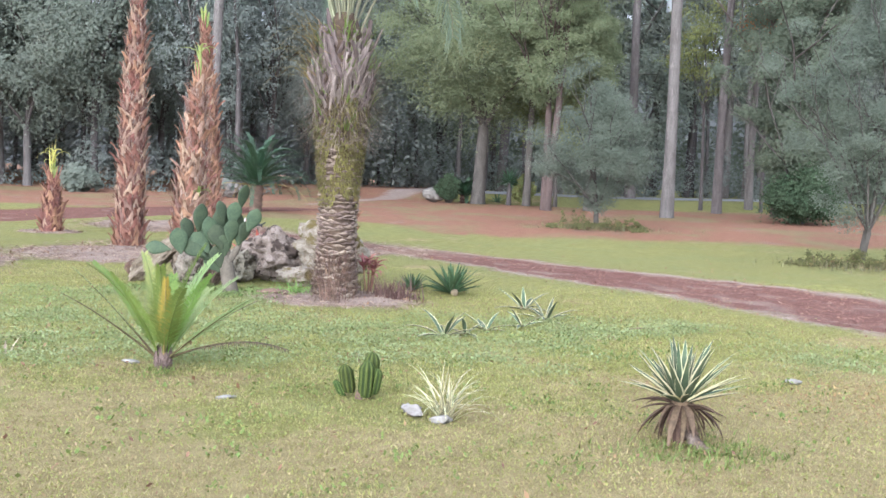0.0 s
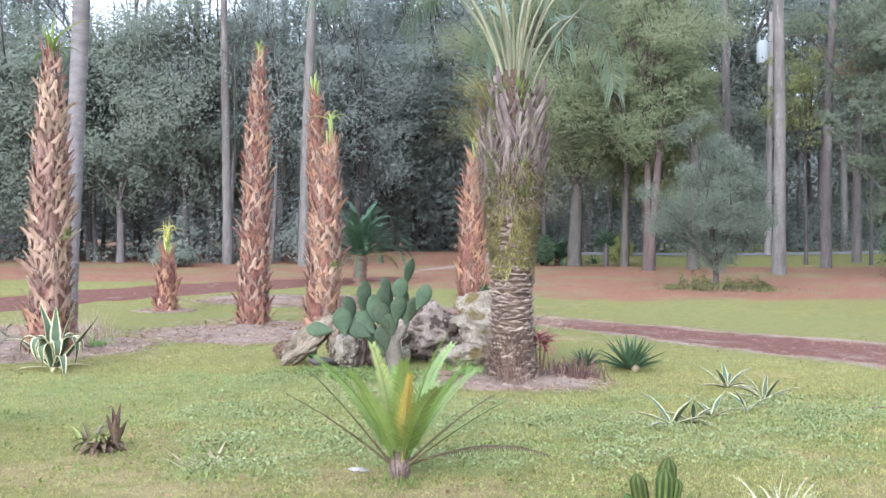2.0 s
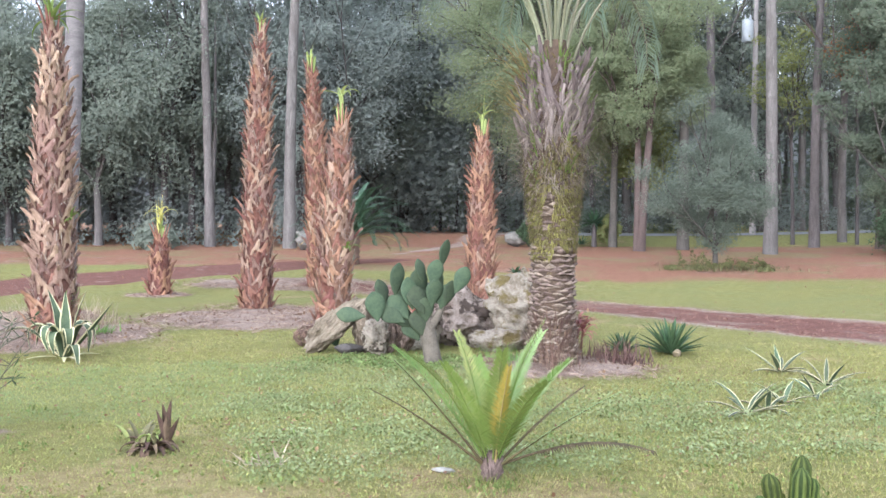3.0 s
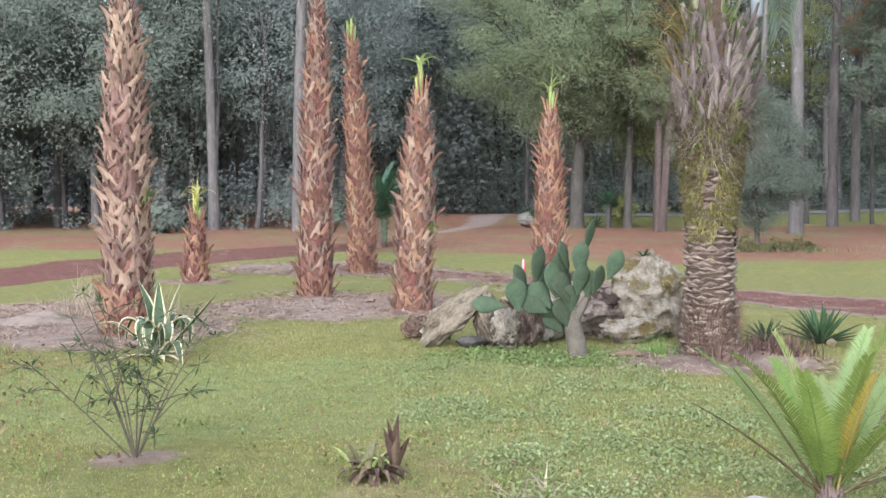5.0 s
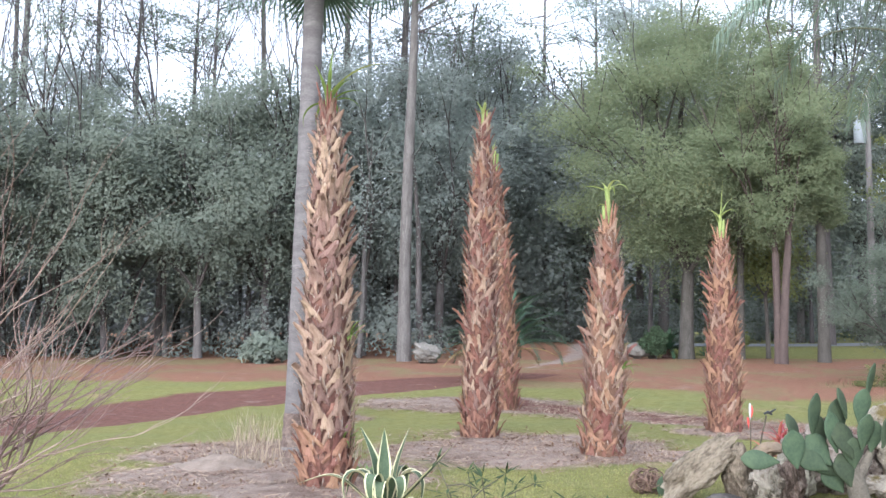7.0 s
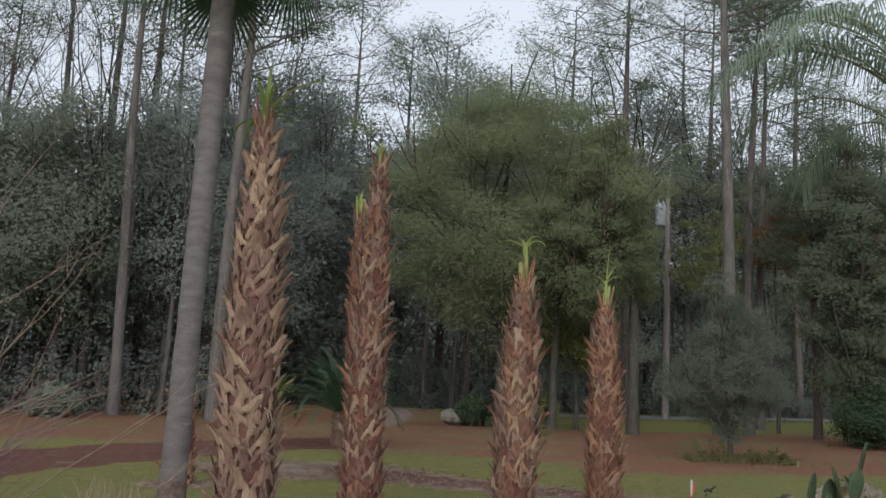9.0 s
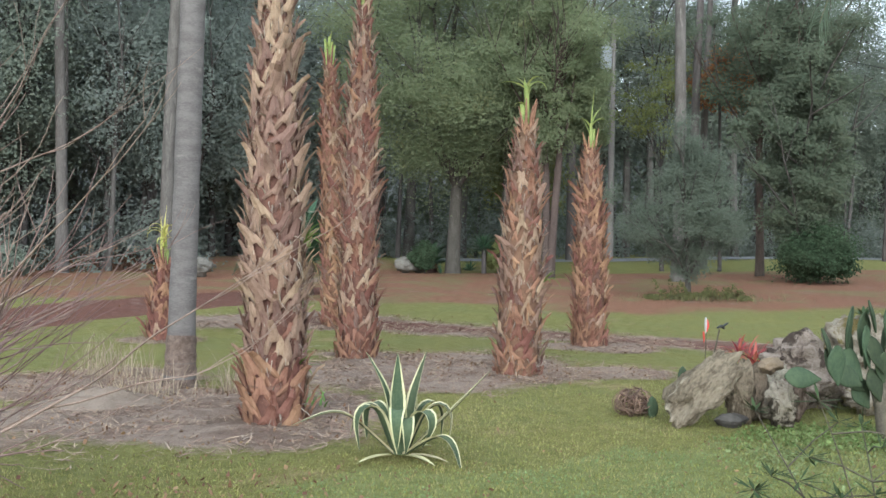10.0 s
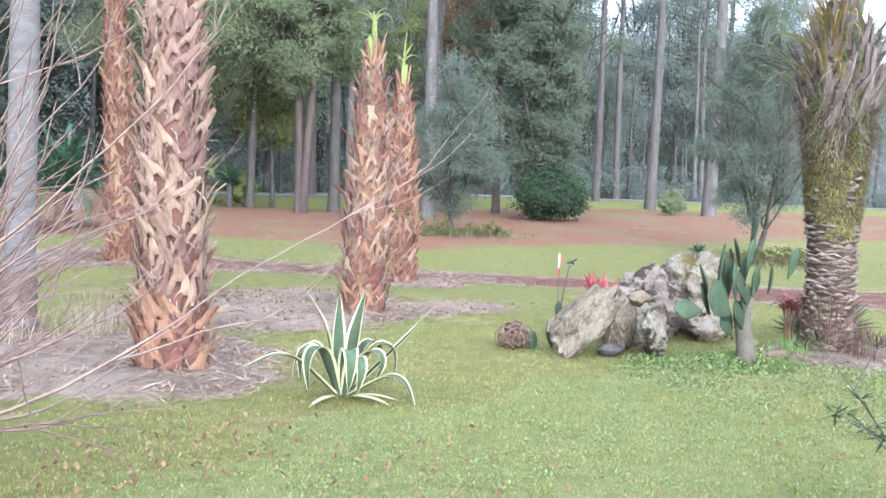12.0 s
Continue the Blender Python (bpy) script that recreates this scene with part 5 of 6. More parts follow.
def bare_tree(x, y, tall, seed):
    """A leafless tree of forking limbs and fine twigs."""
    r = random.Random(seed)
    ob = thing("bare_tree", x, y, "leafless grey tree with fine twigs above the wood", "tree", "bare trees")
    trunk, h = Build(), tall * 0.42
    trunk.tube([(0, 0, -0.15), (0.05, 0, h * 0.5), (0.1, 0.1, h)], [0.17, 0.13, 0.11], 8, 0, False)
    part("trunk", trunk, M["dark_bark"], ob)
    for k in range(4):
        a = 1.57 * k + r.uniform(-0.5, 0.5)
        w = np.array([math.cos(a) * 0.5, math.sin(a) * 0.5, 1.0]) if k else np.array([0.05, 0, 1.0])
        bough = Build()
        limb(bough, r, (0.1, 0.1, h), w / np.linalg.norm(w), tall * (0.30 if k == 0 else 0.22), 0.07, 4, [], 0.5, 0.1, 3, 0.3)
        part("bough", bough, M["dark_bark"], ob, "forking bough with fine twigs")
    return ob


bare = bare_tree(-13.2, 42.0, 16.5, 61)
for px, py, s, a in ((-18.3, 41.5, 1.0, 80), (-22.4, 41.0, 0.95, 200), (-9.2, 44.8, 0.92, 310), (-5.2, 53.5, 1.1, 140), (-26.0, 42.5, 1.1, 20)):
    copy_thing(bare, on_ground(px, py, 0, a) @ Matrix.Scale(s, 4))

# bare trunks standing in the shade of the wood
pole_thin = Build()
pole_thin.tube([(0, 0, -0.1), (0.04, 0, 2), (0.0, 0.05, 5), (0.1, 0, 9)], [0.12, 0.09, 0.07, 0.03], 7)
pole_mesh = named_mesh(pole_thin, "sapling_trunk", [M["dark_bark"]])
for q in range(90):
    px = -36 + 110 * ((q * 0.618034 + 0.13) % 1)
    py = r_.uniform(37.5, 50) if px < -7 else r_.uniform(54, 62)
    s = r_.uniform(0.6, 1.5)
    ob_ = part("sapling_trunk", pole_mesh, None, None, "", on_ground(px, py, 0, r_.uniform(0, 360), (r_.uniform(-4, 4), r_.uniform(-4, 4))) @ Matrix.Diagonal((s, s, 1.0, 1)))
    tagged(ob_, "thin bare sapling trunk in the shaded wood", "sapling", "wood saplings")

# the deep wood behind, low undergrowth at its edge, and a backdrop coloured like mist
g_ = np.random.default_rng(5)
n_ = 430
wx, wy = g_.uniform(-48, -2, n_), g_.uniform(49, 58, n_)
wy += 0.1 * np.abs(wx)
wz = np.where(g_.random(n_) < 0.12, g_.uniform(0.05, 0.3, n_), g_.uniform(0.26, 1.0, n_)) * 13.0 * (1 + 0.18 * wobble(wx, wy, 6, 3))
# left part of the wood: leaves paled by painted haze
solo("deep_wood", leaf_cloud(np.stack([wx, wy, wz], -1), g_.uniform(1.6, 2.8, n_), 240, 0.10, 5, 0.8), M["deep_leaf"], Matrix(), "dense foliage filling the wood behind, haze mixed into its grey-green", "woods", kind="stuff", smooth=False)
n_ = 780
wx, wy = g_.uniform(-6, 88, n_), g_.uniform(62, 72, n_)
wy += 0.1 * np.abs(wx)
wz = np.where(g_.random(n_) < 0.4, g_.uniform(0.05, 0.3, n_), g_.uniform(0.26, 1.1, n_)) * 17.0 * (1 + 0.18 * wobble(wx, wy, 6, 3))
solo("deep_wood", leaf_cloud(np.stack([wx, wy, wz], -1), g_.uniform(1.6, 2.8, n_), 240, 0.10, 9, 0.8), M["dusk_leaf"], Matrix(), "dense dark foliage filling the wood behind the road", "woods", kind="stuff", smooth=False)
n_ = 760
wx = g_.uniform(-42, 80, n_)
wy = np.where(wx < -7, g_.uniform(38.5, 47, n_), g_.uniform(53.5, 60, n_))
wz = height(wx, wy) + g_.uniform(0.1, 1.75, n_) ** 1.6
solo("undergrowth", leaf_cloud(np.stack([wx, wy, wz], -1), g_.uniform(0.4, 1.0, n_), 110, 0.06, 6, 0.8), M["deep_leaf"], Matrix(), "low dark undergrowth along the edge of the wood", "undergrowth", kind="stuff", smooth=False)
# backdrop added to fill the gaps between trees with painted haze
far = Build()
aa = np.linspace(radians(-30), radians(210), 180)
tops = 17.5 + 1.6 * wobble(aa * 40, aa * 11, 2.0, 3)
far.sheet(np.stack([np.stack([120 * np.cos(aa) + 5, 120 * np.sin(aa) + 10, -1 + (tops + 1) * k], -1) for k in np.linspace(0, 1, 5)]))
tagged(part("backdrop", far, M["far_wood"], None), "line of distant woods with haze painted into its grey", "backdrop", kind="structure")


# ---- utility pole and wires ----
def utility_pole(x, y):
    ob = thing("utility_pole", x, y, "weathered wooden utility pole with grey transformer can", "utility pole")
    made = Build()
    made.tube([(0, 0, -0.2), (0, 0, 6), (0, 0, 11.6)], [0.17, 0.14, 0.11], 12)
    part("pole", made, M["pole_wood"], ob)
    can = Build()
    can.tube([(-0.42, -0.12, 9.15), (-0.42, -0.12, 9.20), (-0.42, -0.12, 10.05), (-0.42, -0.12, 10.15), (-0.42, -0.12, 10.22)], [0.24, 0.27, 0.27, 0.25, 0.16], 16)
    drum = part("transformer", can, M["tin"], ob, "grey steel transformer can")
    for dx in (-0.12, 0.12):
        b = Build()
        b.tube([(-0.42 + dx, -0.12, 10.15), (-0.42 + dx, -0.12, 10.30), (-0.42 + dx, -0.12, 10.45)], [0.035, 0.055, 0.02], 8)
        part("bushing", b, M["tin"], drum)
    arm = Build()
    arm.tube([(-0.3, -0.05, 9.80), (0, 0, 9.80)], [0.04, 0.04], 6)
    part("bracket", arm, M["tin"], ob)
    ins = Build()
    ins.tube([(0.1, -0.05, 11.5), (0.1, -0.05, 11.75), (0.1, -0.05, 11.85)], [0.03, 0.06, 0.03], 8)
    part("insulator", ins, M["tin"], ob)


utility_pole(12.15, 47.6)
for z0, x1, y1, z1 in ((11.9, -40.0, 56.0, 11.0), (10.3, -40.0, 56.0, 9.6), (11.9, 75.0, 58.0, 11.5), (10.3, 75.0, 58.0, 10.2)):
    w = Build()
    k = np.linspace(0, 1, 24)
    base = float(height(12, 47.6))
    w.tube(np.stack([12.15 + (x1 - 12.15) * k, 47.5 + (y1 - 47.5) * k, base + z0 - 0.1 + (z1 - z0) * k - 3.0 * k * (1 - k)], -1), np.full(24, 0.016), 5)
    solo("power_line", w, M["cable"], Matrix(), "thin black overhead power line", "cable", "power lines")


# ---- rocks ----
def rock(name, x, y, size, label, mat, seed, z=0.0, turn=0.0, tilt=(0, 0), rough=0.22, cuts=13, sub=4, sink=0.12, group="", category="rock"):
    bm = bmesh.new()
    bmesh.ops.create_icosphere(bm, subdivisions=sub, radius=1.0)
    r = random.Random(seed)
    planes = []
    for q in range(cuts):
        d = Vector((r.uniform(-1, 1), r.uniform(-1, 1), r.uniform(-0.6, 1))).normalized()
        planes.append((d, r.uniform(0.62, 0.9)))
    off = Vector((seed * 3.1, seed * 1.7, seed * 0.9))
    for v in bm.verts:
        p = v.co.copy()
        for d, k in planes:
            over = p.dot(d) - k
            if over > 0:
                p -= d * over * 0.93
        pit = noise.voronoi(p * 4.2 + off * 1.3)[0][0]
        small = noise.voronoi(p * 10.0 - off)[0][0]
        p *= 1 - rough * 0.9 * max(0, 0.34 - pit) - rough * 0.45 * max(0, 0.30 - small) + rough * 1.1 * noise.noise(p * 1.6 + off) + rough * 0.8 * noise.noise(p * 3.7 + off) + rough * 0.28 * noise.noise(p * 8.3 + off) - rough * 1.3 * max(0, noise.noise(p * 5.3 - off)) - rough * 0.22 * abs(noise.noise(p * 13 - off))
        v.co = Vector((p.x * size[0], p.y * size[1], p.z * size[2]))
    low = min(v.co.z for v in bm.verts)
    me = bpy.data.meshes.new(name)
    bm.to_mesh(me)
    bm.free()
    me.polygons.foreach_set("use_smooth", np.full(len(me.polygons), True))
    me.materials.append(mat)
    ob = new(name, me)
    ob.matrix_basis = pose(x, y, float(height(x, y)) + z - low * (1 - sink), tilt[0], tilt[1], turn)
    return tagged(ob, label, category, group)


GROUP = "limestone rock pile"
rock("boulder", -1.60, 14.35, (0.60, 0.45, 0.56), "large pitted white limestone boulder stained with moss", M["rock_moss"], 3, turn=10, rough=0.22, sub=5, tilt=(0, -8), group=GROUP, category="boulder")
rock("boulder", -2.42, 14.35, (0.66, 0.42, 0.42), "low pitted pale limestone boulder", M["rock"], 5, turn=-12, rough=0.26, sub=5, group=GROUP, category="boulder")
rock("rock", -1.95, 13.85, (0.45, 0.22, 0.16), "flat ochre-stained limestone ledge", M["rock_moss"], 8, turn=8, rough=0.3, group=GROUP)
rock("leaning_rock", -4.12, 13.75, (0.19, 0.30, 0.58), "grooved grey slab leaning over smaller stones", M["rock_grey"], 11, z=-0.06, turn=18, tilt=(6, 49), rough=0.19, sub=5, sink=0.22, group=GROUP)
rock("rock", -3.72, 13.62, (0.17, 0.16, 0.34), "upright brown-grey stone under the leaning slab", M["rock_grey"], 13, turn=30, tilt=(0, -8), group=GROUP)
rock("rock", -3.52, 13.28, (0.235, 0.18, 0.24), "rounded pitted pale limestone lump", M["rock"], 15, turn=40, rough=0.3, group=GROUP)
rock("rock", -3.22, 13.5, (0.16, 0.14, 0.28), "grey upright stone in the rock pile", M["rock_grey"], 17, turn=5, group=GROUP)
rock("rock", -3.50, 13.75, (0.20, 0.18, 0.34), "weathered grey stone in the rock pile", M["rock_grey"], 19, turn=70, group=GROUP)
rock("rock", -3.42, 13.62, (0.17, 0.13, 0.085), "tan stone wedged on top of the pile", M["rock_tan"], 21, z=0.47, turn=20, sink=0.0, group=GROUP)
rock("rock", -3.42, 13.42, (0.13, 0.12, 0.27), "brown-grey upright stone beside the rounded lump", M["rock_grey"], 18, turn=60, tilt=(4, 6), group=GROUP)
rock("rock", -3.9, 13.5, (0.22, 0.12, 0.08), "flat dark slab lying in the hollow", M["rock_dark"], 23, turn=10, rough=0.1, group=GROUP)
rock("rock", -3.02, 14.1, (0.3, 0.26, 0.30), "pitted limestone behind the cactus", M["rock"], 25, turn=50, rough=0.3, group=GROUP)
rock("white_rock", 0.45, 41.4, (0.60, 0.42, 0.36), "blocky pale rock beside a clipped bush", M["rock_white"], 27, turn=15, rough=0.16)
rock("white_rock", 1.0, 41.9, (0.42, 0.4, 0.30), "blocky pale rock beside a clipped bush", M["rock_white"], 28, turn=40, rough=0.16)
rock("white_rock", -7.6, 37.2, (0.62, 0.35, 0.36), "jagged pale rock at the edge of the wood", M["rock_white"], 29, turn=5, rough=0.3)
rock("stone", -0.27, 6.13, (0.13, 0.06, 0.045), "grey weathered stone slab beside striped grass", M["pale_stone"], 31, turn=-50, rough=0.3, sub=3, group="small stones")
rock("stone", -0.06, 5.94, (0.09, 0.05, 0.035), "flat grey stone in the grass", M["pale_stone"], 32, turn=5, rough=0.3, sub=3, group="small stones")
rock("stone", -2.72, 7.6, (0.10, 0.05, 0.025), "pale flat stone beside the cycad", M["pale_stone"], 33, rough=0.12, sub=3, group="small stones")
rock("stone", -1.67, 6.42, (0.09, 0.045, 0.02), "pale flat stone in the lawn", M["pale_stone"], 34, turn=30, rough=0.12, sub=3, group="small stones")
rock("stone", 3.18, 7.83, (0.10, 0.06, 0.03), "white flat stone in the lawn", M["pale_stone"], 35, turn=10, rough=0.1, sub=3, group="small stones")
rock("stone", 0.3, 13.45, (0.06, 0.05, 0.06), "small orange-brown stone by the agave", M["rock_tan"], 36, rough=0.1, sub=3, group="small stones")


# ---- cycads ----
def cycad(x, y):
    r = random.Random(31)
    ob = thing("cycad", x, y, "broad cycad with stiff upright green and yellowing fronds", "cycad")
    made = Build()
    made.tube([(0, 0, -0.05), (0, 0, 0.06), (0, 0, 0.15), (0, 0, 0.2)], [0.06, 0.062, 0.05, 0.02], 12)
    for q in range(40):
        a, h = r.uniform(0, 6.28), r.uniform(0.0, 0.16)
        d = np.array([math.cos(a), math.sin(a), 0.0])
        made.tube([d * 0.045 + (0, 0, h * 0.7), d * 0.07 + (0, 0, h * 0.7 + 0.04), d * 0.062 + (0, 0, h * 0.8 + 0.08)], [0.016, 0.012, 0.004], 5)
    part("trunk", made, M["date_scar"], ob, "short trunk of old leaf bases")
    for q in range(12):
        a = q * 137.5 + r.uniform(-12, 12)
        up = 80 - 30 * (q / 12) + r.uniform(-5, 5)
        made = feather(r.uniform(0.86, 1.06), up, r.uniform(14, 34), 56, 0.168, 0.0054, 0.05, 0.16, 0.15, 0.008, 0.52, 0.35, q)
        mat = M["cycad_pale"] if q in (3, 8, 11) else M["spear"] if q == 1 else M["cycad"]
        part("frond", made, [M["cycad"], mat], ob, "stiff green feather frond", pose(0, 0, 0.10, 0, 0, a) @ pose(0.03, 0, 0))
    for q, (a, up, bend, ln, mat) in enumerate(((-6, 24, 40, 1.05, "cycad_old"), (192, 40, 12, 0.95, "cycad_old"), (38, 34, 14, 0.95, "cycad_old"), (-28, 38, 8, 1.0, "cycad_pale"), (205, 52, 8, 1.0, "cycad_pale"))):
        made = feather(ln, up, bend, 46, (0.085 if q == 0 else 0.028) if mat == "cycad_old" else 0.15, 0.0066, 0.5 if q == 0 else 0.15, 0.05, 0.25, 0.011, 0.4, 0.6, q + 50)
        part("frond", made, [M["cycad_old"], M[mat]], ob, "withered brown frond" if mat == "cycad_old" else "pale green frond", pose(0, 0, 0.1, 0, 0, a) @ pose(0.05, 0, 0))
    short = feather(0.72, 74, 14, 40, 0.12, 0.0042, 0.1, 0.3, 0.25, 0.008, 0.6, 0.4, 77)
    part("frond", short, [M["gold"], M["golden_frond"]], ob, "short golden yellow frond", pose(0.02, -0.06, 0.14, 0, 0, -75))


cycad(-2.40, 7.42)


def sago(x, y, tall, label, count=40, length=1.25, seed=3):
    r = random.Random(seed)
    ob = thing("sago_palm", x, y, label, "cycad", "dark sago palms")
    made = Build()
    z = np.linspace(-0.1, tall, 16)
    made.tube(np.stack([0.03 * np.sin(z), 0 * z, z], -1), 0.2 + 0.03 * np.sin(z * 40) + 0 * z, 12)
    part("trunk", made, M["bark_chip"], ob)
    kinds = [named_mesh(feather(length, 70, 62 + 25 * q, 40, 0.22, 0.014, 0.12, 0.25, 0.12, 0.012, 0.55, 0.4, q + 8), "frond", [M["sago"], M["sago"]]) for q in range(3)]
    for q in range(count):
        k = q / count
        part("frond", kinds[q % 3], None, ob, "", pose(0, 0, tall - 0.05, 0, 0, q * 137.5) @ pose(0.05, 0, 0, 0, 46 - 72 * k + r.uniform(-6, 6), 0))
    for q in range(5):
        old = feather(length * 0.95, 20, 75, 30, 0.16, 0.009, 0.3, 0.0, 0.12, 0.012, 0.5, 0.4, q + 60)
        part("frond", old, [M["gold"], M["cycad_old"] if q % 2 else M["gold"]], ob, "withered tan frond", pose(0, 0, tall - 0.1, 0, 0, q * 71 + 200))


sago(-5.35, 29.9, 0.8, "dark green sago palm on a short dark trunk", 54, 2.05)
sago(1.75, 42.4, 0.35, "low dark sago palm behind the pale rocks", 26, 1.0, 5)


# ---- agaves, yuccas and striped plants ----
def rosette(name, x, y, label, leaves, length, width, low, high, mats, slots, seed, bend=(4, 16), z0=0.05, thick=0.02, part_label="", category="agave", group="", parent=None, fold=0.4, seg=8, turn=0.0):
    r = random.Random(seed)
    ob = parent or thing(name, x, y, label, category, group)
    for q in range(leaves):
        k = q / max(1, leaves - 1)
        up = high + (low - high) * k ** 0.8 + r.uniform(-5, 5)
        made = Build()
        strap(made, bent(length * r.uniform(0.85, 1.1) * (0.75 + 0.25 * min(1, 3 * k + 0.3)), up, r.uniform(*bend), seg), width * r.uniform(0.85, 1.1), slots, fold, thick, None, 0.82)
        part("leaf", made, mats, ob, part_label, pose(0, 0, z0, 0, 0, q * 137.5 + turn + r.uniform(-9, 9)) @ pose(0.03, 0, 0))
    return ob


STRIPED = [M["agave_green"], M["cream"]]
# striped agave on a stump with a skirt of dead leaves
ag = rosette("striped_agave", 1.58, 5.75, "striped grey-green agave over a skirt of dead brown leaves", 44, 0.46, 0.056, 16, 86, STRIPED, (1, 0, 0, 1), 3, (0, 14), 0.27, 0.012, "cream-edged leaf")
made = Build()
made.tube([(0.05, -0.06, -0.08), (0.03, -0.03, 0.05), (0, 0, 0.16), (0, 0, 0.3)], [0.12, 0.09, 0.08, 0.06], 12)
part("stump", made, M["agave_dead"], ag, "dark fibrous stump")
r_ = random.Random(9)
for q in range(40):
    made = Build()
    strap(made, bent(r_.uniform(0.2, 0.42), r_.uniform(-70, 12), r_.uniform(5, 65), 8, r_.uniform(-40, 40)), r_.uniform(0.03, 0.055), (0, 0, 0, 0), 0.5, 0.006)
    part("dead_leaf", made, M["agave_dead"], ag, "withered brown hanging leaf", pose(0, 0, 0.25, 0, 0, q * 137.5 + r_.uniform(-10, 10)) @ pose(0.06, 0, 0))
made = Build()
made.tube([(0.02, -0.08, 0.06), (0.06, -0.2, 0.03), (0.12, -0.33, 0.0)], [0.05, 0.04, 0.02], 8)
part("root", made, M["rock_grey"], ag, "grey exposed root")

def folded(length, angle, bend, seg=18, at=0.58, sharp=0.16):
    """Like bent, with most of the bend near one place."""
    pts, a = [(0.0, 0.0, 0.0)], angle
    w = np.exp(-((np.arange(seg) / seg - at) / sharp) ** 2)
    w /= w.sum()
    for k in range(seg):
        a -= bend * w[k]
        x, y, z = pts[-1]
        pts.append((x + length / seg * math.cos(radians(a)), y, z + length / seg * math.sin(radians(a))))
    return np.array(pts)


# big drooping striped agave
big = thing("striped_agave", -7.38, 12.95, "large variegated agave with arching cream-edged leaves", "agave")
for q, (a, up, ln, bd, wd) in enumerate(((100, 86, 0.80, -6, 0.115), (150, 82, 0.86, 22, 0.115), (20, 80, 0.84, 10, 0.11), (-20, 44, 0.98, -4, 0.085), (200, 66, 0.90, 165, 0.10), (250, 70, 0.86, 185, 0.105),
                                         (300, 68, 0.82, 190, 0.105), (335, 66, 0.90, 165, 0.10), (180, 42, 0.98, 62, 0.075), (-55, 30, 0.80, 100, 0.085), (60, 70, 0.88, 170, 0.10), (120, 64, 0.84, 160, 0.10),
                                         (265, 66, 0.74, 180, 0.10), (5, 72, 0.84, 165, 0.095), (165, 72, 0.8, 150, 0.095))):
    made = Build()
    strap(made, folded(ln, up, bd), wd * 1.25, (1, 0, 0, 1), 0.3, 0.012, lambda u: np.minimum(1, 0.7 + 0.9 * u) * np.clip((1 - u) / 0.45, 0, 1) ** 0.8, 0.73)
    part("leaf", made, STRIPED, big, "arching cream-edged leaf", pose(0, 0, 0.03, 0, 0, a) @ pose(0.05, 0, 0))
for q, a in enumerate((210, -50, -70, 40)):
    made = Build()
    strap(made, bent(0.38, 6, 20, 8), 0.06, (0, 0, 0, 0), 0.3, 0.006)
    part("dry_leaf", made, M["cream"], big, "bleached dry leaf on the grass", pose(0, 0, 0.03, 0, 0, a) @ pose(0.1, 0, 0))

# small low striped plants
for q, (px, py, nn, ln) in enumerate(((0.05, 9.75, 9, 0.46), (0.55, 10.25, 6, 0.34), (1.2, 12.2, 9, 0.46), (1.38, 11.3, 10, 0.44), (1.02, 10.65, 6, 0.32), (0.3, 9.95, 4, 0.34))):
    rosette("striped_plant", px, py, "low striped plant with splayed cream-edged leaves", nn, ln, 0.062, 4, 62, STRIPED, (1, 0, 0, 1), 20 + q, (10, 45), 0.01, 0.004, "", "plant", "low striped plants", turn=q * 50)
# striped grass clump
clump = thing("striped_grass", -0.03, 6.08, "clump of cream-striped grassy leaves beside stones", "plant")
r_ = random.Random(15)
for q in range(60):
    made = Build()
    strap(made, bent(r_.uniform(0.28, 0.52), r_.uniform(38, 88), r_.uniform(10, 90), 8), r_.uniform(0.010, 0.017), (1, 0, 1, 1), 0.4)
    part("leaf", made, [M["agave_green"], M["cream"]], clump, "", pose(r_.uniform(-0.06, 0.06), r_.uniform(-0.05, 0.05), 0, 0, 0, r_.uniform(0, 360)))
# dark green agaves
rosette("dark_agave", 0.27, 13.65, "dark green spiky agave in the lawn", 46, 0.50, 0.06, 8, 86, [M["yucca"]], (0, 0, 0, 0), 41, (0, 12), 0.03, 0.014, group="dark agaves")
rosette("dark_agave", -0.33, 13.85, "small dark green spiky agave", 26, 0.32, 0.05, 8, 80, [M["yucca"]], (0, 0, 0, 0), 43, (0, 14), 0.02, 0.01, group="dark agaves")
yu = rosette("yucca", 3.66, 41.7, "dark spiky yucca on a short stem under oaks", 60, 0.75, 0.07, -20, 85, [M["sago"]], (0, 0, 0, 0), 45, (0, 20), 1.0, 0.01, category="yucca")
made = Build()
made.tube([(0, 0, -0.1), (0, 0, 0.5), (0, 0, 1.05)], [0.12, 0.1, 0.08], 8)
part("stem", made, M["dark_bark"], yu)
rosette("yucca", 3.2, 42.1, "low spiky yucca beside the taller one", 26, 0.5, 0.06, 0, 85, [M["sago"]], (0, 0, 0, 0), 46, (0, 20), 0.1, 0.01, category="yucca")
# seedling on the boulder
rosette("seedling", -1.72, 14.3, "small green plant growing on top of the boulder", 12, 0.13, 0.045, 10, 80, [M["yucca"]], (0, 0, 0, 0), 47, (10, 50), 1.02, 0.0, category="plant")
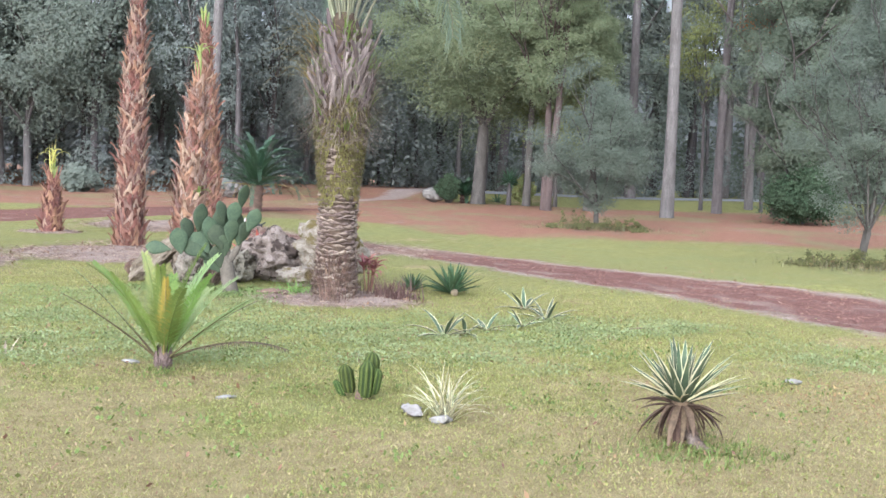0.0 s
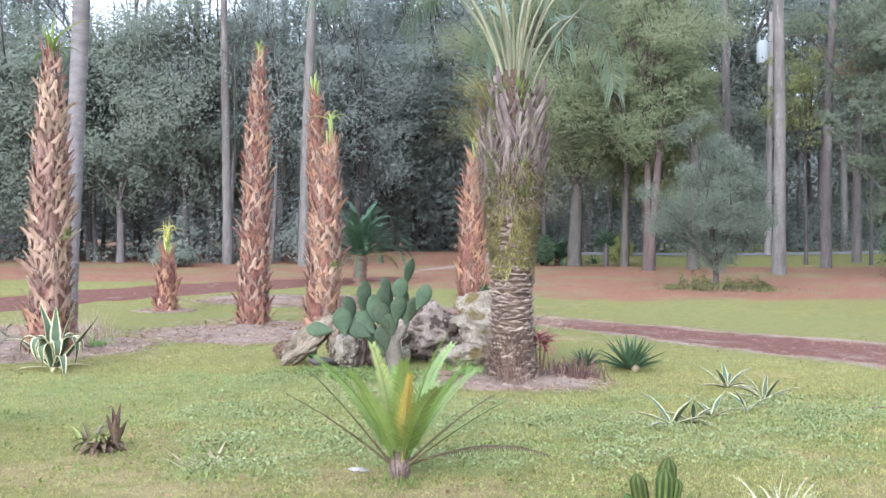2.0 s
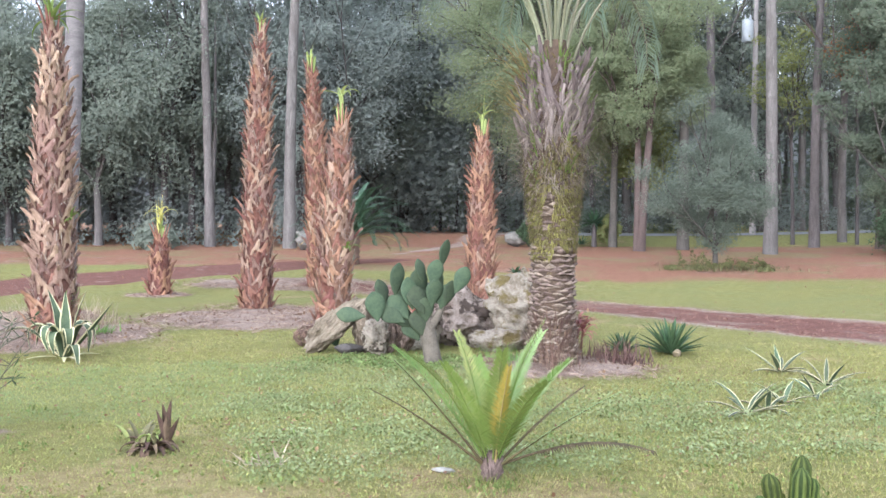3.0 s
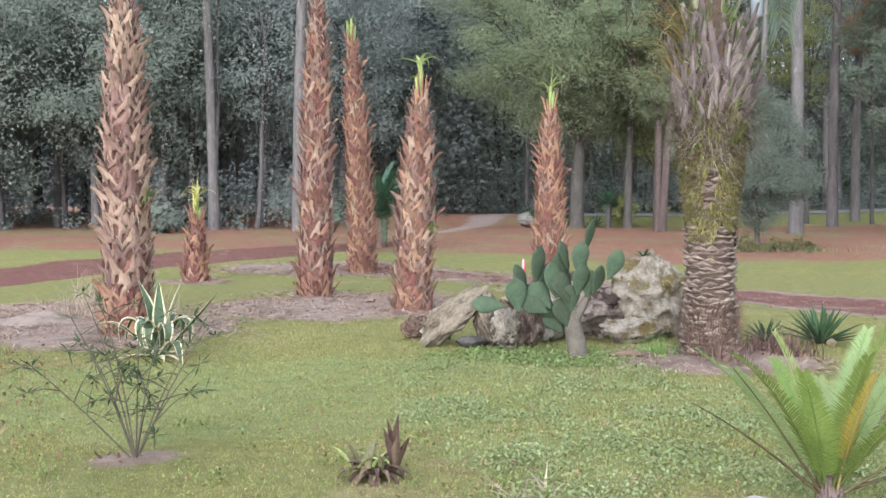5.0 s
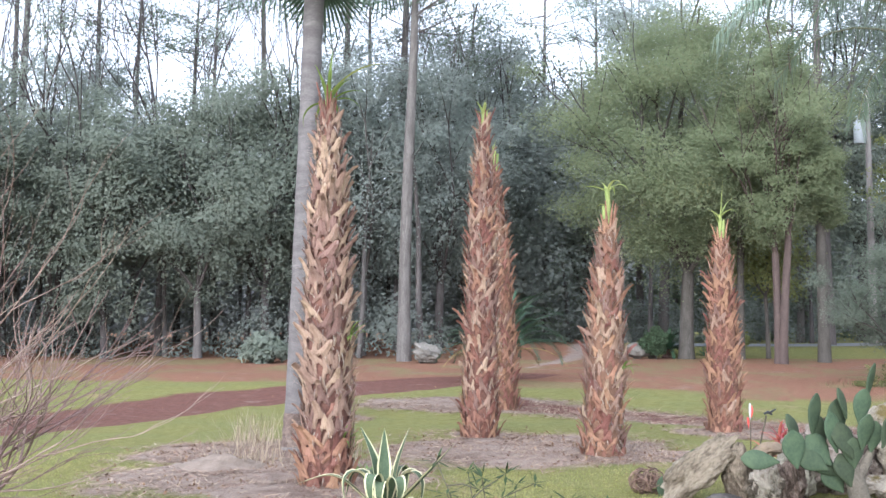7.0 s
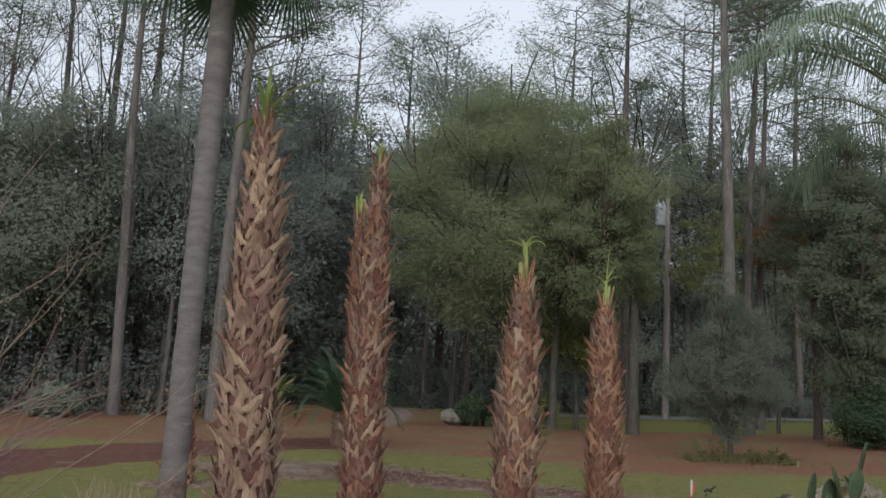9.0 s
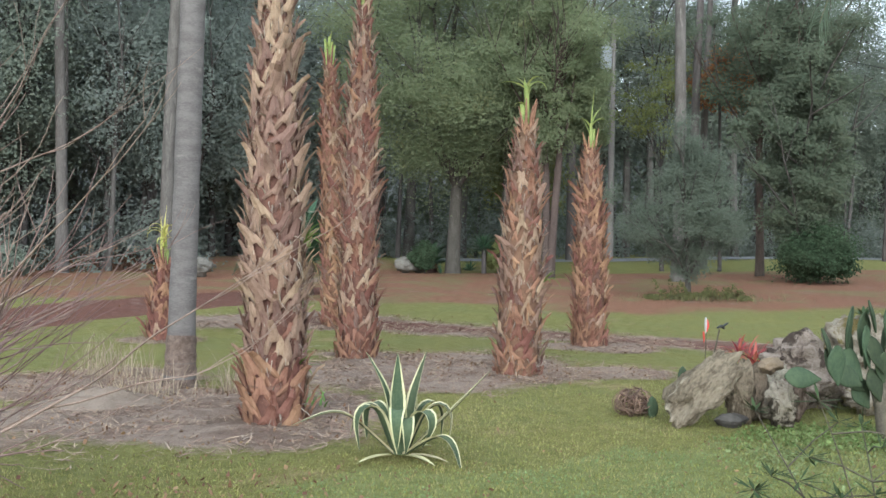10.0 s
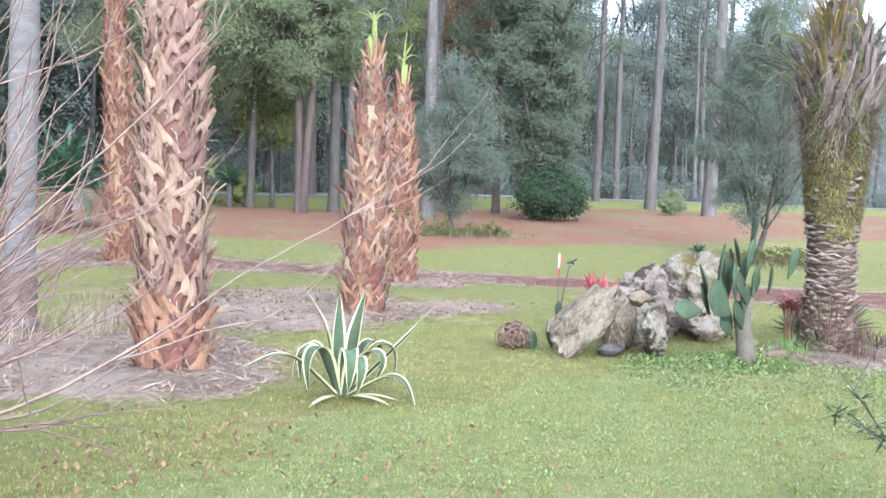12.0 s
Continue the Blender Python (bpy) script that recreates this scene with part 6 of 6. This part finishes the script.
# dead agave with a spike of dry leaves
dead = rosette("dying_agave", -4.9, 8.15, "rotting agave stump with a dry upright spike", 26, 0.25, 0.05, 25, 80, [M["agave_dead"]], (0, 0, 0, 0), 49, (60, 170), 0.02, 0.006)
r_ = random.Random(49)
for q in range(14):
    made = Build()
    strap(made, bent(r_.uniform(0.14, 0.26), r_.uniform(55, 85), r_.uniform(20, 120), 7), 0.045, (0, 0, 0, 0), 0.5, 0.005)
    part("leaf", made, M["spear"] if q % 3 == 0 else M["brown_weed"], dead, "yellow-green dying leaf", pose(r_.uniform(-0.16, 0.06), r_.uniform(-0.08, 0.08), 0.06, 0, 0, r_.uniform(0, 360)))
for q in range(5):
    made = Build()
    strap(made, bent(0.34 - 0.03 * q, 80 - 4 * q, -8, 7), 0.065, (0, 0, 0, 0), 1.1, 0.01)
    part("dry_spike", made, M["agave_dead"], dead, "furled dry brown leaf", pose(0.12, 0.0, 0.06, 0, 0, 60 + q * 75) @ pose(0.01, 0, 0))


# ---- columnar cactus ----
def column(made, pts, rad, ribs=8):
    pts = np.asarray(pts, float)
    n, k = len(pts), ribs * 4
    a = np.linspace(0, 2 * np.pi, k, endpoint=False)
    prof = 0.68 + 0.32 * np.abs(np.cos(a * ribs / 2)) ** 0.7
    u = np.linspace(0, 1, n)
    w = rad * np.clip(np.minimum(0.72 + 1.6 * u, np.sqrt(np.clip((1.001 - u) / 0.22, 0, 1))), 0.02, 1)
    rows = [p + np.stack([np.cos(a) * prof * s, np.sin(a) * prof * s, 0 * a], -1) for p, s in zip(pts, w)]
    grid = np.concatenate([np.array(rows), np.array(rows)[:, :1]], 1)
    # slot 1, the painted groove shade, goes on the faces between ribs
    made.sheet(grid, slots=[1 if (c % 4) in (1, 2) else 0 for c in range(k)])


cac = thing("column_cactus", -0.66, 6.62, "clump of three ribbed green column cacti", "cactus")
for q, (dx, dy, h, rad, z0) in enumerate(((0.03, -0.03, 0.29, 0.062, 0.02), (0.06, 0.06, 0.33, 0.065, 0.03), (-0.13, 0.02, 0.22, 0.058, 0.04), (-0.19, -0.01, 0.12, 0.035, 0.02), (0.10, 0.0, 0.2, 0.05, 0.04))):
    made = Build()
    u = np.linspace(0, 1, 14)
    column(made, np.stack([dx * (0.8 + 0.3 * u), dy + 0 * u, z0 + h * u], -1), rad)
    part("stem", made, [M["cactus"], M["cactus_groove"]], cac, "ribbed green column")
made = Build()
made.tube([(0, 0, -0.04), (0, 0, 0.03), (-0.02, 0, 0.07)], [0.07, 0.06, 0.03], 8)
part("stump", made, M["bark_chip"], cac)


# ---- prickly pear ----
def pad_mesh(length, width, seed):
    r = random.Random(seed)
    made = Build()
    u, a = np.linspace(0, 1, 11), np.linspace(0, 2 * np.pi, 15)
    w = width / 2 * np.sin(np.pi * np.clip(u, 0.03, 0.992) ** 1.45) ** 0.6
    t = 0.010 + 0.010 * np.sin(np.pi * u)
    t = np.minimum(t, w)
    curl = r.uniform(-0.05, 0.05)
    made.sheet(np.array([np.stack([ww * np.cos(a), tt * np.sin(a) + curl * uu ** 2, np.full_like(a, length * uu)], -1) for uu, ww, tt in zip(u, w, t)]))
    return named_mesh(made, "pad", [M["pad"]])


pear = thing("prickly_pear", -2.88, 12.66, "prickly pear cactus with blue-green pads on a corky trunk", "cactus")
made = Build()
made.tube([(0.06, -0.02, -0.06), (0.04, 0, 0.1), (0.0, 0.0, 0.3), (-0.03, 0.03, 0.48), (-0.05, 0.05, 0.6)], [(0.125, 0.11), (0.105, 0.09), (0.10, 0.075), (0.095, 0.06), (0.07, 0.045)], 12)
made.tube([(0, 0, 0.42), (0.1, 0.03, 0.58), (0.16, 0.05, 0.7)], [(0.05, 0.04), (0.05, 0.035), (0.03, 0.02)], 8)
part("trunk", made, M["pear_trunk"], pear, "corky grey trunk")
# middle of each pad (x, y, z), its lean, its turn, its length and width
PADS = ((-0.93, -0.08, 0.60, -84, 15, 0.34, 0.17), (-0.64, -0.12, 0.70, -10, 12, 0.35, 0.22), (-0.56, 0.06, 0.86, -12, 48, 0.31, 0.20), (-0.40, 0.02, 1.01, 4, 40, 0.40, 0.20), (-0.24, -0.03, 0.85, -12, 30, 0.38, 0.20),
        (-0.14, 0.12, 0.95, 6, 20, 0.40, 0.21), (-0.10, 0.04, 1.12, -9, 50, 0.29, 0.17), (0.06, 0.03, 1.09, 9, 18, 0.33, 0.19), (0.165, 0.08, 1.33, 10, 52, 0.34, 0.18), (0.37, -0.26, 1.03, 24, 15, 0.33, 0.18),
        (0.165, 0.02, 0.81, 12, 15, 0.29, 0.19), (-0.36, 0.0, 0.68, -40, 20, 0.34, 0.24), (-0.20, 0.06, 0.41, -32, 10, 0.30, 0.22), (-0.30, 0.05, 0.55, -50, 25, 0.33, 0.22), (-0.05, -0.02, 0.66, -6, 10, 0.28, 0.20),
        (-0.13, -0.06, 0.78, -22, 22, 0.36, 0.22), (-0.44, -0.04, 0.60, -58, 16, 0.34, 0.22), (-0.50, 0.10, 0.66, -24, 34, 0.34, 0.21), (0.05, -0.05, 0.86, 8, 26, 0.33, 0.20), (-0.30, 0.10, 0.80, 2, 40, 0.36, 0.21), (-0.12, -0.04, 0.50, -14, 14, 0.30, 0.21),
        (0.10, 0.14, 0.90, 4, 62, 0.36, 0.19), (-0.02, 0.22, 0.80, 2, 65, 0.36, 0.20), (0.24, -0.12, 0.86, 22, 35, 0.30, 0.17))
for q, (px, py, pz, lean_, rz, ln, wd) in enumerate(PADS):
    part("pad", pad_mesh(ln * 1.04, wd * 1.12, q), None, pear, "", pose(px - 0.5 * ln * math.sin(radians(lean_)), py, pz - 0.5 * ln * math.cos(radians(lean_)), 0, lean_, 0) @ pose(0, 0, 0, 0, 0, rz))
pads = [pad_mesh(0.27, 0.17, 0)]
# two low pads by the leaning slab
low_pear = thing("prickly_pear_seedling", -4.2, 14.15, "young prickly pear of two pads behind the slab", "cactus")
for px, pz, ry in ((0.05, 0.0, -12), (-0.22, -0.06, 8), (0.12, 0.24, 10)):
    part("pad", pads[0], None, low_pear, "", pose(px, 0, pz, 0, ry, 20))


# ---- red leafed plants ----
def ti_plant(x, y, label, stems, tall, leaf_len, mat, seed, z=None, name="ti_plant", group=""):
    r = random.Random(seed)
    ob = thing(name, x, y, label, "plant", group, z=z)
    for q in range(stems):
        sx, sy, h = r.uniform(-0.1, 0.1), r.uniform(-0.1, 0.1), tall * r.uniform(0.75, 1.1)
        if tall > 0.1:
            made = Build()
            made.tube([(sx * 0.5, sy * 0.5, -0.03), (sx, sy, h * 0.5), (sx * 1.3, sy * 1.3, h)], [0.014, 0.012, 0.01], 6)
            part("cane", made, M["boot_red"], ob, "thin brown cane")
        for k in range(11 if tall > 0.1 else 14):
            leaf = Build()
            strap(leaf, bent(leaf_len * r.uniform(0.7, 1.1), r.uniform(12, 82), r.uniform(15, 75) if name == "bromeliad" else r.uniform(30, 110), 7), leaf_len * (0.13 if name == "bromeliad" else 0.2), (0, 0, 0, 0), 0.35)
            part("leaf", leaf, mat, ob, "", pose(sx * 1.3, sy * 1.3, max(0.0, h - 0.02 - 0.012 * k), 0, 0, k * 137.5))


ti_plant(-0.97, 13.5, "red-leaved ti plant on thin brown canes", 4, 0.48, 0.26, M["red_leaf"], 61, group="red plants")
for q, (px, py) in enumerate(((-2.82, 14.74), (-3.0, 14.7), (-2.68, 14.8), (-2.92, 14.85))):
    ti_plant(px, py, "bright red bromeliad behind the rock pile", 1, 0.5 if q < 3 else 0.58, 0.32, M["red_bright"], 65 + q, name="bromeliad", group="red bromeliads")


# ---- garden ornaments on stakes ----
orn = thing("garden_stake", -3.11, 15.26, "white and red bird ornament on a thin stake", "ornament")
made = Build()
made.tube([(0, 0, -0.1), (0, 0, 0.4), (0.01, 0, 0.78)], [0.006, 0.006, 0.006], 6)
part("stake", made, M["stem"], orn, "thin dark stake")
made = Build()
made.tube([(0, 0, 0.74), (0, 0, 0.78), (0.003, 0, 0.83), (0.0, 0, 0.89), (0.0, 0, 0.92), (0.0, 0, 0.93)], [(0.006, 0.006), (0.012, 0.010), (0.019, 0.016), (0.015, 0.014), (0.012, 0.012), (0.005, 0.005)], 10)
part("body", made, M["white_paint"], orn, "white painted body")
made = Build()
made.tube([(0.012, -0.005, 0.76), (0.024, -0.005, 0.83), (0.018, -0.005, 0.90)], [(0.006, 0.005), (0.015, 0.024), (0.008, 0.010)], 8)
made.tube([(-0.03, 0, 0.76), (-0.02, 0, 0.70), (-0.02, 0, 0.63)], [(0.012, 0.006), (0.014, 0.006), (0.004, 0.004)], 6)
part("wing", made, M["red_paint"], orn, "red painted wing and tail")
orn = thing("garden_stake", -2.95, 15.3, "black ornament on a leaning green stake", "ornament")
made = Build()
made.tube([(-0.1, 0, -0.1), (-0.04, 0, 0.4), (0.05, 0, 0.78)], [0.012, 0.011, 0.01], 6)
part("stake", made, M["stem"], orn)
made = Build()
made.tube([(0.02, 0, 0.80), (0.07, 0, 0.82), (0.12, 0, 0.79)], [(0.012, 0.012), (0.035, 0.02), (0.012, 0.012)], 8)
made.tube([(0.09, 0, 0.81), (0.15, 0, 0.85), (0.17, 0, 0.86)], [(0.012, 0.012), (0.022, 0.012), (0.004, 0.004)], 6)
part("figure", made, M["black_paint"], orn, "black painted figure")


# ---- twiggy shrubs, tufts, brush ----
def whorl_shrub(x, y, seed, scale=1.0):
    r = random.Random(seed)
    ob = thing("twiggy_shrub", x, y, "sparse twiggy shrub with small dark leaf tufts", "shrub", scale=scale)
    leaves = Build()
    for q in range(11):
        a, up = q * 33 + r.uniform(-14, 14), r.uniform(48, 80)
        ln = r.uniform(0.65, 1.05)
        m = np.array([[math.cos(radians(a)), -math.sin(radians(a)), 0], [math.sin(radians(a)), math.cos(radians(a)), 0], [0, 0, 1]])
        pts = bent(ln, up, r.uniform(5, 25), 8) @ m.T
        made = Build()
        made.tube(pts, np.linspace(0.0055, 0.0022, 9), 5)
        ends = [pts[-1]]
        for k in range(4):
            i = r.randint(3, 7)
            w = np.array([r.uniform(-1, 1), r.uniform(-1, 1), r.uniform(0.0, 0.6)])
            w = w / np.linalg.norm(w) * r.uniform(0.15, 0.36)
            made.tube([pts[i], pts[i] + w * 0.5 + (0, 0, 0.015), pts[i] + w], [0.0036, 0.003, 0.002], 4)
            ends.append(pts[i] + w)
        part("stem", made, M["stem"], ob)
        for e in ends:
            for k in range(13):
                w = np.array([r.uniform(-1, 1), r.uniform(-1, 1), r.uniform(-0.35, 0.5)])
                w = w / np.linalg.norm(w)
                n = np.cross(w, (0, 0, 1.0)) * 0.008
                s = r.uniform(0.06, 0.115)
                leaves.add([e, e + w * s * 0.5 + n, e + w * s, e + w * s * 0.5 - n], [[0, 1, 2, 3]])
    part("leaves", leaves, M["dark_leaf"], ob, "narrow dark whorled leaves", smooth=False)


whorl_shrub(-6.46, 8.58, 71, 1.2)


def tuft(name, x, y, label, count, length, mat, seed, spread_=0.2, width=0.008, bend=(10, 70), z=0.0, group="", rise=(50, 88)):
    r = random.Random(seed)
    made = Build()
    for q in range(count):
        a = r.uniform(0, 2 * math.pi)
        m = np.array([[math.cos(a), -math.sin(a), 0], [math.sin(a), math.cos(a), 0], [0, 0, 1]])
        pts = bent(length * r.uniform(0.5, 1.2), r.uniform(*rise), r.uniform(*bend), 5) @ m.T + (r.gauss(0, spread_), r.gauss(0, spread_ * 0.8), 0)
        u = np.linspace(1.02, 0.03, 6)[:, None]
        wv = np.array([-math.sin(a), math.cos(a), 0]) * width / 2
        made.sheet(np.stack([pts - wv * u, pts + wv * u], 1))
    return solo(name, made, mat, on_ground(x, y, z), label, "weeds" if "weed" in name else "grass tuft", group, "stuff" if "weed" in name else "", smooth=False)


tuft("grass_tuft", -1.95, 12.75, "bright green grass tuft beside the date palm", 130, 0.3, M["grass_tuft"], 81, 0.14, 0.009)
tuft("dry_grass_tuft", -1.42, 12.18, "dry brown shoots at the date palm's foot", 70, 0.34, M["root"], 82, 0.12, 0.012, (5, 25), group="dry tufts", rise=(75, 89))
tuft("dry_grass_tuft", -9.75, 18.2, "tall dry tan grass tuft by the grey palm", 170, 0.7, M["dry_tuft"], 83, 0.22, 0.009, (5, 50), group="dry tufts")
tuft("dry_grass_tuft", -8.3, 16.6, "tall dry tan grass tuft by the grey palm", 120, 0.55, M["dry_tuft"], 84, 0.16, 0.009, (5, 50), group="dry tufts")
tuft("dry_grass_tuft", -9.4, 16.4, "tall dry tan grass tuft by the grey palm", 140, 0.5, M["dry_tuft"], 85, 0.25, 0.009, (5, 60), group="dry tufts")
tuft("green_weed", -7.75, 15.4, "bright green weed in the palm bed", 40, 0.3, M["grass_tuft"], 86, 0.1, 0.03, (30, 110), group="green weeds")
tuft("green_weed", 1.4, 5.35, "green weeds round the agave stump", 220, 0.08, M["weed"], 87, 0.22, 0.014, (30, 110), group="green weeds")
tuft("green_weed", 1.85, 5.45, "green weeds round the agave stump", 220, 0.08, M["weed"], 88, 0.2, 0.014, (30, 110), group="green weeds")
tuft("brown_weed", 5.25, 28.7, "low brown-green weeds under the young oak", 620, 0.24, M["brown_weed"], 121, 0.95, 0.018, (20, 90), group="brown weeds")
tuft("brown_weed", 10.5, 22.4, "low brown-green weeds under the young oak", 760, 0.26, M["brown_weed"], 122, 1.0, 0.018, (20, 90), group="brown weeds")


def brush_heap(x, y, wide, count, seed, label):
    """Low heap of cut leafy sprigs and dead leaves, higher at both ends."""
    r = random.Random(seed)
    ob = thing("brush_heap", x, y, label, "brush", "cut brush under the oaks")
    centres, radii, sprig_tips = [], [], []
    for q in range(count):
        px, py = r.uniform(-1, 1) * wide, r.gauss(0, 0.22)
        pz = r.uniform(0.02, 0.16) * (1.2 - abs(px) / wide)
        centres.append((px, py, max(pz, 0.03)))
        radii.append(r.uniform(0.10, 0.21))
    heap = leaf_cloud(np.array(centres), np.array(radii), 90, 0.024, seed, 0.5)
    tagged(part("foliage", heap, M["brush_leaf"], ob, "brown-green wilted leaves", smooth=False), kind="stuff")
    for q in range(count // 2):
        a = r.uniform(0, 2 * math.pi)
        side = r.choice((-0.55, -0.45, 0.35, 0.6)) * wide
        m = np.array([[math.cos(a), -math.sin(a), 0], [math.sin(a), math.cos(a), 0], [0, 0, 1]])
        pts = bent(r.uniform(0.3, 0.62), r.uniform(30, 75), r.uniform(5, 50), 5) @ m.T + (side + r.gauss(0, 0.22 * wide), r.gauss(0, 0.15), 0.02)
        made = Build()
        made.tube(pts, np.linspace(0.008, 0.003, len(pts)), 4)
        part("sprig", made, M["root"], ob, "bare brown sprig")
        sprig_tips.extend(pts[2:])
    tip = leaf_cloud(np.array(sprig_tips), np.full(len(sprig_tips), 0.07), 16, 0.024, seed + 1, 0.9)
    tagged(part("sprig_foliage", tip, M["brush_leaf"], ob, "dark green leaves on the sprigs", smooth=False), kind="stuff")


brush_heap(10.5, 22.35, 1.75, 44, 131, "low heap of cut leafy brush under the young oak")
brush_heap(5.25, 28.7, 1.5, 30, 133, "low heap of wilted brush under the young oak")
tuft("green_weed", -2.4, 7.25, "green weeds at the cycad's foot", 160, 0.08, M["weed"], 89, 0.14, 0.014, (30, 110), group="green weeds")
r_ = random.Random(90)
made = Build()
for q in range(150):
    d = np.array([r_.gauss(0, 1), r_.gauss(0, 1), r_.gauss(0.1, 1)])
    d /= np.linalg.norm(d)
    e = np.cross(d, [r_.gauss(0, 1), r_.gauss(0, 1), r_.gauss(0, 1)])
    e /= np.linalg.norm(e)
    s = r_.uniform(0.10, 0.19)
    pts = [d * s * math.cos(k) + e * s * math.sin(k) * r_.uniform(0.9, 1.1) for k in np.linspace(0, r_.uniform(0.8, 1.9), 5)]
    made.tube([(p[0] * 1.15, p[1], p[2] * 0.85 + 0.13) for p in pts], np.linspace(0.009, 0.004, 5), 4)
solo("root_clump", made, M["root"], on_ground(-4.55, 14.3), "ball of dry tangled brown roots on the lawn", "roots")
tuft("twiggy_plant", -0.72, 12.95, "low grey-brown leafless twiggy plant", 110, 0.34, M["bark_chip"], 91, 0.14, 0.022, (0, 30), group="twiggy plants", rise=(40, 85))
tuft("twiggy_plant", -0.45, 12.7, "low grey-brown leafless twiggy plant", 90, 0.32, M["bark_chip"], 92, 0.12, 0.022, (0, 30), group="twiggy plants", rise=(40, 85))
tuft("dry_grass_tuft", -4.0, 7.75, "flattened dry leaves on the lawn", 30, 0.22, M["dry_tuft"], 93, 0.1, 0.02, (20, 60), group="dry tufts", rise=(5, 50))
broadleaf("clipped_bush", 1.05, 41.1, "rounded grey-green bush beside the pale rock", 1.1, 0.5, 0.08, 0.03, 95, M["ever_leaf"], M["dark_bark"], 22, 120, 0.045, 0.9)
broadleaf("yellow_bush", 4.35, 42.0, "small yellow-green bush beside the yucca", 1.2, 0.45, 0.1, 0.03, 96, M["gold_leaf"], M["dark_bark"], 16, 60, 0.06, 0.9)
broadleaf("green_bush", -13.2, 37.0, "low bright green bush at the wood's edge", 0.95, 0.8, 0.1, 0.03, 97, M["wood_leaf"], M["dark_bark"], 20, 90, 0.08, 0.8)
broadleaf("green_bush", 22.6, 36.6, "low green bush at the road verge", 1.0, 0.55, 0.1, 0.03, 98, M["oak_leaf"], M["dark_bark"], 18, 80, 0.07, 0.8)

made = Build()
made.tube([(-0.28, 0.05, 0.03), (-0.1, 0.0, 0.05), (0.12, -0.03, 0.045), (0.3, -0.05, 0.02)], [(0.03, 0.02), (0.06, 0.045), (0.055, 0.04), (0.02, 0.015)], 9)
solo("log", made, M["bark_chip"], on_ground(-2.2, 12.7), "rotting dark log lying in the grass", "log")
made = Build()
made.tube([(-0.16, 0, 0.012), (0, 0.02, 0.02), (0.18, 0.0, 0.015)], [0.008, 0.012, 0.006], 6)
solo("stick", made, M["bark_chip"], on_ground(2.45, 10.8, 0, 10), "short broken stick on the lawn", "stick")


def bare_brush(x, y):
    r = random.Random(101)
    ob = thing("bare_shrub", x, y, "large leafless shrub with arching pinkish brown branches", "shrub")
    for q in range(17):
        made, tips = Build(), []
        a = radians(-50 + 92 * (q * 0.618 % 1) + r.uniform(-5, 5)) if q != 3 else radians(r.uniform(90, 270))
        w = np.array([math.cos(a), math.sin(a), r.uniform(0.5, 1.45)])
        limb(made, r, (r.uniform(-0.4, 0.4), r.uniform(-0.6, 0.7), -0.05), w / np.linalg.norm(w), r.uniform(1.3, 1.55) if q > 11 else r.uniform(0.95, 1.2), r.uniform(0.02, 0.03), 4 if q > 11 else 3, tips, 0.5, 0.03, 2 if q > 11 else 3, 0.27)
        part("branch", made, M["twig"], ob, "bare arching branch")
    return ob


bare_brush(-11.55, 11.6)


# a low pale heap beside the grey palm
hx, hy = np.meshgrid(np.linspace(-1, 1, 26), np.linspace(-1, 1, 18))
rr = np.hypot(hx, hy)
hz = 0.13 * np.clip(1 - rr, 0, 1) ** 0.8 * (1 + 0.5 * wobble(hx, hy, 0.22, 4) + 0.3 * wobble(hx, hy, 0.09, 6)) - 0.05 * step(0.75, 1.1, rr) + 0.012
heap = Build()
heap.sheet(np.stack([hx * 0.75, hy * 0.6, hz], -1))
solo("sand_mound", heap, M["sandy"], on_ground(-9.75, 16.0, 0.0, 12), "low pale mound of sandy straw on the lawn", "mound")
